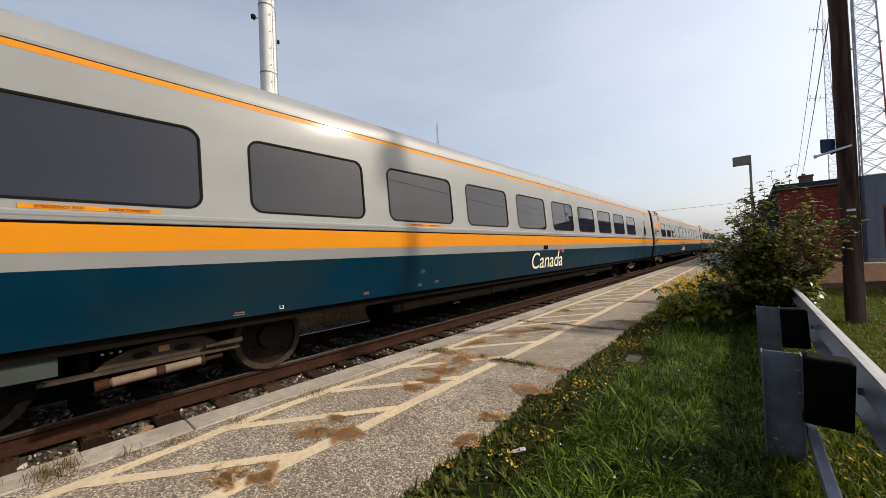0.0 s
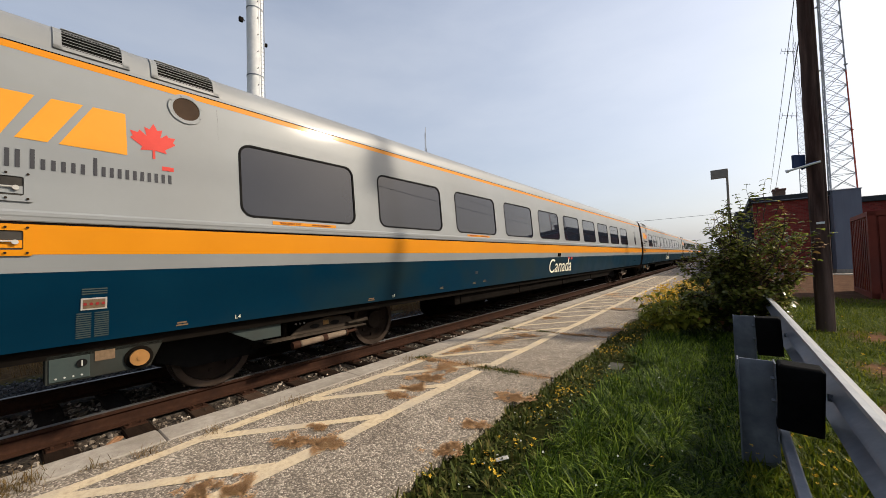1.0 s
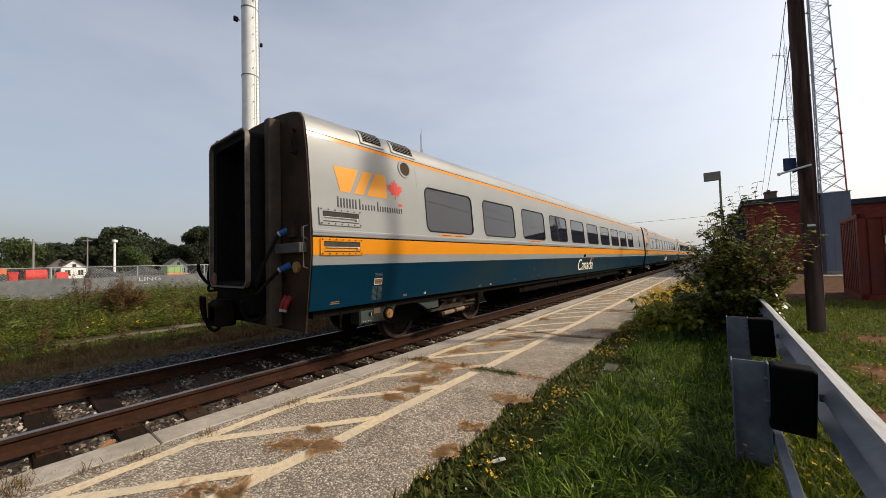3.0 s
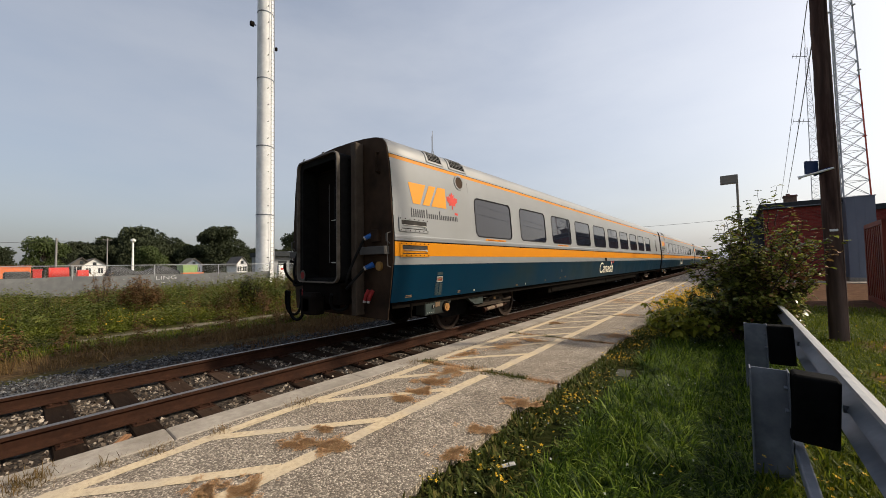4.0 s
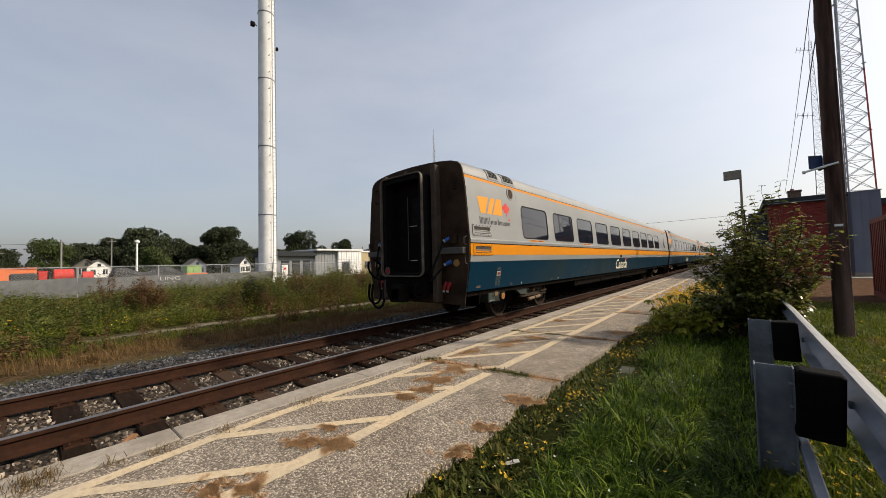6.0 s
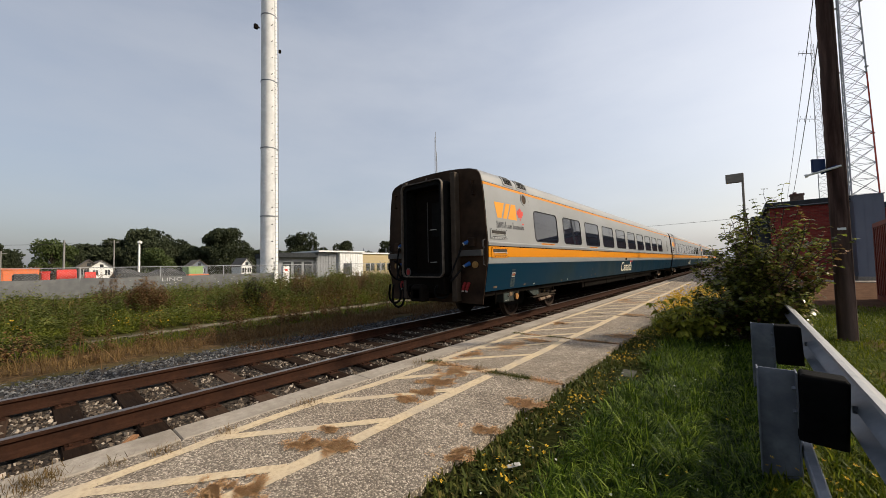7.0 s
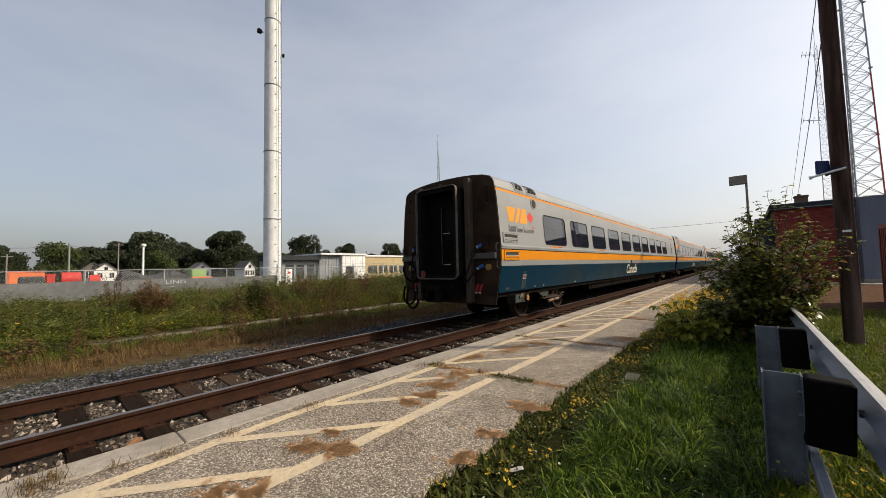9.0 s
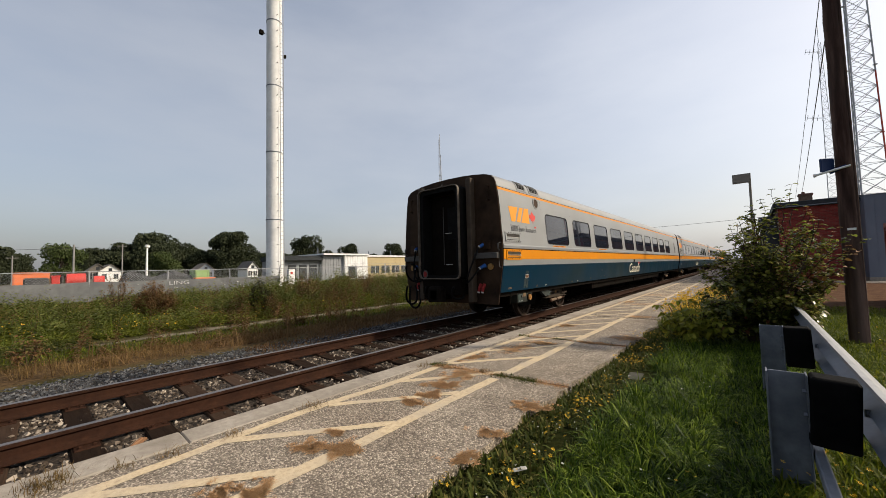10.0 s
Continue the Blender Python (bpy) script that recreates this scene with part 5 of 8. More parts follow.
M_WHITE = shade("white_paint", [(0.62, 0.62, 0.61), (0.78, 0.78, 0.77)], rough=0.5, scale=4, big=(1.0, (0.5, 0.5, 0.49), 0.5))
M_BRICK = shade("red_brick", [(0.13, 0.020, 0.017), (0.19, 0.032, 0.026), (0.23, 0.046, 0.036)], rough=0.85, scale=9, per="piece", bump=0.3)
M_MORTAR = shade("mortar", [(0.10, 0.05, 0.042), (0.14, 0.075, 0.06)], rough=0.95, scale=20, bump=0.3)
M_CHIMNEY = shade("sooty_chimney_brick", [(0.10, 0.062, 0.045), (0.17, 0.115, 0.085)], rough=0.9, scale=8, bump=0.3)
M_FASCIA = shade("dark_roof_edge", [(0.015, 0.018, 0.02), (0.035, 0.04, 0.045)], rough=0.7, scale=3)
M_SIDING = shade("blue_grey_siding", [(0.13, 0.15, 0.19), (0.17, 0.19, 0.235)], rough=0.6, scale=1.5, big=(0.4, (0.10, 0.115, 0.15), 0.5), stretch=(1, 1, 0.3))
M_MAROON = shade("maroon_steel", [(0.12, 0.021, 0.012), (0.17, 0.032, 0.019)], rough=0.6, scale=2.5, big=(0.8, (0.075, 0.025, 0.02), 0.6), bump=0.05)
M_LATTICE = shade("tower_steel", [(0.30, 0.31, 0.33), (0.40, 0.41, 0.43)], rough=0.55, metal=0.3, scale=1.0)
M_LATRED = shade("red_tower_steel", [(0.32, 0.05, 0.03), (0.42, 0.08, 0.05)], rough=0.55, scale=1.0)
M_WIRE = shade("cable_black", [(0.02, 0.02, 0.022), (0.03, 0.03, 0.03)], rough=0.6)


def make_guardrail():
    rail = thing("guardrail", "grey galvanised highway guardrail with black spacer blocks", "guardrail", (0.0, 0.0, -0.02))
    # corrugated beam: a W section along the line, top edge at 0.63
    prof = [(0.0, 0.0), (0.018, 0.02), (0.062, 0.05), (0.075, 0.075), (0.062, 0.10), (0.012, 0.135), (0.0, 0.155), (0.012, 0.175), (0.062, 0.21), (0.075, 0.235), (0.062, 0.26), (0.018, 0.29), (0.0, 0.312)]
    x0, z0 = 0.425, 0.325
    front = [(x0 + a, z0 + b) for a, b in prof]
    back = [(x0 + a + 0.004, z0 + b) for a, b in reversed(prof)]
    g = Geo()
    g.extrude(front + back, -3.0, 7.05)
    part("beam", g, M_BEAM, rail, smooth=True)
    # strip over the upper fold, its steel coloured for the sun on it
    g = Geo()
    g.extrude([(x0 - 0.004, z0 + 0.304), (x0 + 0.002, z0 + 0.318), (x0 + 0.036, z0 + 0.307), (x0 + 0.088, z0 + 0.268), (x0 + 0.084, z0 + 0.259), (x0 + 0.030, z0 + 0.294)], -3.0, 7.05)
    part("beam_lip", g, M_LIP, rail, "upper fold of the beam, its sunlit look put into the colour")
    g = Geo()
    g.extrude([(0.216, 0.165), (0.262, 0.165), (0.262, 0.222), (0.255, 0.228), (0.223, 0.228), (0.216, 0.222)], -3.0, 2.98)
    part("rub_rail", g, M_BEAM, rail, "low steel rub rail behind the posts")
    for y in (-0.98, 0.92, 2.83, 4.73):
        g = Geo()
        g.prism([(0.035, y), (0.043, y), (0.043, y + 0.049), (0.203, y + 0.049), (0.203, y), (0.211, y), (0.211, y + 0.105), (0.203, y + 0.105), (0.203, y + 0.057), (0.043, y + 0.057), (0.043, y + 0.105), (0.035, y + 0.105)], -0.45, 0.645)
        post = part("post", g, M_GALV, rail, "grey steel post", bevel=0.002)
        for zz in (0.42, 0.55):
            g = Geo()
            g.disc((0.196, y + 0.03, zz), (1, 0, 0), 0.012, 0.02, 6)
            part("bolt", g, M_GALV, post)
        g = Geo()
        m = Matrix.Translation((0.305, y + 0.045, 0.46)) @ Matrix.Rotation(radians(3.0 if y < 4 else -2.0), 4, "Y")
        g.chamfer(-0.095, 0.095, -0.075, 0.075, -0.185, 0.185, 0.012, m)
        part("spacer_block", g, M_BLOCK, rail, "black plastic spacer block", bevel=0.006)
        g = Geo()
        g.disc((x0 + 0.006, y + 0.045, z0 + 0.155), (1, 0, 0), 0.02, 0.03, 8)
        part("beam_bolt", g, M_GALV, rail)
    return rail


make_guardrail()


def make_pole():
    pole = thing("utility_pole", "dark weathered wooden utility pole standing in the verge", "utility pole", (1.19, 8.18, -0.02))
    g = Geo()
    n = 40
    pts = [(0.012 * noise.noise((0, 0, k * 0.7)) - 0.004 * k * 0.2, 0, 9.6 * k / n) for k in range(n + 1)]
    g.tube(pts, [0.112 - 0.038 * k / n + 0.004 * noise.noise((3, 0, k * 0.9)) for k in range(n + 1)], 18)
    part("shaft", g, M_POLE, pole, smooth=True)
    g = Geo()
    g.tube([(-0.34, -0.10, 2.60), (-0.30, -0.10, 2.61), (0.04, -0.10, 2.69)], [0.022, 0.017, 0.017], 12)
    arm = part("bracket_arm", g, M_WHITE, pole, "short white bracket arm")
    g = Geo()
    g.disc((-0.345, -0.10, 2.598), (1, 0, 0.2), 0.028, 0.03, 16)
    part("end_cap", g, M_WHITE, arm)
    g = Geo()
    m = Matrix.Translation((-0.20, -0.06, 2.74)) @ Matrix.Rotation(radians(38), 4, "Z")
    g.chamfer(-0.10, 0.10, -0.02, 0.02, -0.10, 0.11, 0.008, m)
    g.tube([(-0.18, -0.06, 2.62), (0.0, -0.08, 2.70)], 0.028, 8)
    part("small_box", g, M_SIGNBLUE, pole, "small dark blue box on the bracket")
    g = Geo()
    g.box(-0.05, 0.04, -0.125, -0.115, 1.70, 1.735)
    part("tag", g, M_WHITE, pole, "small pale tag")
    g = Geo()
    g.tube([(0.085, -0.05, 0.0), (0.08, -0.05, 3.0), (0.06, -0.05, 6.5)], 0.018, 8)
    part("conduit", g, M_POLE, pole)
    # transformer can high on the shaft, hung towards the line
    g = Geo()
    g.tube([(-0.02, -0.30, 7.42), (-0.02, -0.30, 7.46), (-0.02, -0.30, 7.98), (-0.02, -0.30, 8.02)], [0.15, 0.17, 0.17, 0.13], 20)
    g.tube([(-0.02, -0.30, 8.0), (-0.02, -0.30, 8.14)], [0.03, 0.02], 8)
    g.box(-0.05, 0.01, -0.16, 0.0, 7.6, 7.66)
    part("transformer", g, M_GALV, pole, "grey pole transformer")
    return pole


make_pole()


def cable(name, a, b, sag, r, label):
    a, b = Vector(a), Vector(b)
    g = Geo()
    g.tube([a.lerp(b, k / 24) - Vector((0, 0, 4 * sag * (k / 24) * (1 - k / 24))) for k in range(25)], r, 6)
    ob = new(name, g.mesh(name, M_WIRE, True))
    return tagged(ob, label, "cable")


cable("service_cable", (1.06, 8.12, 5.45), (2.10, 27.8, 4.6), 0.06, 0.006, "thin black cable from the pole to the brick building")
cable("service_cable", (1.10, 8.10, 4.86), (2.30, 27.8, 4.5), 0.10, 0.008, "black service cable from the pole to the brick building")
cable("overhead_cable", (1.14, 8.1, 7.4), (4.5, -34.0, 8.2), 0.5, 0.014, "black overhead cable running back along the verge")
cable("overhead_cable", (1.14, 8.1, 6.2), (4.5, -34.0, 7.0), 0.7, 0.018, "black overhead cable running back along the verge")
for px, py, ph in ((-60.0, 78.0, 9.5), (16.0, 95.0, 10.8)):
    far_pole = thing("utility_pole", "distant wooden pole carrying a cable over the line", "utility pole", (px, py, -0.5))
    g = Geo()
    g.tube([(0, 0, 0), (0, 0, ph)], [0.16, 0.11], 8)
    part("shaft", g, M_POLE, far_pole)
cable("overhead_cable", (-60.0, 78.0, 8.9), (16.0, 95.0, 10.1), 1.0, 0.03, "far thin overhead cable over the line")


def make_platform_lamp():
    lamp = thing("platform_lamp", "grey post with a flat rectangular lamp head and small sign", "lamp post", (0.20, 24.0, -0.02))
    g = Geo()
    g.tube([(0, 0, 0), (0, 0, 5.72)], [0.065, 0.05], 12)
    part("post", g, M_DARKPANEL, lamp, smooth=True)
    g = Geo()
    g.chamfer(-0.69, 0.05, -0.12, 0.12, 5.26, 5.72, 0.02)
    part("lamp_head", g, M_DARKPANEL, lamp, "flat brown lamp head", bevel=0.01)
    g = Geo()
    g.chamfer(-0.38, -0.07, -0.05, 0.05, 2.26, 2.70, 0.02)
    part("sign_box", g, M_DARKPANEL, lamp, "small dark sign")
    g = Geo()
    g.chamfer(-0.16, 0.16, -0.16, 0.16, 0, 0.06, 0.02)
    part("base_plate", g, M_GALV, lamp)
    return lamp


make_platform_lamp()


def brick_wall(parent, x0, x1, y, z0, z1, depth=0.3):
    """A wall facing the line of sight, its bricks standing a little proud of the mortar."""
    g = Geo()
    g.box(x0, x1, y, y + depth, z0, z1)
    wall = part("wall", g, M_MORTAR, parent, "red brick wall")
    V, F = [], []
    rng = random.Random(3)
    bw, bh, j = 0.20, 0.065, 0.01
    rows = int((z1 - z0) / (bh + j))
    for r in range(rows):
        z = z0 + r * (bh + j)
        x = x0 - (0.105 if r % 2 else 0)
        while x < x1:
            a, b = max(x, x0), min(x + bw, x1)
            if b - a > 0.03:
                o, p = len(V), rng.uniform(0.004, 0.009)
                V += [(a, y, z), (b, y, z), (b, y, z + bh), (a, y, z + bh), (a + 0.003, y - p, z + 0.003), (b - 0.003, y - p, z + 0.003), (b - 0.003, y - p, z + bh - 0.003), (a + 0.003, y - p, z + bh - 0.003)]
                F += [(o + 4, o + 5, o + 6, o + 7), (o, o + 1, o + 5, o + 4), (o + 1, o + 2, o + 6, o + 5), (o + 2, o + 3, o + 7, o + 6), (o + 3, o, o + 4, o + 7)]
            x += bw + j
    ob = raw("brick", V, F, M_BRICK)
    ob.parent = wall
    tagged(ob, kind="stuff")
    return wall


def make_brick_building():
    b = thing("brick_building", "low red brick building with a dark flat roof edge", "building", (0, 28.0, 0))
    brick_wall(b, 1.35, 4.42, 0, -0.1, 4.12)
    g = Geo()
    g.box(1.35, 1.65, 0.3, 43.7, -0.1, 4.12)
    part("wall", g, M_MORTAR, b)
    g = Geo()
    g.box(4.12, 4.42, 0.3, 43.7, -0.1, 4.12)
    g.box(1.35, 4.42, 43.7, 44.0, -0.1, 4.12)
    part("wall", g, M_MORTAR, b)
    # wing set back behind the grey stair shed
    brick_wall(b, 4.5, 15.0, 5.0, -0.1, 4.12)
    g = Geo()
    g.chamfer(4.56, 15.2, 4.8, 12.2, 4.12, 4.44, 0.03)
    part("roof", g, M_FASCIA, b, "dark flat roof")
    g = Geo()
    g.chamfer(1.15, 4.55, -0.20, 44.2, 4.12, 4.44, 0.03)
    part("roof", g, M_FASCIA, b, "dark flat roof")
    g = Geo()
    g.box(1.14, 4.56, -0.215, -0.202, 4.14, 4.19)
    part("gutter", g, M_GALV, b, "pale gutter line")
    g = Geo()
    g.chamfer(2.42, 2.98, 2.0, 2.55, 4.44, 5.05, 0.02)
    ch = part("chimney", g, M_CHIMNEY, b, "short brick chimney")
    g = Geo()
    g.chamfer(2.38, 3.02, 1.96, 2.59, 5.0, 5.10, 0.02)
    g.tube([(2.62, 2.3, 5.1), (2.62, 2.3, 5.22)], 0.09, 10)
    part("cap", g, M_MORTAR, ch)
    # a dark lean-to porch at the corner
    g = Geo()
    g.box(0.62, 1.34, 0.3, 3.0, -0.1, 3.35)
    part("porch", g, M_FASCIA, b, "dark timber porch")
    g = Geo()
    g.chamfer(0.50, 1.34, 0.1, 3.1, 3.35, 3.72, 0.03)
    part("porch_roof", g, M_FASCIA, b)
    return b


make_brick_building()


def make_grey_building():
    b = thing("grey_shed", "narrow blue-grey metal-clad annex against the brick building", "building", (0, 27.2, 0))
    g = Geo()
    g.box(4.46, 5.45, 0, 4.6, 0.22, 4.32)
    wall = part("wall", g, M_SIDING, b)
    x = 4.48
    while x < 5.4:
        g = Geo()
        g.box(x + 0.02, x + 0.06, -0.012, -0.0005, 0.24, 4.30)
        part("cladding_rib", g, M_SIDING, wall)
        x += 0.3
    g = Geo()
    g.box(4.43, 5.5, -0.06, 4.6, -0.1, 0.22)
    part("footing", g, M_CONCRETE, b, "pale concrete footing")
    g = Geo()
    g.chamfer(4.43, 5.49, -0.03, 4.6, 4.32, 4.36, 0.01)
    part("roof", g, M_SIDING, b)
    return b


make_grey_building()


def make_container():
    c = thing("steel_container", "maroon corrugated steel container on the dirt yard", "container", (0.145, 13.77, 0.0), -3.6)
    g = Geo()
    g.box(2.70, 7.2, 0.03, 2.4, 0.12, 2.14)
    body = part("body", g, M_MAROON, c)
    x = 2.84
    while x < 7.0:
        g = Geo()
        g.box(x, x + 0.12, 0.0, 0.0295, 0.16, 2.06)
        part("corrugation", g, M_MAROON, body)
        x += 0.24
    y = 0.16
    while y < 2.2:
        g = Geo()
        g.box(2.672, 2.6995, y, y + 0.12, 0.16, 2.06)
        part("corrugation", g, M_MAROON, body)
        y += 0.24
    for x0, x1, y0, y1, z0, z1 in ((2.66, 2.80, -0.01, 0.1, 0.0, 2.2), (2.66, 7.24, -0.01, 0.08, 2.08, 2.2), (2.66, 7.24, -0.01, 0.08, 0.0, 0.14), (2.66, 2.76, 0.1, 2.42, 2.08, 2.2), (2.66, 2.76, 0.1, 2.42, 0.0, 0.14), (7.12, 7.24, -0.01, 0.1, 0.14, 2.08), (2.66, 2.78, 2.3, 2.42, 0.14, 2.08)):
        g = Geo()
        g.box(x0, x1, y0, y1, z0, z1)
        part("frame_bar", g, M_MAROON, c)
    # large cream lettering on the front, too worn to read
    for x, z0, z1 in ((3.10, 0.55, 0.78), (3.10, 0.86, 1.08), (3.10, 1.16, 1.34), (3.10, 1.42, 1.63)):
        g = Geo()
        g.box(x, x + 0.95, -0.006, -0.0005, z0, z1)
        part("lettering_bar", g, M_CREAM, c, "cream bar of lettering")
    return c


make_container()


def make_sidewalk():
    s = thing("sidewalk", "narrow pale concrete walk before the buildings", "pavement", (0, 0, 0), kind="structure")
    x = 0.0
    while x < 12:
        g = Geo()
        g.chamfer(x + 0.01, x + 1.49, 25.6, 27.0, -0.06, 0.04, 0.015)
        part("paving_slab", g, M_CONCRETE, s)
        x += 1.5
    return s


make_sidewalk()


def lattice(th, base, top, w0, w1, h, panel, r_leg, r_brace, legs=3, red=None):
    """A tapering lattice shaft of three legs with bracing, as leg and brace parts."""
    def corner(k, z):
        f = z / h
        w = (w0 + (w1 - w0) * f) * 0.577
        a = radians(90 + 120 * k + 25)
        return Vector((base[0] + (top[0] - base[0]) * f + w * math.cos(a), base[1] + w * math.sin(a), z))

    for k in range(legs):
        for za, zb in ((0, h * 0.42), (h * 0.42, h)):
            g = Geo()
            g.tube([corner(k, za), corner(k, zb)], [r_leg, r_leg * 0.9], 8)
            part("leg", g, red if (red and k == 2 and za == 0) else M_LATTICE, th)
    n = int(h / panel)
    rest = Geo()
    for i in range(n):
        za, zb = h * i / n, h * (i + 1) / n
        for k in range(legs):
            j = (k + 1) % legs
            for p, q in ((corner(k, za), corner(j, za)), (corner(k, za), corner(j, zb)), (corner(j, za), corner(k, zb))) if red else ((corner(k, za), corner(j, za)), (corner(k, za), corner(j, zb)) if i % 2 else (corner(j, za), corner(k, zb))):
                if red:
                    g = Geo()
                    g.tube([p, q], r_brace, 5, False)
                    part("brace", g, M_LATTICE, th)
                else:
                    rest.tube([p, q], r_brace, 5, False)
    if not red:
        tagged(part("bracing", rest, M_LATTICE, th), kind="stuff")


def make_towers():
    t = thing("lattice_tower", "tall grey three-legged steel lattice tower with a red leg", "tower", (7.72, 44.5, 0.0))
    lattice(t, (0, 0), (-0.25, 0), 1.95, 0.95, 39.0, 1.25, 0.055, 0.022, red=M_LATRED)
    for k, z in enumerate((5.6, 11.2, 16.8, 22.4, 28)):
        for s in (-1, 1):
            g = Geo()
            g.disc((s * (0.98 - 0.5 * z / 39), -0.2, z), (0, 0, 1), 0.13, 0.06, 12)
            part("flange", g, M_LATRED if k < 2 else M_LATTICE, t)
    m = thing("radio_mast", "slender grey lattice radio mast with small antennas", "mast", (8.75, 69.4, 0.0))
    lattice(m, (0, 0), (-0.15, 0), 1.55, 0.30, 30.5, 0.9, 0.03, 0.016)
    g = Geo()
    g.tube([(-0.15, 0, 30.5), (-0.17, 0, 33.0)], 0.03, 6)
    part("whip", g, M_LATTICE, m)
    for z, ln in ((29.2, 1.5), (20.0, 1.8)):
        g = Geo()
        g.tube([(-0.1, 0, z), (-ln, -0.5, z + 0.35)], 0.035, 6)
        for k in range(4):
            p = Vector((-0.3 - (ln - 0.3) * k / 3, -0.12 - 0.12 * k, z + 0.1 + 0.08 * k))
            g.tube([p - Vector((0.1, 0.2, 0.45)), p + Vector((0.1, 0.2, 0.45))], 0.025, 5)
        part("antenna", g, M_WIRE, m, "small dark aerial")
    f = thing("radio_mast", "thin distant grey radio mast beyond the tracks", "mast", (-65.8, 75.4, -0.5))
    lattice(f, (0, 0), (0, 0), 0.8, 0.6, 34.0, 1.2, 0.06, 0.035)
    g = Geo()
    g.tube([(0, 0, 34), (0, 0, 40)], [0.1, 0.07], 6)
    g.tube([(-0.3, 0, 33.5), (-0.3, 0, 38.5)], 0.09, 6)
    part("whip", g, M_LATTICE, f)


make_towers()

# ---- across the tracks: steel monopole, yard fence, sheds, houses ----
M_FABRIC = shade("grey_fence_screen", [(0.105, 0.108, 0.11), (0.16, 0.163, 0.163)], rough=0.9, scale=3, big=(0.6, (0.09, 0.095, 0.10), 0.6))
M_FENCEMARK = shade("faded_screen_lettering", [(0.34, 0.345, 0.35), (0.40, 0.405, 0.41)], rough=0.9, scale=3)
M_CHAIN = shade("fence_steel", [(0.22, 0.23, 0.24), (0.32, 0.33, 0.34)], rough=0.6, metal=0.3, scale=6)
M_TAN = shade("tan_block_wall", [(0.36, 0.29, 0.16), (0.43, 0.35, 0.20)], rough=0.85, scale=2, big=(0.5, (0.36, 0.29, 0.18), 0.5))
M_SHEDGREY = shade("pale_grey_cladding", [(0.19, 0.20, 0.21), (0.25, 0.26, 0.27)], rough=0.65, scale=1.2)
M_SHINGLE = shade("brown_grey_shingle", [(0.10, 0.09, 0.08), (0.16, 0.145, 0.13)], rough=0.95, scale=6, bump=0.3)
M_REDSTEEL = shade("red_steel", [(0.42, 0.03, 0.025), (0.52, 0.05, 0.035)], rough=0.5, scale=1.5, big=(0.7, (0.34, 0.035, 0.03), 0.5))
M_ORSTEEL = shade("orange_steel", [(0.60, 0.15, 0.05), (0.70, 0.20, 0.075)], rough=0.55, scale=1.5, big=(0.7, (0.5, 0.14, 0.06), 0.5))
M_TARP = shade("dark_tarpaulin", [(0.03, 0.032, 0.034), (0.06, 0.06, 0.062)], rough=0.8, scale=2, bump=0.3)
M_GREENSTEEL = shade("pale_green_steel", [(0.20, 0.33, 0.12), (0.26, 0.4, 0.16)], rough=0.6, scale=2)
M_GREYPOLE = shade("weathered_grey_pole", [(0.16, 0.155, 0.15), (0.22, 0.215, 0.21)], rough=0.9, scale=5, stretch=(1, 1, 0.1))
FAR_Z = -0.5


def make_monopole():
    t = thing("steel_monopole", "tall white steel monopole with a caged ladder", "tower", (-36.75, 15.92, FAR_Z))
    cuts = [0, 7.0, 14.0, 21.0, 28.0, 35.0, 42.0]
    for a, b in zip(cuts, cuts[1:]):
        ra, rb = 0.82 - 0.075 * a / 30, 0.82 - 0.075 * b / 30
        g = Geo()
        g.tube([(0, 0, a), (0, 0, b)], [ra, rb], 32)
        sec = part("section", g, M_WHITE, t, "white steel section", smooth=True)
        g = Geo()
        g.ring((0, 0, b), (0, 0, 1), rb - 0.02, rb + 0.035, 0.09, 32)
        part("flange", g, M_GALV, sec, "grey seam flange")
    # ladder towards the line, with rungs, stand-off pegs on both sides
    way = Vector((math.cos(-0.05), math.sin(-0.05), 0))
    side = Vector((-way.y, way.x, 0))
    off = side * 0.40
    lad = new("ladder", None)
    lad.empty_display_size = 0.2
    lad.parent = t
    for s in (-0.17, 0.17):
        g = Geo()
        g.tube([way * 0.97 + off + side * s + Vector((0, 0, 1.5)), way * 0.84 + off + side * s + Vector((0, 0, 42))], 0.028, 6)
        part("ladder_rail", g, M_CHAIN, lad)
    g = Geo()
    g.tube([-side * 0.17, side * 0.17], 0.02, 5)
    rung_me = g.mesh("rung", M_CHAIN)
    z = 1.6
    while z < 42:
        rung = new("rung", rung_me)
        rung.parent = lad
        rung.matrix_basis = Matrix.Translation(way * (0.97 - 0.13 * z / 42) + off + Vector((0, 0, z)))
        z += 0.42
    z = 2.4
    while z < 42:
        r = 0.85 - 0.09 * z / 30
        for s, dz in ((-0.05, 0.3),):
            g = Geo()
            p = way * r * 0.96 + side * s + Vector((0, 0, z + dz))
            g.tube([p, p + way * 0.22], 0.028, 6)
            g.disc(p + way * 0.22, way, 0.045, 0.04, 8)
            part("step_peg", g, M_UNDER, t)
        z += 1.72
    g = Geo()
    p = Vector((-0.3, -0.82, 26.6))
    g.tube([p, p + Vector((0.2, -0.45, 0.1)), p + Vector((0.3, -0.6, -0.3))], 0.05, 6)
    g.box(0.0, 0.3, -1.55, -1.2, 26.1, 26.5)
    part("antenna_bracket", g, M_UNDER, t, "small dark bracket")
    g = Geo()
    g.box(0.55, 0.8, 0.72, 0.9, 24.3, 24.6)
    part("antenna_bracket", g, M_UNDER, t, "small dark bracket")
    g = Geo()
    g.disc((0, 0, 0.12), (0, 0, 1), 1.15, 0.24, 32)
    part("footing", g, M_CONCRETE, t)
    return t


make_monopole()


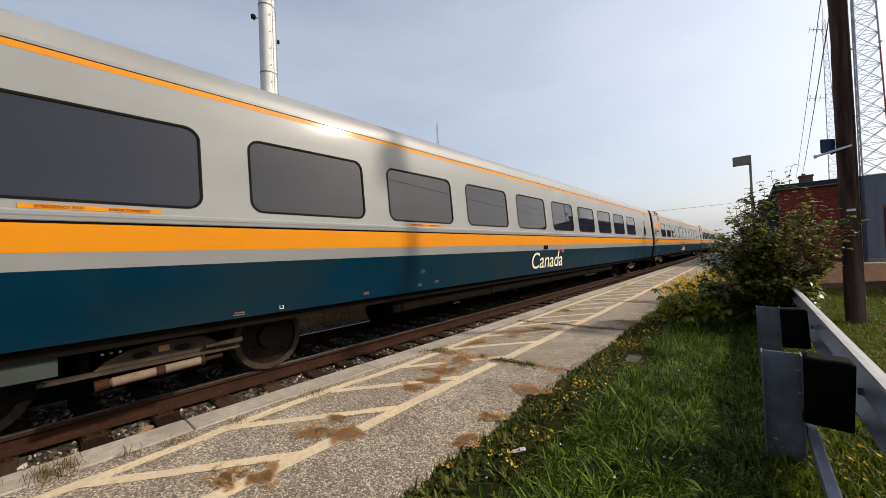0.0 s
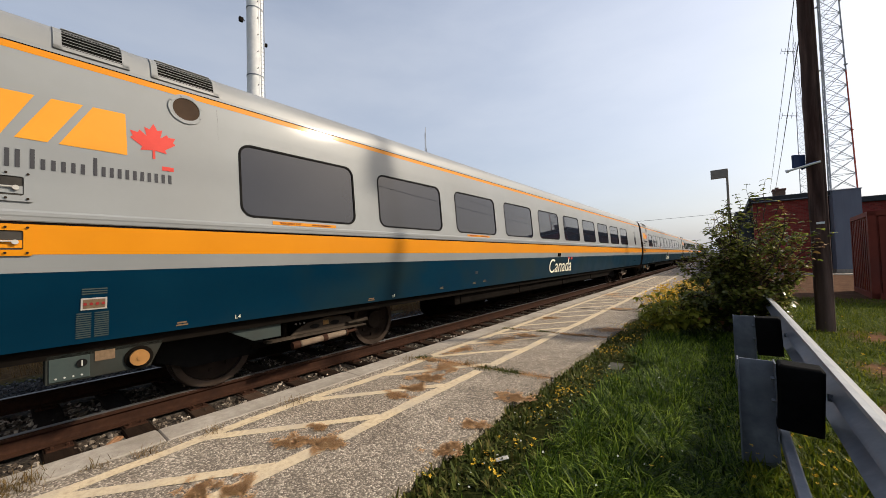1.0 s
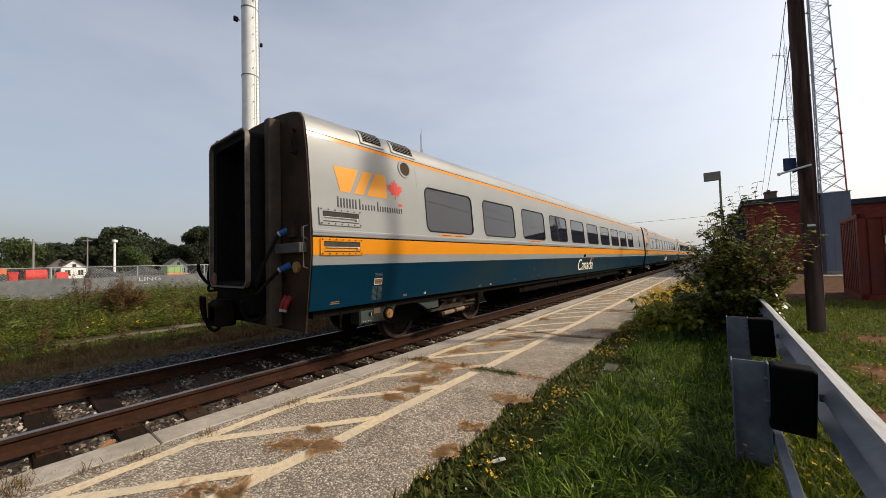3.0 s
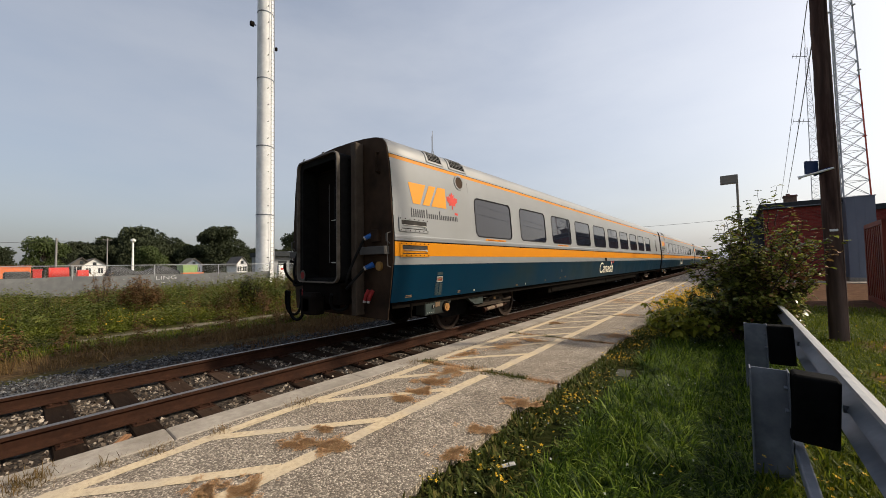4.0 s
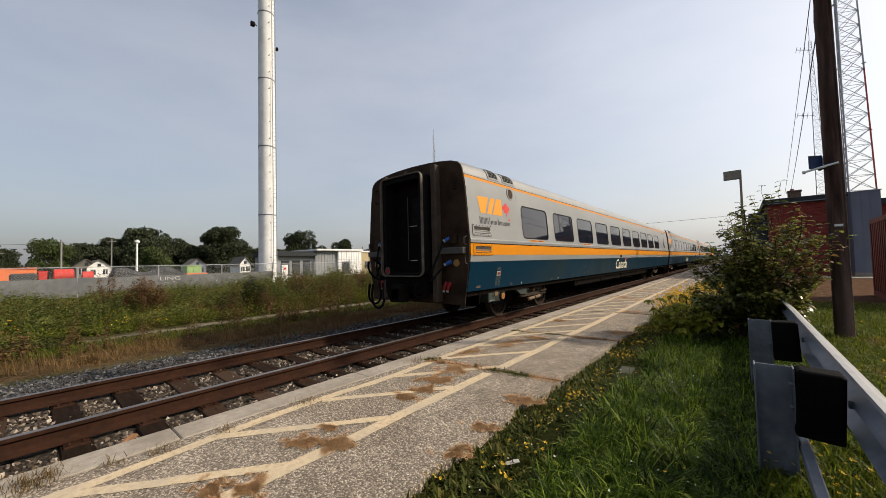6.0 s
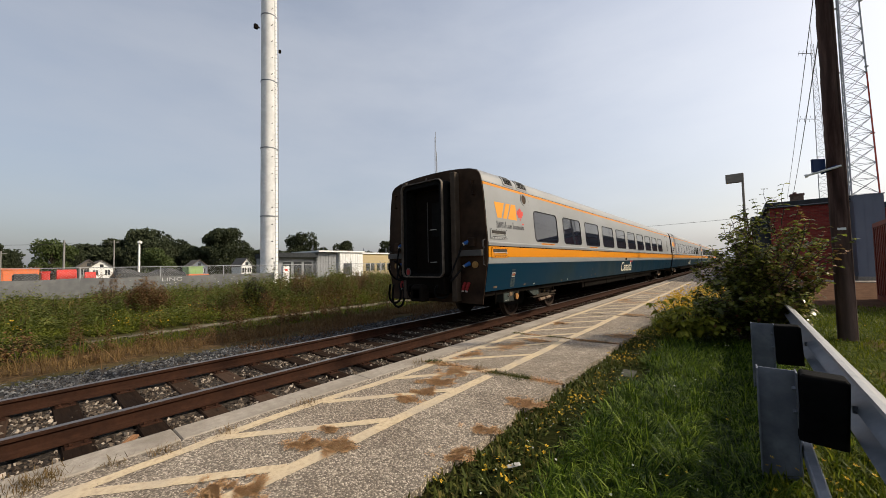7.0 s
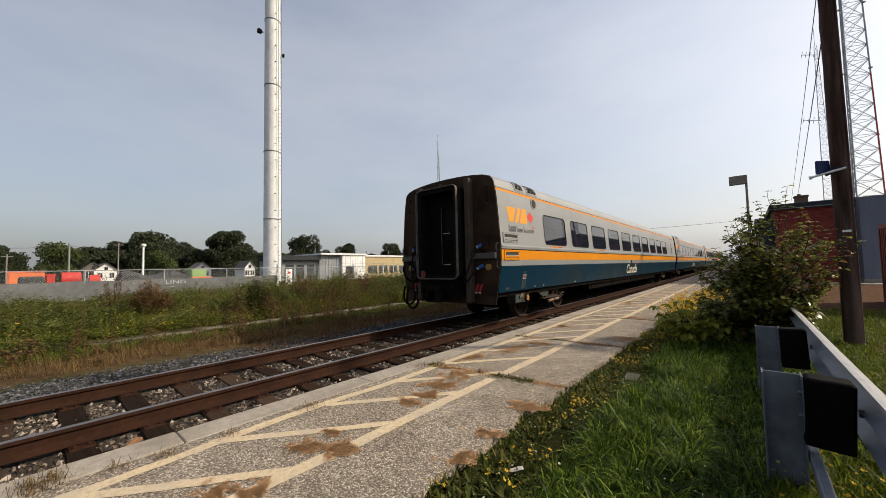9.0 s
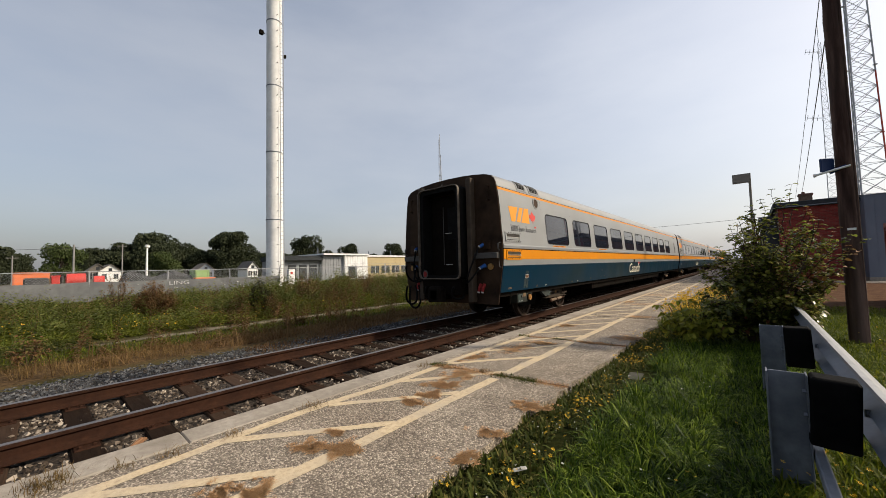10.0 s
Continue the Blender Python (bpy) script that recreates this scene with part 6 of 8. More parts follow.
def make_fence():
    f = thing("chain_fence", "chain-link yard fence with grey privacy screen and barbed arms", "fence", (-34.0, 0, FAR_Z))
    top = 2.05
    ys = [15.2 - 4.3 * k for k in range(11, -1, -1)] + [15.2 + 4.3 * k for k in range(1, 8)]
    g = Geo()
    g.tube([(0, 0, 0), (0, 0, top)], 0.04, 8)
    post_me = g.mesh("post", M_CHAIN)
    g = Geo()
    g.tube([(0, 0, top), (0.18, 0, top + 0.32)], 0.025, 6)
    g.tube([(0, 0, top), (-0.18, 0, top + 0.32)], 0.025, 6)
    arm_me = g.mesh("barb_arm", M_CHAIN)
    for y in ys:
        p = new("post", post_me)
        p.parent = f
        p.matrix_basis = pose(0, y, 0)
        if y > 15:
            a = new("barb_arm", arm_me)
            a.parent = f
            a.matrix_basis = pose(0, y, 0)
    g = Geo()
    g.tube([(0, -30, top), (0, 45, top)], 0.03, 6)
    part("top_rail", g, M_CHAIN, f)
    g = Geo()
    g.tube([(0.17, 15.3, top + 0.31), (0.17, 45, top + 0.31)], 0.008, 4)
    g.tube([(-0.17, 15.3, top + 0.31), (-0.17, 45, top + 0.31)], 0.008, 4)
    part("barbed_wire", g, M_CHAIN, f)
    # mesh: crossing wires
    V, F = [], []
    step, w = 0.16, 0.0045
    y = -30.0
    while y < 45:
        for s in (1, -1):
            o = len(V)
            a, b = (y, 0.05), (y + s * (top - 0.05), top)
            V += [(0.0, a[0] - w, a[1]), (0.0, a[0] + w, a[1]), (0.0, b[0] + w, b[1]), (0.0, b[0] - w, b[1])]
            V += [(0.008, p[1], p[2]) for p in V[o:o + 4]]
            F += [(o, o + 1, o + 2, o + 3), (o + 4, o + 7, o + 6, o + 5), (o, o + 4, o + 5, o + 1), (o + 3, o + 2, o + 6, o + 7)]
        y += step
    ob = raw("mesh_wire", V, F, M_CHAIN)
    ob.parent = f
    tagged(ob, kind="stuff")
    # the screen on the lower part, sagging between posts
    for i in range(len(ys) - 1):
        if ys[i + 1] > 15.5:
            break
        g = Geo()
        n = 8
        vs, fs = [], []
        for k in range(n + 1):
            y = ys[i] + 4.3 * k / n
            sag = 0.06 * math.sin(math.pi * k / n) + 0.02 * noise.noise((0, y, i))
            bel = 0.05 * math.sin(math.pi * k / n)
            vs += [Vector((0.03 + bel, y, 0.03)), Vector((0.05 + bel * 1.5, y, 0.7)), Vector((0.03 + bel, y, 1.36 - sag))]
            vs += [v - Vector((0.004, 0, 0)) for v in vs[-3:]]
        for k in range(n):
            a = 6 * k
            for q in (0, 1):
                fs += [(a + q, a + 6 + q, a + 7 + q, a + 1 + q), (a + 3 + q, a + 4 + q, a + 10 + q, a + 9 + q)]
        g.add(vs, fs)
        part("screen", g, M_FABRIC, f, "grey privacy screen panel", smooth=True)
    ob = letters("LING", 0.40, M_FENCEMARK, f, "screen_lettering", "pale lettering on the screen", (0.17, 7.3, 1.05), 90, 1.5)
    return f


make_fence()


def make_gate_cabinet():
    c = thing("yard_cabinet", "white electrical cabinet by the fence corner", "cabinet", (-33.2, 15.9, FAR_Z))
    g = Geo()
    g.chamfer(-0.2, 0.2, -0.3, 0.3, 0, 1.9, 0.02)
    part("body", g, M_WHITE, c)
    g = Geo()
    g.box(0.201, 0.215, -0.12, 0.12, 1.45, 1.65)
    part("plate", g, M_REDSTEEL, c, "small red plate")


make_gate_cabinet()


def ribs(parent, x, y0, y1, z0, z1, material, step=0.4):
    y = y0 + 0.1
    while y < y1 - 0.1:
        g = Geo()
        g.box(x + 0.001, x + 0.05, y, y + 0.08, z0, z1)
        part("rib", g, material, parent)
        y += step


def make_yard():
    # containers and covered loads behind the fence
    def bin_box(name, label, y0, y1, z1, x, mat, depth=2.4):
        c = thing(name, label, "container", (x, (y0 + y1) / 2, FAR_Z))
        h = (y1 - y0) / 2
        g = Geo()
        g.chamfer(-depth, 0, -h, h, 0.15, z1, 0.03)
        body = part("body", g, mat, c)
        ribs(body, 0.0, -h, h, 0.3, z1 - 0.15, mat, 0.55)
        g = Geo()
        g.box(-depth - 0.04, 0.06, -h - 0.04, h + 0.04, z1, z1 + 0.12)
        part("rim", g, mat, c)
        for yy in (-h + 0.3, h - 0.3):
            g = Geo()
            g.disc((-0.3, yy, 0.12), (1, 0, 0), 0.12, 0.15, 12)
            part("roller", g, M_UNDER, c)
        return c

    bin_box("skip_container", "orange steel waste container behind the fence", -1.3, 0.62, 2.05, -43.0, M_ORSTEEL)
    c = thing("scrap_load", "dark load of scrap beside the orange container", "scrap load", (-42.6, 0.0, FAR_Z))
    g = Geo()
    g.chamfer(0.1, 0.6, -0.75, 0.6, 0.0, 1.72, 0.1)
    part("body", g, M_TARP, c)
    bin_box("skip_container", "red steel waste container behind the fence", 0.72, 1.2, 1.75, -43.0, M_REDSTEEL)
    bin_box("skip_container", "pale green steel container behind the fence", 11.85, 13.25, 2.05, -48.0, M_GREENSTEEL)
    bin_box("skip_container", "orange steel waste container behind the fence", 11.15, 12.95, 1.15, -45.0, M_ORSTEEL)
    # rounded red tanks
    for y, r, z in ((2.14, 0.60, 1.45), (3.55, 0.36, 1.2)):
        c = thing("red_tank", "rounded red steel tank behind the fence", "tank", (-43.5, y, FAR_Z))
        g = Geo()
        g.tube([(0, -r, z), (0, -r * 0.93, z), (0, r * 0.93, z), (0, r, z)], [0.35, 0.55, 0.55, 0.35], 20)
        part("shell", g, M_REDSTEEL, c, smooth=True)
        g = Geo()
        for yy in (-r * 0.6, r * 0.6):
            g.box(-0.45, 0.45, yy - 0.1, yy + 0.1, 0, z - 0.25)
        part("cradle", g, M_UNDER, c)
    # long covered trailer
    c = thing("covered_trailer", "long flatbed load under dark tarpaulin", "trailer", (-44.0, 7.9, FAR_Z))
    g = Geo()
    n = 20
    vs, fs = [], []
    for k in range(n + 1):
        y = -2.9 + 5.6 * k / n
        h = 1.75 + 0.25 * math.sin(k * 0.55) + 0.1 * noise.noise((0, k * 0.8, 2)) - (0.5 if k in (0, n) else 0)
        ring = [(1.1, 0.7), (1.1, h * 0.8), (0.8, h), (-0.8, h), (-1.1, h * 0.8), (-1.1, 0.7)]
        vs += [Vector((a, y, b)) for a, b in ring]
    for k in range(n):
        fs += [(6 * k + i, 6 * k + (i + 1) % 6, 6 * k + 6 + (i + 1) % 6, 6 * k + 6 + i) for i in range(6)]
    fs += [tuple(range(6)), tuple(range(6 * n, 6 * n + 6))]
    g.add(vs, fs)
    part("tarpaulin", g, M_TARP, c)
    for yy in (-2.2, -1.3, 1.2, 2.1):
        for x in (0.85, -0.85):
            g = Geo()
            g.disc((x, yy, 0.45), (1, 0, 0), 0.45, 0.28, 20)
            part("wheel", g, M_BLACK, c)


make_yard()


def make_sheds():
    b = thing("workshop", "low white and tan workshop with flat roof and dark openings", "building", (-52.0, 0, FAR_Z))
    # dark open bay
    g = Geo()
    g.box(-8, -0.6, 24.0, 30.0, 0, 3.3)
    part("wall", g, M_SHEDGREY, b)
    g = Geo()
    g.box(-8.2, 0.25, 23.8, 30.1, 3.3, 4.0)
    part("canopy", g, M_FASCIA, b, "dark canopy")
    for y0, y1 in ((24.8, 26.0), (26.5, 27.7), (28.2, 29.4)):
        g = Geo()
        g.box(-0.58, -0.5, y0, y1, 0.3, 2.6)
        part("bay_door", g, M_FASCIA, b, "dark doorway")
    g = Geo()
    g.box(-8, 0.0, 30.0, 33.9, 0, 4.05)
    w1 = part("wall", g, M_SHEDGREY, b, "pale grey cladding")
    ribs(w1, 0.0, 30.0, 33.9, 0.1, 3.9, M_SHEDGREY, 0.5)
    g = Geo()
    g.box(-8, 0.5, 33.9, 38.6, 0, 4.15)
    w2 = part("wall", g, M_WHITE, b, "white cladding")
    ribs(w2, 0.5, 33.9, 38.6, 0.1, 4.0, M_WHITE, 0.5)
    g = Geo()
    g.box(0.56, 0.62, 34.6, 36.2, 0.2, 2.3)
    part("window", g, M_FASCIA, b, "dark shop window")
    g = Geo()
    g.box(-8.2, 0.75, 29.9, 38.8, 4.15, 4.4)
    part("roof", g, M_WHITE, b, "white flat roof edge")
    g = Geo()
    g.box(-9, -0.4, 38.6, 62.0, 0, 3.95)
    part("wall", g, M_TAN, b, "tan block wall")
    g = Geo()
    g.box(-9.1, -0.2, 38.6, 62.2, 3.95, 4.2)
    part("roof", g, M_WHITE, b)
    y = 40.0
    while y < 61:
        g = Geo()
        g.box(-0.395, -0.33, y, y + 1.9, 0.9, 2.3)
        wn = part("window", g, M_FASCIA, b, "dark shop window")
        g = Geo()
        g.box(-0.33, -0.30, y + 0.92, y + 0.98, 0.9, 2.3)
        part("mullion", g, M_WHITE, wn)
        y += 2.5
    for y, h in ((31.0, 1.0), (33.0, 0.8), (41.5, 0.7), (47.0, 0.9)):
        g = Geo()
        g.tube([(-3, y, 4.0), (-3, y, 4.4 + h)], 0.09, 8)
        part("roof_pipe", g, M_GALV, b)
    return b


make_sheds()


def make_house(x, y, w, d, eave, ridge, wall, label, turn=0):
    h = thing("house", label, "house", (x, y, FAR_Z), turn)
    g = Geo()
    g.extrude([(-w / 2, 0), (w / 2, 0), (w / 2, eave), (0, ridge), (-w / 2, eave)], -d, 0, axis="x")
    part("wall", g, wall, h)
    for s in (1, -1):
        g = Geo()
        a, b = (s * (w / 2 + 0.35), eave - 0.25), (0, ridge + 0.05)
        g.extrude([a, b, (b[0], b[1] + 0.15), (a[0], a[1] + 0.15)], -d - 0.3, 0.35, axis="x")
        part("roof", g, M_SHINGLE, h)
    for yy in (-w / 4, w / 4):
        g = Geo()
        g.box(0.01, 0.05, yy - 0.4, yy + 0.4, eave * 0.35, eave * 0.8)
        wn = part("window", g, M_FASCIA, h)
        g = Geo()
        g.box(0.05, 0.08, yy - 0.03, yy + 0.03, eave * 0.35, eave * 0.8)
        part("mullion", g, M_WHITE, wn)
    g = Geo()
    g.box(0.01, 0.05, -0.3, 0.3, eave + 0.1, eave + 0.8)
    part("gable_window", g, M_FASCIA, h)
    return h


make_house(-112, 11.0, 4.0, 11, 2.6, 4.2, M_WHITE, "white gabled house with a brown shingle roof")
make_house(-113, 9.0, 3.2, 6, 2.9, 4.35, M_SHINGLE, "brown shingled outbuilding beside the white house")
make_house(-105, 28.2, 3.6, 6, 2.5, 4.05, M_SIDING, "blue-grey house with a shingle roof")
make_house(-86, 32.3, 2.2, 6, 2.4, 4.0, M_WHITE, "small white gabled house beside the monopole")


def make_posts():
    lamp = thing("yard_lamp", "white yard lamp post with a round head", "lamp post", (-60, 9.4, FAR_Z))
    g = Geo()
    g.tube([(0, 0, 0), (0, 0, 5.3)], [0.13, 0.11], 12)
    part("post", g, M_WHITE, lamp, smooth=True)
    g = Geo()
    g.tube([(0, 0, 5.2), (0, 0, 5.35), (0, 0.05, 5.6), (0, 0.05, 5.72)], [0.12, 0.27, 0.27, 0.15], 14)
    part("lamp_head", g, M_WHITE, lamp, smooth=True)
    for x, y, h, r in ((-70, 3.16, 6.1, 0.14), (-95, 11.05, 8.0, 0.13), (-100, -3.1, 5.75, 0.12)):
        p = thing("utility_pole", "weathered grey wooden pole beyond the yard", "utility pole", (x, y, FAR_Z), group="far poles")
        g = Geo()
        g.tube([(0, 0, 0), (0.03, 0, h)], [r, r * 0.75], 10)
        part("shaft", g, M_GREYPOLE, p)
        if x < -90:
            g = Geo()
            g.box(-0.06, 0.06, -0.7, 0.7, h - 0.5, h - 0.38)
            part("crossarm", g, M_GREYPOLE, p)


make_posts()
cable("overhead_cable", (-95, 11.05, 7.0), (-70, 3.16, 5.3), 0.5, 0.02, "far sagging cable between poles")
cable("overhead_cable", (-70, 3.16, 5.1), (-68, -40, 5.2), 0.8, 0.02, "far sagging cable between poles")

# ---- growth ----
M_GRASS = leafy("lush_grass", [(0.007, 0.014, 0.0015), (0.022, 0.046, 0.003), (0.066, 0.110, 0.007), (0.26, 0.33, 0.045)], rough=0.42, thin_light=0.40, spec=0.10)
M_CLOVER = leafy("low_dark_weeds", [(0.022, 0.030, 0.006), (0.045, 0.058, 0.011), (0.085, 0.095, 0.02), (0.14, 0.11, 0.035)], rough=0.65, thin_light=0.25, spec=0.1)
M_EDGEWEED = leafy("yellow_green_weeds", [(0.040, 0.052, 0.007), (0.10, 0.118, 0.014), (0.20, 0.20, 0.032)], rough=0.6, thin_light=0.3, spec=0.1)
M_STRAW = leafy("dry_straw", [(0.27, 0.14, 0.062), (0.47, 0.265, 0.125), (0.62, 0.42, 0.23)], rough=0.8, thin_light=0.15)
M_DRYGRASS = leafy("dry_grass", [(0.06, 0.048, 0.017), (0.13, 0.082, 0.03), (0.21, 0.13, 0.05)], rough=0.8, thin_light=0.2, per="patch")
M_FARGRASS = leafy("verge_grass", [(0.040, 0.058, 0.008), (0.085, 0.110, 0.014), (0.155, 0.165, 0.03)], rough=0.6, thin_light=0.25, per="patch")
M_LAWN = leafy("lawn_blade", [(0.030, 0.046, 0.004), (0.074, 0.095, 0.006), (0.17, 0.18, 0.018)], rough=0.5, thin_light=0.42, spec=0.12)
M_WEED = leafy("tall_green_weeds", [(0.034, 0.046, 0.009), (0.072, 0.092, 0.017), (0.13, 0.145, 0.032), (0.21, 0.175, 0.058)], rough=0.6, thin_light=0.42, per="patch")
M_WEEDLIGHT = leafy("pale_yellow_green_weeds", [(0.060, 0.068, 0.012), (0.125, 0.130, 0.024), (0.21, 0.195, 0.05)], rough=0.6, thin_light=0.45, per="patch")
M_WEEDBROWN = leafy("browned_weeds", [(0.065, 0.038, 0.017), (0.125, 0.070, 0.030), (0.20, 0.125, 0.058)], rough=0.75, thin_light=0.35, per="patch")
M_FLOWER = leafy("yellow_blossom", [(0.45, 0.24, 0.01), (0.62, 0.38, 0.02), (0.70, 0.48, 0.06)], rough=0.6, thin_light=0.2)
M_PALEFLOWER = leafy("pale_blossom", [(0.55, 0.55, 0.45), (0.68, 0.68, 0.6)], rough=0.6, thin_light=0.2)
M_BUSH = leafy("shrub_leaf", [(0.036, 0.049, 0.010), (0.088, 0.106, 0.019), (0.165, 0.178, 0.034), (0.27, 0.255, 0.075)], rough=0.26, thin_light=0.55, spec=0.5)
M_BUSHRED = leafy("reddening_leaf", [(0.16, 0.055, 0.025), (0.19, 0.10, 0.035), (0.17, 0.13, 0.04)], rough=0.45, thin_light=0.3)
M_SAPLING = leafy("sapling_leaf", [(0.10, 0.115, 0.012), (0.21, 0.22, 0.025), (0.36, 0.34, 0.05)], rough=0.4, thin_light=0.5)
M_TWIG = shade("shrub_twig", [(0.03, 0.02, 0.014), (0.06, 0.042, 0.03)], rough=0.85, scale=15)
M_TREELEAF = leafy("tree_foliage", [(0.028, 0.036, 0.018), (0.038, 0.047, 0.024), (0.052, 0.060, 0.030)], rough=0.8, thin_light=0.3)
M_TREELIGHT = leafy("lighter_tree_foliage", [(0.03, 0.045, 0.012), (0.05, 0.07, 0.02), (0.085, 0.10, 0.035)], rough=0.6, thin_light=0.2)
M_OLDBLOCK = shade("mossy_concrete", [(0.045, 0.043, 0.036), (0.085, 0.080, 0.066)], rough=0.95, scale=12, bump=0.4, big=(5, (0.035, 0.04, 0.02), 0.7))
M_BARK = shade("bark", [(0.03, 0.024, 0.018), (0.06, 0.048, 0.036)], rough=0.95, scale=6, bump=0.5)

grng = np.random.default_rng(21)


def blades(name, xy, z, hmin, hmax, wmin, wmax, lean, material, label="", category="grass", toward=None):
    """Many curved blades rooted at the points xy, as one object of kind stuff."""
    n = len(xy)
    xy = np.asarray(xy)
    z = np.broadcast_to(np.asarray(z, float), (n,))
    h = grng.uniform(hmin, hmax, n) * (0.6 + 0.4 * grng.uniform(0, 1, n))
    w = grng.uniform(wmin, wmax, n)
    a = grng.uniform(0, 2 * math.pi, n) if toward is None else toward + grng.normal(0, 0.45, n)
    first = np.abs(grng.normal(0, 0.28, n)) if lean > 0.3 else grng.uniform(0.9, 1.45, n)
    bend = np.abs(grng.normal(0, lean, n)) if toward is None else np.clip(grng.normal(lean, 0.8, n), 0.2, 3.4)
    dx, dy = np.cos(a), np.sin(a)
    sx, sy = -dy, dx
    levels = (0.0, 0.4, 0.75, 1.0)
    verts = np.zeros((n, 7, 3))
    out, up, last = np.zeros(n), np.zeros(n), 0.0
    for k, f in enumerate(levels):
        mid = np.minimum(first + bend * (f + last) / 2 * 1.25, 2.15)
        out = out + h * (f - last) * np.sin(mid)
        up = up + h * (f - last) * np.cos(mid)
        last = f
        cx, cy, cz = xy[:, 0] + dx * out, xy[:, 1] + dy * out, np.maximum(z + up - 0.01, z + 0.002)
        ww = w * (1 - 0.6 * f ** 2) / 2
        if k < 3:
            verts[:, 2 * k] = np.stack([cx - sx * ww, cy - sy * ww, cz], 1)
            verts[:, 2 * k + 1] = np.stack([cx + sx * ww, cy + sy * ww, cz], 1)
        else:
            verts[:, 6] = np.stack([cx, cy, cz], 1)
    me = bpy.data.meshes.new(name)
    base = (np.arange(n) * 7)[:, None]
    quads = np.concatenate([base + np.array([[0, 1, 3, 2]]), base + np.array([[2, 3, 5, 4]])]).tolist()
    tris = (base + np.array([[4, 5, 6]])).tolist()
    me.from_pydata(verts.reshape(-1, 3).tolist(), [], quads + tris)
    me.materials.append(material)
    me.polygons.foreach_set("use_smooth", [True] * len(me.polygons))
    return tagged(new(name, me), label, category, kind="stuff")


def scatter(n, x0, x1, y0, y1, keep=None, power=1.0):
    pts = np.stack([grng.uniform(x0, x1, n), y0 + (y1 - y0) * grng.uniform(0, 1, n) ** power], 1)
    if keep is not None:
        pts = pts[[keep(x, y) for x, y in pts]]
    return pts


def patchy(x, y, s=1.6, cut=0.0):
    return noise.noise((x * s, y * s, 4.0)) + 0.5 * noise.noise((x * s * 3, y * s * 3, 9.0)) > cut


def bare_strip(x, y):
    """The worn strip of soil between the edge weeds and the grass."""
    d = abs(x + 1.15 + 0.05 * noise.noise((0, y * 2, 1)))
    return d < 0.08 and noise.noise((1, y * 1.7, 2)) > 0.02 and y < 5.2


def in_verge(x, y):
    edge = -1.5 + 0.10 * noise.noise((0, y * 1.3, 3)) + 0.06 * noise.noise((2, y * 6, 3))
    return x > edge and not bare_strip(x, y) and not (abs(x + 1.05) < 0.16 and abs(y - 4.63) < 0.28)


def fountain(centres, k, r):
    """Roots of k blades round each centre and the ways in which they fall: outwards, most of a clump to one side."""
    d = grng.normal(0, r, (len(centres), k, 2))
    side = grng.normal(0, r * 1.1, (len(centres), 1, 2))
    way = np.arctan2(d[..., 1] + side[..., 1], d[..., 0] + side[..., 0])
    return (np.asarray(centres)[:, None, :] + d).reshape(-1, 2), way.reshape(-1)


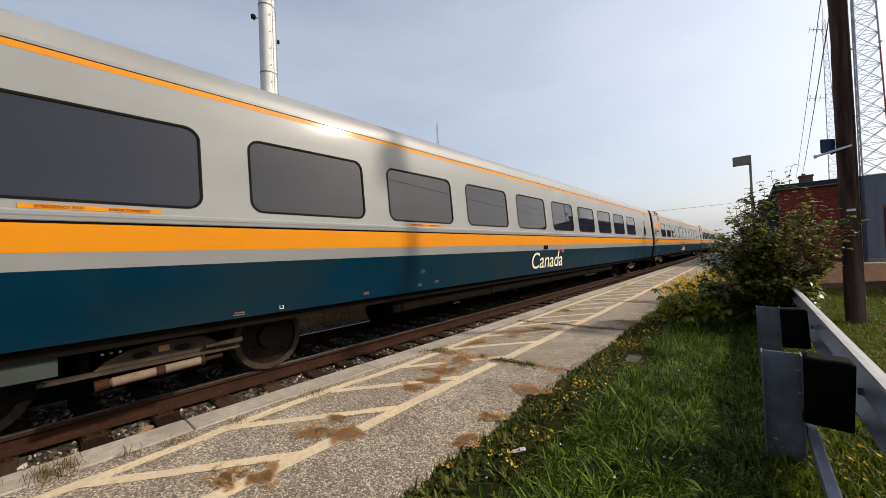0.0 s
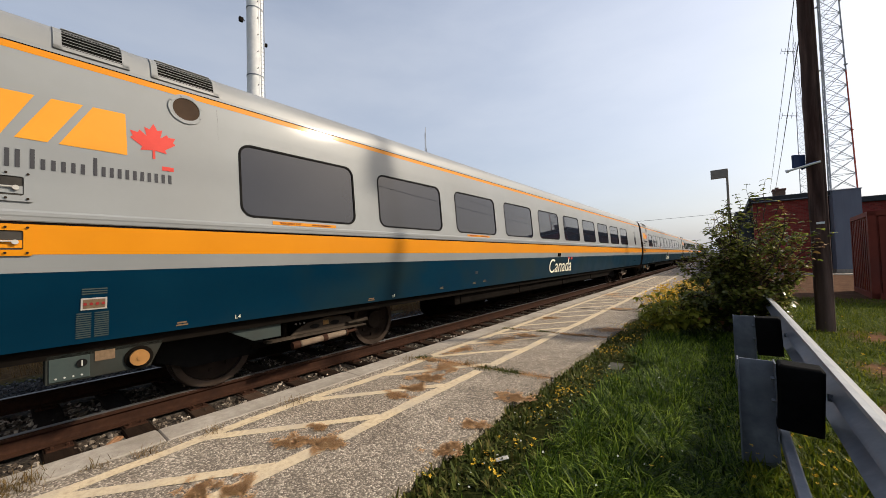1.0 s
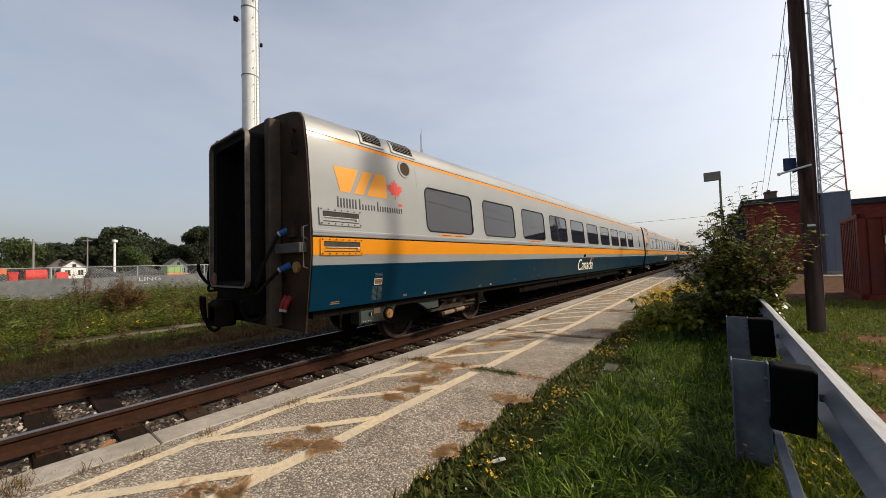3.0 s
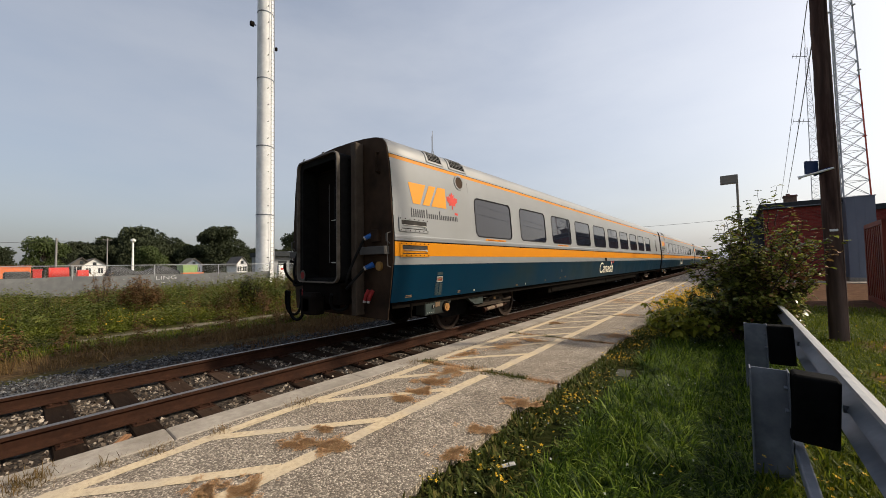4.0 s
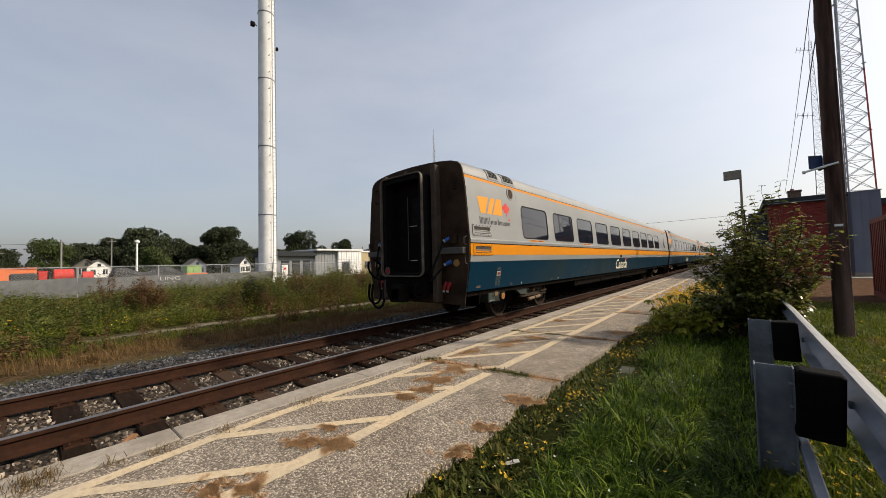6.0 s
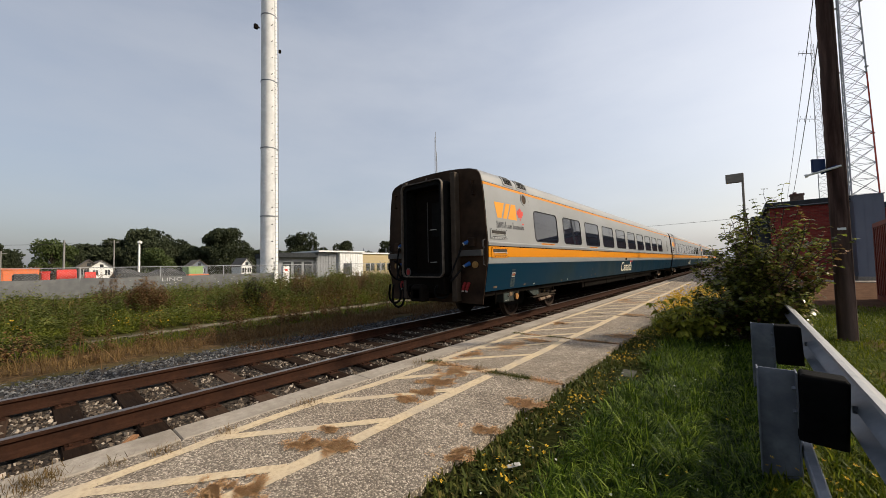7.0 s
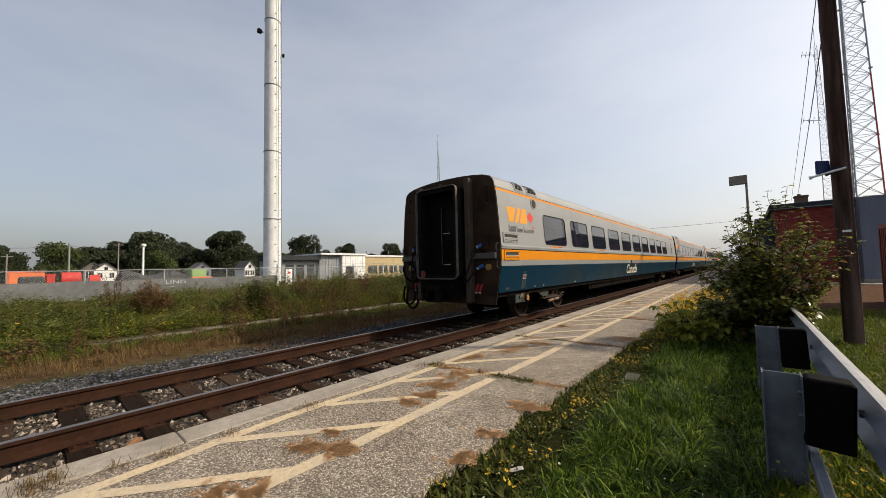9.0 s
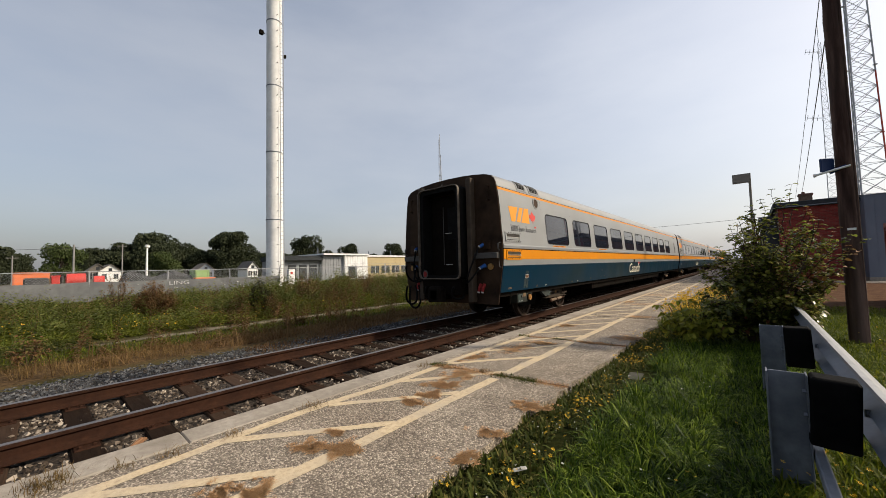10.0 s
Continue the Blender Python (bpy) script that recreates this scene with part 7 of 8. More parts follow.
def make_grass():
    zz = lambda p: np.array([ground_z(x) for x, _ in p])
    p = scatter(78000, -1.0, 0.9, 0.9, 8.0, in_verge, 1.25)
    blades("grass", p, zz(p), 0.03, 0.11, 0.006, 0.012, 3.0, M_GRASS, "lush green grass on the verge beside the platform")
    # the same growth goes on behind
    p = scatter(26000, -1.0, 0.6, -4.5, 0.9, in_verge)
    blades("grass", p, zz(p), 0.04, 0.16, 0.006, 0.012, 2.4, M_GRASS, "lush green grass on the verge beside the platform")
    p = scatter(5000, -1.62, -0.95, -4.5, 0.8, in_verge)
    blades("low_weeds", p, zz(p), 0.03, 0.11, 0.010, 0.024, 1.2, M_CLOVER, "low dark weeds creeping over the platform edge", "weeds")
    p = scatter(30000, 0.5, 5.0, -4.5, 1.2, lambda x, y: patchy(x, y, 1.2, -0.6))
    blades("lawn_grass", p, zz(p), 0.04, 0.115, 0.006, 0.014, 1.2, M_LAWN, "short sunlit lawn grass behind the guardrail")
    p = scatter(7000, 0.05, 0.75, 0.95, 3.6)
    blades("grass", p, zz(p), 0.06, 0.2, 0.006, 0.012, 1.7, M_LAWN, "bright grass growing under the guardrail")
    # long arching clumps
    c = scatter(620, -0.97, -0.2, 1.0, 6.6, lambda x, y: x < -0.32 - 0.12 * (y - 4.0) * (y > 4.0) and math.hypot(x + 1.05, y - 4.63) > 0.36)
    p, out = fountain(c, 50, 0.04)
    tall = 1.0 + 0.5 * np.array([noise.noise((x * 1.7, y * 1.7, 7)) for x, y in p])
    blades("grass_clump", p, zz(p), 0.14 * tall, 0.31 * tall, 0.005, 0.010, 2.1, M_GRASS, "long arching grass clumps on the verge", toward=out)
    c = scatter(420, -0.6, 0.15, 1.2, 7.2, lambda x, y: x > -0.36 - 0.12 * (y - 4.0) * (y > 4.0))
    p, out = fountain(c, 34, 0.05)
    blades("grass_clump", p, zz(p), 0.08, 0.20, 0.005, 0.009, 2.1, M_GRASS, "shorter matted grass beside the guardrail", toward=out)
    p = scatter(15000, -1.62, -0.95, 0.8, 9.0, lambda x, y: in_verge(x, y), 1.2)
    blades("low_weeds", p, zz(p), 0.03, 0.11, 0.010, 0.024, 1.2, M_CLOVER, "low dark weeds creeping over the platform edge", "weeds")
    bare = ((2.0, 7.8, 0.55), (1.55, 5.7, 0.42), (1.1, 4.05, 0.38))
    p = scatter(60000, 0.5, 5.0, 1.2, 13.5, lambda x, y: patchy(x, y, 1.2, -0.6) and all(math.hypot(x - a, y - b) > r * (0.8 + 0.9 * noise.noise((x * 3, y * 3, 1))) for a, b, r in bare), 1.1)
    blades("lawn_grass", p, zz(p), 0.04, 0.115, 0.006, 0.014, 1.2, M_LAWN, "short sunlit lawn grass behind the guardrail")
    p = scatter(16000, -1.55, 0.6, 8.0, 26.0, lambda x, y: in_verge(x, y), 1.3)
    blades("verge_grass", p, zz(p), 0.10, 0.28, 0.008, 0.02, 0.7, M_FARGRASS, "rough green verge grass along the platform")
    # grass in the cracks, tufts on the kerb
    pts = []
    for yc, sk in ((3.47, 0.17), (5.80, 0.10)):
        for _ in range(7000 if yc < 4 else 2600):
            f = grng.uniform(0, 1)
            pts.append((PLAT_W + (PLAT_E - PLAT_W) * f, yc + sk * f + grng.normal(0, 0.052 if yc < 4 else 0.032)))
    pts = np.array(pts)
    green = np.array([noise.noise((x * 3, y, 0)) + 0.5 * noise.noise((x * 40, y * 40, 3)) > 0.22 for x, y in pts])
    blades("crack_grass", pts[green], -0.01, 0.02, 0.07, 0.003, 0.007, 0.9, M_CLOVER, "small green weeds growing in platform cracks", "weeds")
    blades("crack_straw", pts[~green], -0.01, 0.02, 0.06, 0.002, 0.006, 1.1, M_STRAW, "dried brown weeds in platform cracks", "weeds")
    tufts = ((-3.16, 1.72, 0.06, 120), (-3.34, 0.05, 0.06, 420), (-3.19, 0.65, 0.05, 80), (-3.24, 0.41, 0.04, 50), (-2.48, 3.56, 0.05, 90), (-3.15, 1.03, 0.04, 60), (-3.28, 3.3, 0.05, 60), (-3.40, 0.12, 0.06, 90))
    p = np.concatenate([np.stack([grng.normal(x, r, k), grng.normal(y, r, k)], 1) for x, y, r, k in tufts])
    blades("kerb_tuft", p, 0.0, 0.03, 0.11, 0.002, 0.005, 0.9, M_DRYGRASS, "small half-dry grass tufts along the kerb", "weeds")
    # matted dead weeds lying on the asphalt
    mats = ((-2.40, 0.70, 0.10, 0.05), (-2.27, 0.84, 0.11, 0.07), (-2.50, 1.32, 0.11, 0.06), (-2.52, 1.57, 0.08, 0.03), (-2.25, 1.45, 0.09, 0.08), (-2.50, 2.37, 0.09, 0.06), (-2.49, 2.60, 0.09, 0.11), (-2.60, 2.92, 0.13, 0.10), (-2.64, 3.32, 0.13, 0.15), (-3.02, 3.46, 0.12, 0.05), (-3.00, 4.05, 0.10, 0.20), (-2.77, 4.86, 0.12, 0.26), (-2.64, 5.42, 0.16, 0.08), (-1.54, 2.97, 0.11, 0.09), (-1.58, 2.31, 0.08, 0.05), (-1.52, 1.90, 0.07, 0.07), (-1.93, 5.86, 0.22, 0.06), (-1.60, 6.55, 0.16, 0.16), (-2.45, 11.9, 0.45, 0.30), (-1.36, 8.8, 0.14, 0.14), (-2.72, 15.4, 0.35, 0.30), (-2.95, 7.2, 0.1, 0.12), (-3.0, 12.5, 0.12, 0.3), (-2.0, 9.2, 0.2, 0.12))
    for x, y, rx, ry in mats:
        rx, ry = rx * 1.5, ry * 1.5
        k = min(int(7000 * rx * ry / 0.02), 9500)
        d = grng.normal(0, 0.75, (k, 2))
        p = np.stack([x + d[:, 0] * rx + 0.25 * d[:, 1] * rx, y + d[:, 1] * ry], 1)
        p = p[[noise.noise((u * 11, v * 11, 2)) + 0.6 * noise.noise((u * 30, v * 30, 6)) > 0.75 * math.hypot(e[0], e[1]) - 0.55 for (u, v), e in zip(p, d)]]
        blades("dead_weed_mat", p, 0.006, 0.010, 0.055, 0.0012, 0.0035, 0.25, M_STRAW, "matted rust-brown dead weeds on the asphalt", "dead weeds")


make_grass()


def petals(name, centres, size, material, label, category):
    """Small blossoms: five-petalled cups, one mesh."""
    V, F = [], []
    for cx, cy, cz in centres:
        s = size * grng.uniform(0.6, 1.2)
        m = Euler((grng.normal(0, 0.5), grng.normal(0, 0.5), grng.uniform(0, 6.28))).to_matrix()
        for k in range(5):
            a = k * 2 * math.pi / 5
            o = len(V)
            for r, da, z in ((0.1, 0, 0), (0.8, -0.45, 0.25), (1.15, 0, 0.35), (0.8, 0.45, 0.25)):
                v = m @ Vector((r * s * math.cos(a + da), r * s * math.sin(a + da), z * s))
                V.append((cx + v.x, cy + v.y, cz + v.z))
            F.append((o, o + 1, o + 2, o + 3))
    return tagged(raw(name, V, F, material), label, category, kind="stuff")


def make_flowers():
    c = []
    for x, y, n, r, h in ((-1.50, 1.62, 9, 0.035, 0.07), (-1.22, 1.91, 16, 0.06, 0.10), (-1.09, 1.84, 8, 0.06, 0.09), (-1.09, 2.15, 14, 0.05, 0.14), (-1.18, 3.27, 26, 0.08, 0.12), (-1.15, 2.95, 20, 0.08, 0.10), (-1.16, 2.65, 16, 0.08, 0.10), (-1.13, 3.62, 14, 0.1, 0.10), (-1.15, 4.1, 22, 0.14, 0.09), (-1.20, 3.25, 22, 0.05, 0.13), (-1.22, 5.05, 60, 0.12, 0.10), (-1.20, 5.75, 70, 0.15, 0.12), (-1.25, 6.5, 90, 0.20, 0.18), (-0.35, 2.3, 3, 0.06, 0.16), (-0.1, 1.7, 3, 0.05, 0.2)):
        for _ in range(n):
            c.append((grng.normal(x, r), grng.normal(y, r), ground_z(x) + grng.uniform(0.6, 1.2) * h))
    petals("yellow_flowers", c, 0.0105, M_FLOWER, "small yellow wildflowers in the edge weeds", "flowers")
    c = [(x, y, 0.02 + grng.uniform(0.1, 0.25)) for x, y in scatter(45, -1.0, -0.15, 1.6, 6.5)]
    c += [(x, y, grng.uniform(0.06, 0.14)) for x, y in scatter(50, -1.35, -1.0, 1.5, 4.5)]
    petals("pale_flowers", c, 0.006, M_PALEFLOWER, "tiny pale flower heads in the grass", "flowers")
    c = [(x, y, grng.uniform(0.08, 0.2)) for x, y in scatter(110, 0.6, 2.4, 2.0, 8.5)] + [(grng.normal(a, 0.16), grng.normal(b, 0.3), grng.uniform(0.06, 0.16)) for a, b in ((0.98, 5.4), (0.36, 3.2), (0.40, 2.9), (0.34, 2.7)) for _ in range(26)]
    petals("yellow_flowers", c, 0.011, M_FLOWER, "yellow flowers in the lawn behind the guardrail", "flowers")
    # goldenrod stand behind the shrub
    p = scatter(900, -1.35, -0.35, 7.6, 12.5)
    blades("goldenrod", p, -0.03, 0.25, 0.6, 0.01, 0.03, 0.5, M_FARGRASS, "goldenrod stems beside the shrub", "weeds")
    c = [(x, y, grng.uniform(0.25, 0.55)) for x, y in scatter(4200, -1.35, -0.35, 7.2, 12.5, lambda x, y: patchy(x, y, 2.0, 0.0))]
    petals("goldenrod_heads", c, 0.023, M_FLOWER, "yellow goldenrod heads beside the shrub", "flowers")
    g = Geo()
    g.chamfer(-0.05, 0.05, -0.07, 0.07, 0, 0.02, 0.01)
    g.chamfer(-0.03, 0.04, -0.03, 0.05, 0.015, 0.04, 0.01, Matrix.Rotation(0.6, 4, "Z"))
    ob = new("litter", g.mesh("litter", M_SHEEN))
    ob.matrix_basis = pose(-1.16, 2.02, 0.0, 8, 6, -42) @ Matrix.Diagonal((0.32, 0.62, 0.22, 1))
    tagged(ob, "crumpled white scrap lying in the weeds", "litter")
    g = Geo()
    g.chamfer(-0.12, 0.12, -0.2, 0.2, -0.1, 0.03, 0.02)
    ob = new("concrete_block", g.mesh("concrete_block", M_OLDBLOCK))
    ob.matrix_basis = pose(-1.07, 4.63, -0.080, 0, 1, 8) @ Matrix.Diagonal((0.8, 0.8, 1, 1))
    tagged(ob, "worn concrete footing sunk in the grass", "footing")
    g = Geo()
    m = Matrix.Rotation(radians(5), 4, "X")
    g.chamfer(-0.04, 0.05, -0.28, 0.26, 0.0, 0.025, 0.012, m)
    g.chamfer(-0.02, 0.03, -0.1, 0.2, 0.02, 0.05, 0.012, m)
    ob = new("wood_splinter", g.mesh("wood_splinter", shade("splintered_wood", [(0.13, 0.065, 0.032), (0.24, 0.13, 0.068)], rough=0.85, scale=15, bump=0.4, stretch=(1, 0.1, 1))))
    ob.matrix_basis = pose(-4.42, 0.60, -0.335, 0, 6, 52) @ Matrix.Diagonal((0.7, 0.7, 0.8, 1))
    tagged(ob, "broken orange-brown wood splinter on the ballast", "wood splinter")


make_flowers()


def leaf_mesh(name, spots, material, parent, fold=0.25):
    """Leaves at (point, direction, length): pointed ovals folded on the midrib."""
    V, F = [], []
    for p, d, ln in spots:
        d = d.normalized()
        s = d.cross(Vector((grng.normal(0, 0.3), grng.normal(0, 0.3), 1)))
        if s.length < 0.01:
            continue
        s.normalize()
        u = s.cross(d)
        w = ln * 0.34
        o = len(V)
        for f, k, b in ((0, 0, 0), (0.35, 1, fold), (0.75, 0.75, fold * 0.6), (1, 0, -0.12), (0.75, -0.75, fold * 0.6), (0.35, -1, fold), (0.5, 0, -0.02)):
            v = p + d * (ln * f) + s * (w * k) + u * (w * abs(k) * b) - Vector((0, 0, ln * 0.52 * f * f))
            V.append((v.x, v.y, v.z))
        F += [(o, o + 1, o + 6), (o + 1, o + 2, o + 6), (o + 2, o + 3, o + 6), (o + 3, o + 4, o + 6), (o + 4, o + 5, o + 6), (o + 5, o, o + 6)]
    ob = raw(name, V, F, material, True)
    ob.parent = parent
    return ob


def make_bush():
    b = thing("shrub", "dense dark-leaved shrub with reddish tips growing through the guardrail", "shrub", (0.08, 7.35, -0.02))
    rng = random.Random(17)
    tw = Geo()
    leaves, reds = [], []

    def inside(q, slack=0.0):
        """Whether a point lies in the shrub's lopsided outline."""
        lo = float(np.interp(q.z, (0.0, 0.4, 0.9, 1.24, 1.56, 1.85, 2.14, 2.38), (-0.50, -0.62, -0.72, -0.68, -0.50, -0.34, -0.10, 0.12)))
        hi = float(np.interp(q.z, (0.0, 0.79, 1.03, 1.3, 1.5, 1.62, 1.83, 2.09, 2.38), (0.50, 0.62, 0.80, 0.92, 0.98, 0.84, 0.66, 0.50, 0.38)))
        trim = 0.14 * min(1.0, max(0.0, (q.z - 1.1) / 0.4))
        return lo + trim - slack < q.x < hi - trim + slack and q.z < 2.16 and (-0.75 if q.z > 0.55 else -0.5) < q.y < 0.75

    def shoot(p, d, ln, r, depth, red):
        n = max(4, int(ln / 0.07))
        pts, q, dd = [p.copy()], p.copy(), d.normalized()
        for k in range(n):
            dd = (dd + Vector((rng.gauss(0, 0.10), rng.gauss(0, 0.10), rng.gauss(0.03, 0.08)))).normalized()
            q = q + dd * (ln / n)
            if not inside(q, 0.03 + 0.05 * rng.random()):
                break
            pts.append(q.copy())
        n = len(pts) - 1
        if n < 1:
            return
        tw.tube(pts, [r * (1 - 0.75 * k / n) for k in range(n + 1)], 5, False)
        for k in range(1, n + 1):
            f = k / n
            if depth == 0 and f < 0.25:
                continue
            for _ in range((2 if depth and (pts[k].z < 0.8 or rng.random() < 0.55) else 1) if pts[k].z < (1.15 if pts[k].x < -0.05 else 1.4 if pts[k].x < 0.4 else 1.7) else 2 if rng.random() < 0.5 else 1):
                a = rng.uniform(0, 6.28)
                side = Vector((math.cos(a), math.sin(a), rng.uniform(-0.5, 0.7)))
                spot = (pts[k] + Vector((rng.gauss(0, 0.02), rng.gauss(0, 0.02), rng.gauss(0, 0.02))), side + dd * 0.6, rng.uniform(0.052, 0.088))
                tip = red * (0.3 + 0.8 * f) + (0.05 if pts[k].x > 0.55 else 0.0)
                (reds if rng.random() < tip else leaves).append(spot)
        if depth < 2:
            for k in range(1, n + 1):
                if rng.random() < ((0.8 if depth == 0 else 0.45) if pts[k].z < (1.15 if pts[k].x < -0.05 else 1.4 if pts[k].x < 0.4 else 1.7) else 0.4):
                    a = rng.uniform(0, 6.28)
                    side = (Vector((math.cos(a), math.sin(a), rng.uniform(-0.1, 0.6))) + dd * 0.5).normalized()
                    shoot(pts[k], side, max(0.12, ln * rng.uniform(0.08, 0.20) * (1.1 - 0.5 * k / n)), r * 0.5, depth + 1, red)

    # main stems: (end x, end y, end z, share of red leaves)
    ends = []
    while len(ends) < 14:
        e = Vector((rng.uniform(-0.75, 0.95), rng.uniform(-0.6, 0.6), rng.uniform(0.7, 1.9)))
        if inside(e, -0.1) and e.length > 0.8:
            ends.append((e.x, e.y, e.z, 0.03 if e.x < 0.2 else 0.10))
    ends += [(-0.73, -0.1, 1.0, 0.02), (-0.66, 0.1, 1.22, 0.02), (-0.38, -0.05, 1.85, 0.03), (-0.53, 0.0, 1.55, 0.05), (-0.12, 0.0, 2.14, 0.05), (0.14, 0.0, 2.33, 0.1), (0.34, 0.05, 2.38, 0.12), (0.27, -0.1, 2.25, 0.12), (0.45, 0.1, 2.08, 0.08), (0.64, 0.0, 1.82, 0.18), (0.82, 0.1, 1.62, 0.25), (1.0, 0.0, 1.5, 0.25), (0.92, -0.1, 1.3, 0.15), (0.8, 0.1, 1.05, 0.1), (0.6, 0.0, 0.8, 0.08), (0.95, 0.05, 1.42, 0.25), (0.86, -0.15, 1.2, 0.15), (0.74, 0.15, 1.6, 0.2), (0.7, -0.05, 1.35, 0.15), (0.88, 0.2, 1.5, 0.25)]
    for x, y, z, red in ends:
        start = Vector((rng.uniform(-0.15, 0.15), rng.uniform(-0.15, 0.15), 0))
        d = Vector((x, y, z)) - start
        shoot(start, d, d.length * 1.04, 0.014, 0, red)
    # bare-stemmed sprigs standing out of the crown, their leaves in drooping pairs
    for x, y, z, ln, lx in ((0.43, 0.0, 2.40, 0.62, 0.02), (0.23, 0.05, 2.36, 0.60, -0.03), (0.33, 0.1, 2.22, 0.5, 0.0), (0.10, -0.1, 2.20, 0.45, -0.06), (-0.04, 0.0, 2.13, 0.62, -0.14), (-0.12, 0.1, 1.98, 0.5, -0.15), (-0.31, -0.05, 1.84, 0.58, -0.22), (-0.24, 0.1, 1.70, 0.45, -0.2), (-0.46, 0.05, 1.50, 0.45, -0.25), (-0.62, 0.0, 1.22, 0.42, -0.28), (-0.72, -0.1, 0.95, 0.4, -0.3), (0.58, 0.05, 2.05, 0.5, 0.08), (0.70, -0.05, 1.83, 0.5, 0.15), (0.86, 0.0, 1.70, 0.5, 0.25), (1.0, 0.1, 1.60, 0.5, 0.32), (1.10, 0.0, 1.52, 0.48, 0.36), (1.02, -0.1, 1.36, 0.45, 0.36), (0.95, 0.1, 1.15, 0.4, 0.34), (0.86, 0.0, 0.92, 0.4, 0.32), (0.62, 0.1, 1.95, 0.45, 0.12)):
        top = Vector((x, y, z))
        foot = top - Vector((lx, 0, math.sqrt(max(0.01, ln * ln - lx * lx))))
        pts = [foot.lerp(top, k / 8) + Vector((0.015 * math.sin(k * 1.3 + x * 9), 0.012 * math.cos(k * 1.7 + z * 5), 0)) for k in range(9)]
        tw.tube(pts, [0.007 * (1 - 0.7 * k / 8) for k in range(9)], 5, False)
        for k in range(2, 9):
            turn = k * 2.4 + x * 7
            for half in (0, math.pi):
                if k == 8 or rng.random() < 0.85:
                    d = Vector((math.cos(turn + half), 0.7 * math.sin(turn + half), rng.uniform(0.15, 0.8)))
                    (reds if rng.random() < (0.30 if x > 0.55 else 0.04) else leaves).append((pts[k], d, rng.uniform(0.068, 0.102)))
    # low outer growth hanging to the ground
    for _ in range(150):
        a = rng.uniform(0, 6.28)
        p = Vector((0.35 * math.cos(a), 0.35 * math.sin(a), rng.uniform(0.1, 0.6)))
        d = Vector((math.cos(a), math.sin(a), rng.uniform(-0.25, 0.45)))
        shoot(p, d, rng.uniform(0.35, 0.75), 0.008, 1, 0.02)
    tagged(part("stem", tw, M_TWIG, b), kind="stuff")
    leaf_mesh("crown", leaves, M_BUSH, b)
    leaf_mesh("reddish_crown", reds, M_BUSHRED, b)
    return b


make_bush()


def make_low_shrub():
    b = thing("shrub", "low leafy sapling shrub beside the larger shrub", "shrub", (-0.72, 6.85, -0.03))
    rng = random.Random(5)
    tw, leaves = Geo(), []
    for _ in range(48):
        a = rng.uniform(0, 6.28)
        e = Vector((0.52 * math.cos(a) * rng.uniform(0.2, 1), 0.5 * math.sin(a) * rng.uniform(0.2, 1), rng.uniform(0.22, 0.68)))
        pts = [e * (k / 6) + Vector((0, 0, 0.05 * math.sin(k))) for k in range(7)]
        tw.tube(pts, 0.004, 4, False)
        for k in range(2, 7):
            for _ in range(5):
                aa = rng.uniform(0, 6.28)
                leaves.append((pts[k], Vector((math.cos(aa), math.sin(aa), rng.uniform(-0.4, 0.5))), rng.uniform(0.07, 0.12)))
    tagged(part("stem", tw, M_TWIG, b), kind="stuff")
    leaf_mesh("crown", leaves, M_SAPLING, b)


make_low_shrub()


def make_far_growth():
    p = scatter(24000, -11.95, -10.45, -4, 32, None, 1.3)
    blades("verge_grass", p, -0.44, 0.05, 0.17, 0.008, 0.02, 0.9, M_LAWN, "short green grass strip beyond the track")
    p = scatter(30000, -10.55, -9.1, -4, 30, lambda x, y: patchy(x, y, 0.9, -0.3), 1.3)
    blades("dry_grass", p, -0.45, 0.10, 0.36, 0.003, 0.008, 0.7, M_DRYGRASS, "dry tan grass along the ballast edge")
    p = scatter(34000, -9.6, -7.0, 1.8, 26, lambda x, y: noise.noise((x * 1.3, y * 0.7, 14)) > 0.25 - 0.45 * min(1, (y - 1.8) / 3.2) + (x + 9.4) * 0.08, 1.4)
    blades("brown_grass", p, [ground_z(x) if x < -8.9 else -0.45 for x, _ in p], 0.06, 0.24, 0.006, 0.016, 0.9, M_WEEDBROWN, "dead brown grass growing through the far ballast")
    p = scatter(300, -10.4, -8.6, -2, 22)
    blades("dead_stalks", p, -0.45, 0.3, 0.8, 0.008, 0.016, 0.31, M_WEEDBROWN, "thin brown dead weed stalks by the ballast", "weeds")
    p = scatter(6000, -12.9, -11.7, -4, 40, lambda x, y: patchy(x, y, 1.2, 0.30) or y < 0.8 + noise.noise((x * 2, y, 1)), 1.3)
    blades("path_weeds", p, -0.44, 0.04, 0.15, 0.008, 0.02, 0.8, M_FARGRASS, "low weeds on the gravel track", "weeds")


make_far_growth()


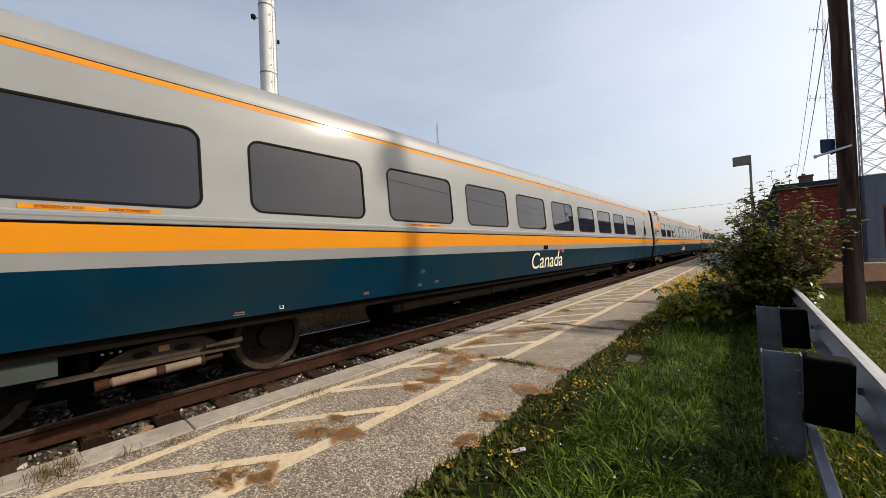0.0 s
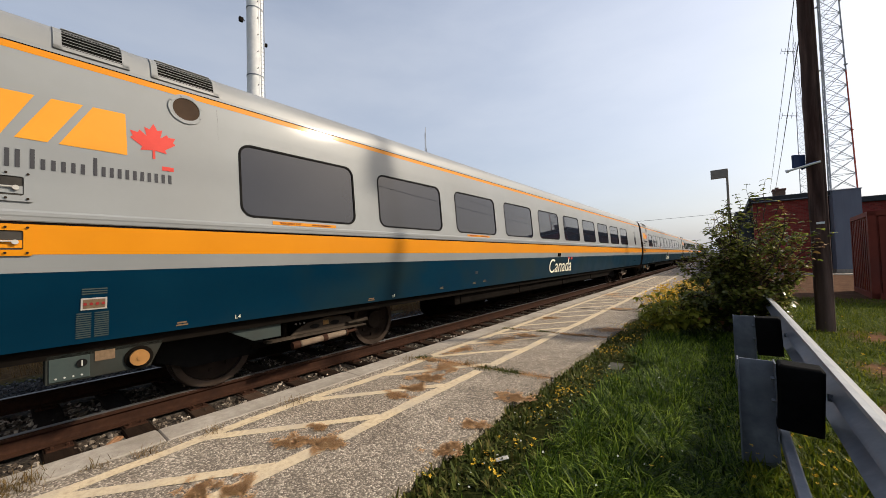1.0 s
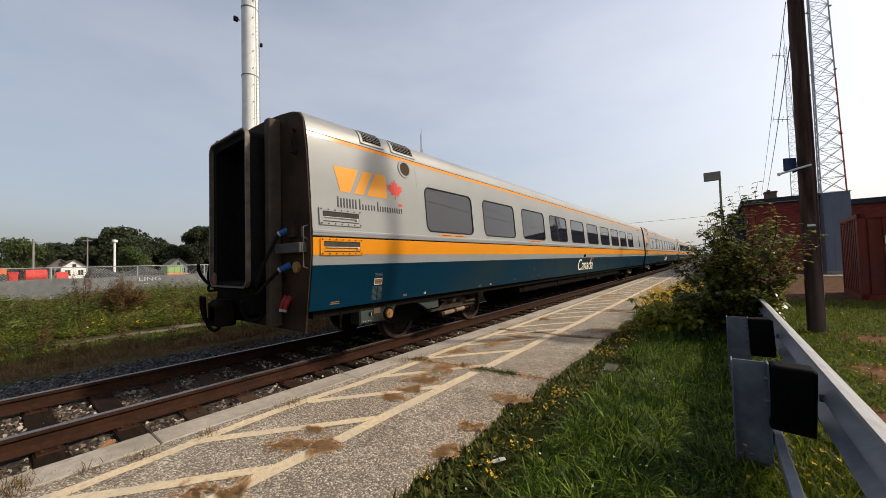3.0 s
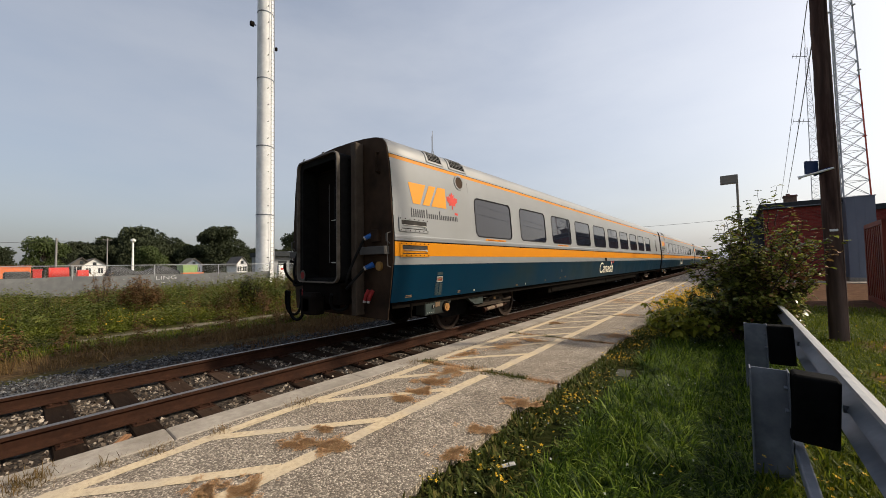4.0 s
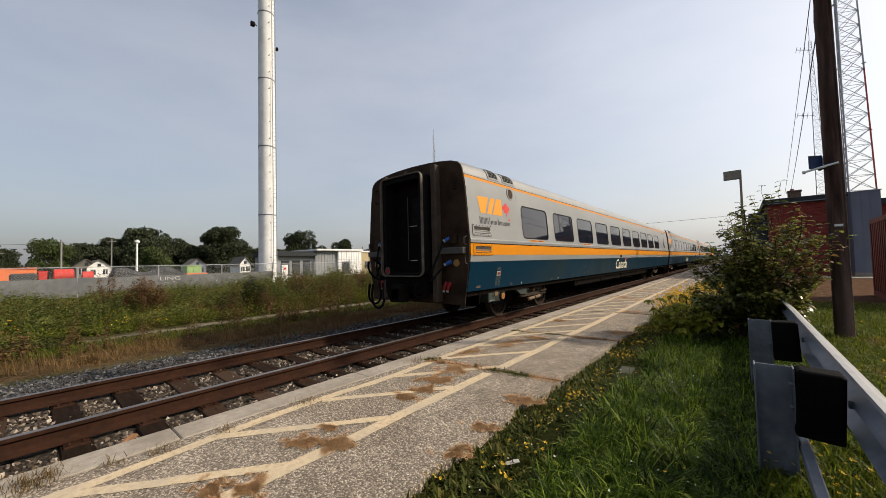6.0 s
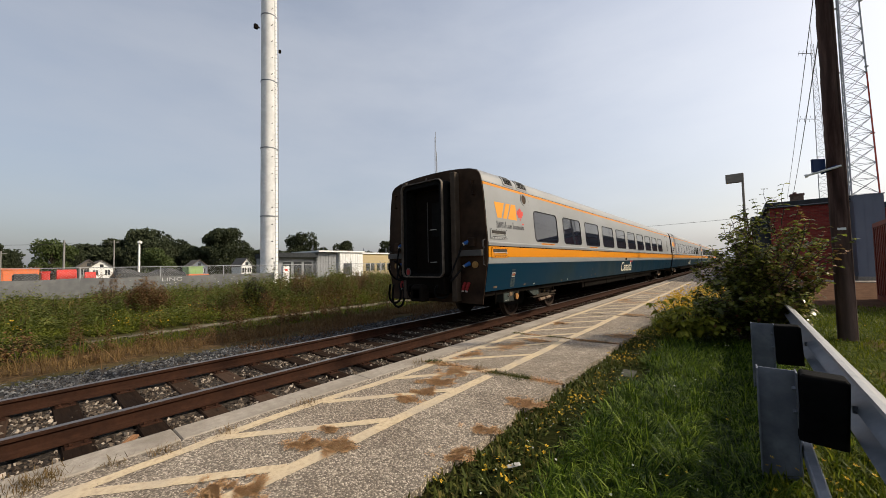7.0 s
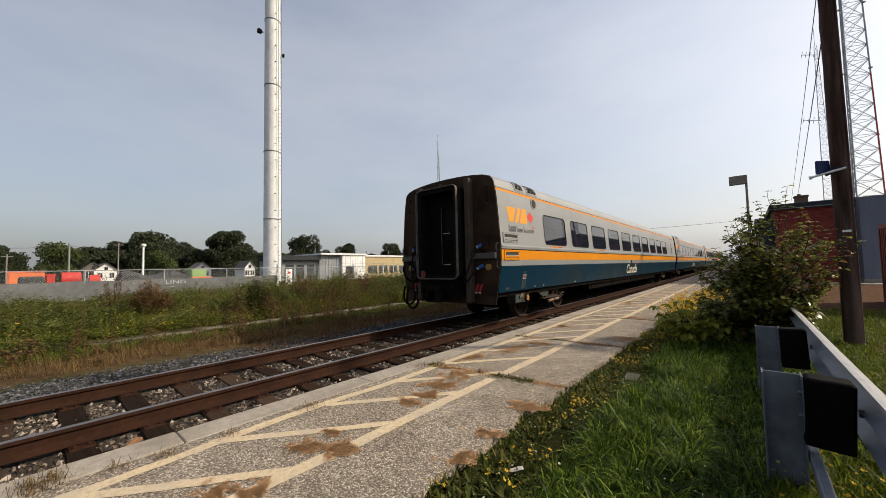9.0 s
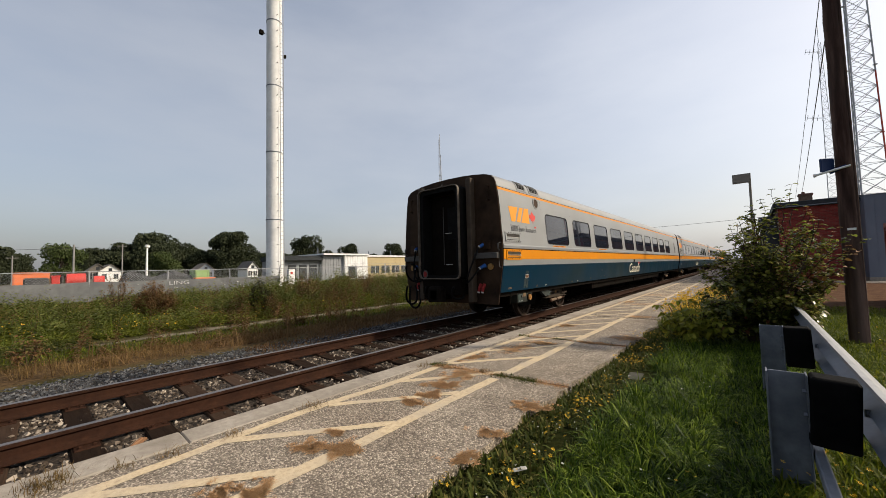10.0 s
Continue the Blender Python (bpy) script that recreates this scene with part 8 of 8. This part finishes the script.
def weed_stand(name, centres, hmin, hmax, leaves, leaf, material, label):
    """Upright weeds: a stem with drooping leaves all the way up."""
    V, F = [], []
    for x, y in centres:
        z0 = ground_z(x) - 0.02
        tall = 0.80 + 0.75 * min(1.0, max(0.0, (y - 3.0) / 8.0))
        h = tall * grng.uniform(hmin, hmax) * (0.85 + 1.2 * noise.noise((x * 0.45, y * 0.45, 3)) + 0.45 * noise.noise((x * 1.7, y * 1.7, 5)))
        lx, ly = grng.normal(0, 0.10, 2) * h
        o = len(V)
        w = 0.006
        V += [(x - w, y, z0), (x + w, y, z0), (x + lx, y + ly, z0 + h)]
        F.append((o, o + 1, o + 2))
        for k in range(leaves):
            f = 0.12 + 0.88 * (k + grng.uniform(0, 1)) / leaves
            a = grng.uniform(0, 6.28)
            ln = leaf * grng.uniform(0.6, 1.3) * (1.15 - 0.6 * f)
            px, py, pz = x + lx * f, y + ly * f, z0 + h * f
            dx, dy = math.cos(a), math.sin(a)
            lw = ln * 0.17
            rise = grng.uniform(-0.1, 0.7)
            o = len(V)
            V += [(px, py, pz), (px + dx * ln * 0.5 - dy * lw, py + dy * ln * 0.5 + dx * lw, pz + ln * 0.5 * rise), (px + dx * ln, py + dy * ln, pz + ln * (rise - 0.35)), (px + dx * ln * 0.5 + dy * lw, py + dy * ln * 0.5 - dx * lw, pz + ln * 0.5 * rise)]
            F.append((o, o + 1, o + 2, o + 3))
    return tagged(raw(name, V, F, material), label, "weeds", kind="stuff")


def make_weeds():
    c = np.concatenate([scatter(60, -12.2, -9.4, 0.5, 16, None, 1.1), scatter(26, -11.9, -10.5, 3.8, 9.0)])
    p = np.concatenate([np.stack([grng.normal(x, 0.07, 5), grng.normal(y, 0.07, 5)], 1) for x, y in c])
    weed_stand("dry_stalks", p, 0.55, 1.25, 20, 0.10, M_WEEDBROWN, "upright reddish dead weed stalks beside the ballast")
    # open patches of long grass between the leafy stands
    p = scatter(24000, -24, -13.6, -7, 40, lambda x, y: noise.noise((x * 0.3, y * 0.3, 21)) > -0.25, 1.25)
    blades("long_grass", p, -0.45, 0.25, 0.85, 0.006, 0.015, 0.9, M_FARGRASS, "long yellow-green grass among the weeds beyond the track")
    p = scatter(15000, -26, -14.2, -7, 40, lambda x, y: noise.noise((x * 0.33, y * 0.33, 33)) > 0.02, 1.25)
    blades("tan_grass", p, -0.45, 0.3, 0.85, 0.005, 0.013, 0.6, M_DRYGRASS, "tan seeding grass among the weeds beyond the track")
    p = scatter(3900, -22, -14.0, -7, 40, lambda x, y: patchy(x, y, 0.35, 0.02), 1.25)
    weed_stand("tall_weeds", p, 0.45, 1.1, 16, 0.25, M_WEED, "tall tangled green weeds beyond the track")
    p = scatter(4200, -33.2, -22, -8, 46, lambda x, y: patchy(x, y, 0.3, -0.35), 1.1)
    weed_stand("tall_weeds", p, 0.38, 0.80, 13, 0.26, M_WEED, "tangled green weeds by the yard fence")
    p = scatter(5400, -32, -14.2, -7, 44, lambda x, y: noise.noise((x * 0.28, y * 0.28, 8)) > 0.05, 1.2)
    weed_stand("brown_weeds", p[:2600], 0.4, 0.95, 15, 0.14, M_WEEDBROWN, "browned seed-headed weeds beyond the track")
    c = scatter(70, -30, -14.5, -5, 36)
    p = np.concatenate([np.stack([grng.normal(x, 0.35, 14), grng.normal(y, 0.35, 14)], 1) for x, y in c])
    weed_stand("tall_weeds", p, 0.65, 1.2, 18, 0.2, M_WEED, "taller leafy weed clumps standing over the rest")
    for n, mat, what in ((75, M_WEED, "tall leafy green weeds crowding beyond the gravel track"), (45, M_WEEDBROWN, "tall rusty seed-headed weeds beyond the gravel track")):
        c = scatter(n, -20, -13.3, 4.0, 27)
        p = np.concatenate([np.stack([grng.normal(x, 0.32, 16), grng.normal(y, 0.32, 16)], 1) for x, y in c])
        weed_stand("tall_weeds", p, 0.45, 0.85, 22, 0.17, mat, what)
    c = scatter(110, -27, -13.6, -6, 30, lambda x, y: noise.noise((x * 0.3, y * 0.3, 51)) > -0.05)
    p = np.concatenate([np.stack([grng.normal(x, 0.4, 16), grng.normal(y, 0.4, 16)], 1) for x, y in c])
    weed_stand("pale_weeds", p, 0.45, 0.95, 18, 0.19, M_WEEDLIGHT, "pale yellow-green leafy weeds among the darker ones")
    c = scatter(60, -28, -13.5, -5, 34)
    p = np.concatenate([np.stack([grng.normal(x, 0.3, 60), grng.normal(y, 0.3, 60)], 1) for x, y in c])
    blades("long_grass", p, -0.45, 0.5, 1.05, 0.006, 0.014, 0.7, M_LAWN, "pale green tussocks of tall grass among the weeds")
    p = scatter(6200, -15.2, -12.85, -6, 30, lambda x, y: patchy(x, y, 0.8, -0.35), 1.3)
    weed_stand("edge_weeds", p, 0.15, 0.42, 10, 0.13, M_EDGEWEED, "lower green weeds beside the gravel track")
    p = np.concatenate([scatter(500, -12.8, -11.8, -5, 0.9), scatter(160, -12.9, -11.9, 0.9, 24, lambda x, y: patchy(x, y, 1.1, 0.2))])
    weed_stand("edge_weeds", p, 0.12, 0.34, 9, 0.12, M_CLOVER, "low weeds grown over the gravel track")
    c = [(x, y, ground_z(x) + grng.uniform(0.2, 0.5)) for x, y in scatter(1700, -15.0, -12.6, -5, 26, lambda x, y: patchy(x, y, 0.7, 0.0), 1.2)]
    petals("yellow_flowers", c, 0.020, M_FLOWER, "scattered yellow flowers in the weeds beyond the track", "flowers")
    c = [(x, y, ground_z(x) + grng.uniform(0.8, 1.15)) for x, y in scatter(300, -30, -16, 2, 40, lambda x, y: patchy(x, y, 0.25, 0.15))]
    petals("pale_flowers", c, 0.05, M_PALEFLOWER, "pale umbel flowers standing over the weeds", "flowers")


make_weeds()


def make_wild_shrub(x, y, h, w, n, mat, label, sparse=False, seed=1):
    b = thing("shrub", label, "shrub", (x, y, ground_z(x)))
    rng = random.Random(seed)
    tw, spots = Geo(), []
    for _ in range(n):
        a = rng.uniform(0, 6.28)
        r = w / 2 * math.sqrt(rng.random())
        top = h * (1 - 0.55 * (r / (w / 2)) ** 2) * rng.uniform(0.7, 1.0)
        e = Vector((r * math.cos(a), r * math.sin(a), top))
        pts = [Vector((e.x * (k / 6) ** 0.8, e.y * (k / 6) ** 0.8, e.z * k / 6)) for k in range(7)]
        tw.tube(pts, [0.012 * (1 - k / 8) for k in range(7)], 4, False)
        for k in range(1 if not sparse else 3, 7):
            for _ in range(44 if not sparse else 22):
                aa = rng.uniform(0, 6.28)
                spots.append((pts[k] + Vector((rng.gauss(0, 0.05), rng.gauss(0, 0.05), rng.gauss(0, 0.06))), Vector((math.cos(aa), math.sin(aa), rng.uniform(0.3, 2.2))), rng.uniform(0.03, 0.07)))
    tagged(part("stem", tw, M_TWIG, b), kind="stuff")
    leaf_mesh("crown", spots, mat, b)


M_CEDAR = leafy("browned_cedar", [(0.075, 0.038, 0.016), (0.155, 0.080, 0.035), (0.105, 0.088, 0.030)], rough=0.7, thin_light=0.15)
M_JUNIPER = leafy("dark_juniper", [(0.012, 0.016, 0.006), (0.03, 0.032, 0.012), (0.055, 0.042, 0.018)], rough=0.7, thin_light=0.15)
make_wild_shrub(-16.8, 2.9, 1.5, 1.35, 70, M_CEDAR, "rounded brown-green cedar shrub among the weeds", seed=2)
make_wild_shrub(-18.9, 2.1, 1.95, 1.1, 20, M_CEDAR, "sparse reddish-brown sapling among the weeds", True, 3)
make_wild_shrub(-14.6, 5.75, 1.3, 0.95, 60, M_JUNIPER, "dark green juniper shrub among the weeds", seed=4)
make_wild_shrub(-15.6, 6.9, 1.1, 1.2, 40, M_WEED, "dense green weed bush beside the juniper", seed=21)
make_wild_shrub(-17.5, 9.3, 1.7, 1.5, 44, M_CEDAR, "brown-green bush standing over the weeds", True, 22)
make_wild_shrub(-17.2, 11.2, 1.45, 1.9, 50, M_WEED, "broad leafy green bush among the weeds", seed=23)
make_wild_shrub(-18.0, 13.4, 1.75, 1.8, 48, M_WEEDBROWN, "tall brown seeding bush among the weeds", True, 24)
make_wild_shrub(-16.6, 13.6, 1.3, 1.8, 50, M_WEED, "rounded green bush by the gravel track", seed=25)
make_wild_shrub(-18.5, 17.0, 1.6, 2.2, 50, M_WEED, "broad leafy green bush among the weeds", seed=26)
make_wild_shrub(-17.8, 0.6, 1.0, 1.3, 26, M_WEED, "low green weed bush among the grass", True, 27)
make_wild_shrub(-13.6, 5.9, 0.9, 0.9, 12, M_WEEDBROWN, "dry brown spreading weed clump", True, 9)
make_wild_shrub(-10.6, -0.1, 0.62, 0.5, 7, M_CEDAR, "small dark bare sapling on the grass strip", True, 6)
make_wild_shrub(-20.0, 11.5, 1.3, 1.6, 30, M_WEED, "leafy green shrub among the weeds", seed=12)


def make_tree(x, y, top, width, seed, mat=None, low=0.25, conical=False, airy=1.0):
    """Tapered trunk, limbs, and a crown of many leaf clumps in uneven masses."""
    t = thing("tree", "dark green broadleaf tree in the distance" if not conical else "dark pointed conifer in the distance", "tree", (x, y, FAR_Z), group="distant trees")
    rng = random.Random(seed)
    h = top - FAR_Z
    g = Geo()
    g.tube([(0, 0, 0), (0.1, 0.05, h * 0.3), (0, 0.1, h * 0.8)], [0.035 * h, 0.025 * h, 0.006 * h], 8)
    masses = []
    for k in range(24 if not conical else 12):
        if conical:
            f = k / 12
            masses.append((Vector((rng.gauss(0, 0.05) * width, rng.gauss(0, 0.05) * width, h * (0.15 + 0.8 * f))), width * 0.5 * (1 - f) + 0.3))
            continue
        a = rng.uniform(0, 6.28)
        f = rng.uniform(low + 0.05, 0.9)
        spread = math.sin(math.pi * min(1, (f - low * 0.4) / (1.05 - low * 0.4))) ** 0.6
        r = width * 0.40 * math.sqrt(rng.random()) * spread
        c = Vector((r * math.cos(a), r * math.sin(a), h * f))
        size = width * rng.uniform(0.15, 0.25)
        c.z = min(c.z, h - size * 0.75)
        masses.append((c, size))
        g.tube([(0, 0, h * max(0.15, f * 0.55)), tuple(c * 0.6 + Vector((0, 0, h * f * 0.35))), tuple(c)], [0.012 * h, 0.008 * h, 0.003 * h], 5, False)
    part("trunk", g, M_BARK, t)
    V, F = [], []
    for c, s in masses:
        m = int(400 * airy)
        for _ in range(m):
            d = Vector((rng.gauss(0, 1), rng.gauss(0, 1), rng.gauss(0, 1))).normalized()
            p = c + Vector((d.x, d.y, d.z * 0.8)) * s * rng.uniform(0.55, 1.12)
            q = width * rng.uniform(0.014, 0.033)
            e = Euler((rng.uniform(0, 6.28), rng.uniform(0, 6.28), rng.uniform(0, 6.28))).to_matrix()
            o = len(V)
            for a, b in ((-1, -0.6), (1, -0.5), (0.8, 0.7), (-0.7, 0.6)):
                v = p + e @ Vector((a * q, b * q, 0.25 * q * a * b))
                V.append((v.x, v.y, v.z))
            F.append((o, o + 1, o + 2, o + 3))
    ob = raw("crown", V, F, mat or M_TREELEAF)
    ob.parent = t
    return t


def tree_row():
    spec = [(-0.988, 0.154, 135, 13.6, 12.5), (-0.993, 0.118, 140, 10.5, 9), (-0.978, 0.208, 140, 11.0, 9), (-0.952, 0.306, 130, 14.2, 10.5), (-0.972, 0.236, 150, 10.3, 9), (-0.962, 0.272, 155, 9.6, 8), (-0.934, 0.357, 160, 9.3, 8), (-0.925, 0.38, 150, 8.2, 7),
            (-0.997, 0.080, 140, 9.0, 9), (-0.9985, -0.035, 150, 7.6, 8), (-0.998, -0.06, 130, 8.5, 9), (-0.99, -0.13, 130, 9.5, 10),
            (-0.884, 0.468, 140, 14.0, 9.5), (-0.862, 0.507, 150, 9.5, 6), (-0.83, 0.558, 145, 11.2, 8), (-0.755, 0.655, 150, 11.5, 8), (-0.72, 0.694, 160, 8.5, 8), (-0.79, 0.61, 170, 8.0, 9), (-0.905, 0.425, 170, 8.5, 9),
            (-0.985, 0.172, 128, 9.5, 10), (-0.995, 0.10, 132, 7.5, 9), (-0.967, 0.255, 135, 8.0, 9), (-0.943, 0.333, 140, 7.8, 8), (-0.9985, 0.055, 150, 6.5, 9), (-0.60, 0.80, 190, 9, 12), (-0.45, 0.89, 210, 10, 14), (-0.3, 0.95, 230, 10, 14), (-0.12, 0.99, 230, 9, 14), (0.02, 1.0, 240, 9, 14), (0.3, 0.95, 90, 9, 10), (0.45, 0.89, 70, 9, 9), (0.58, 0.81, 62, 10, 10), (0.70, 0.71, 55, 9, 10), (0.82, 0.57, 52, 10.5, 10), (0.91, 0.41, 52, 9, 10), (0.97, 0.22, 55, 10, 11)]
    for k, (dx, dy, d, top, w) in enumerate(spec):
        make_tree(dx * d, dy * d, top, w * 1.15, 40 + k, low=0.08)
    make_tree(-100, 3.0, 7.6, 6.5, 91, M_TREELIGHT, 0.2, airy=0.55)
    make_tree(-108, 20.5, 6.6, 7.0, 92, M_TREELIGHT, 0.05)
    make_tree(-128, 8.5, 8.8, 4.0, 93, None, 0.1, True)


tree_row()


motions()
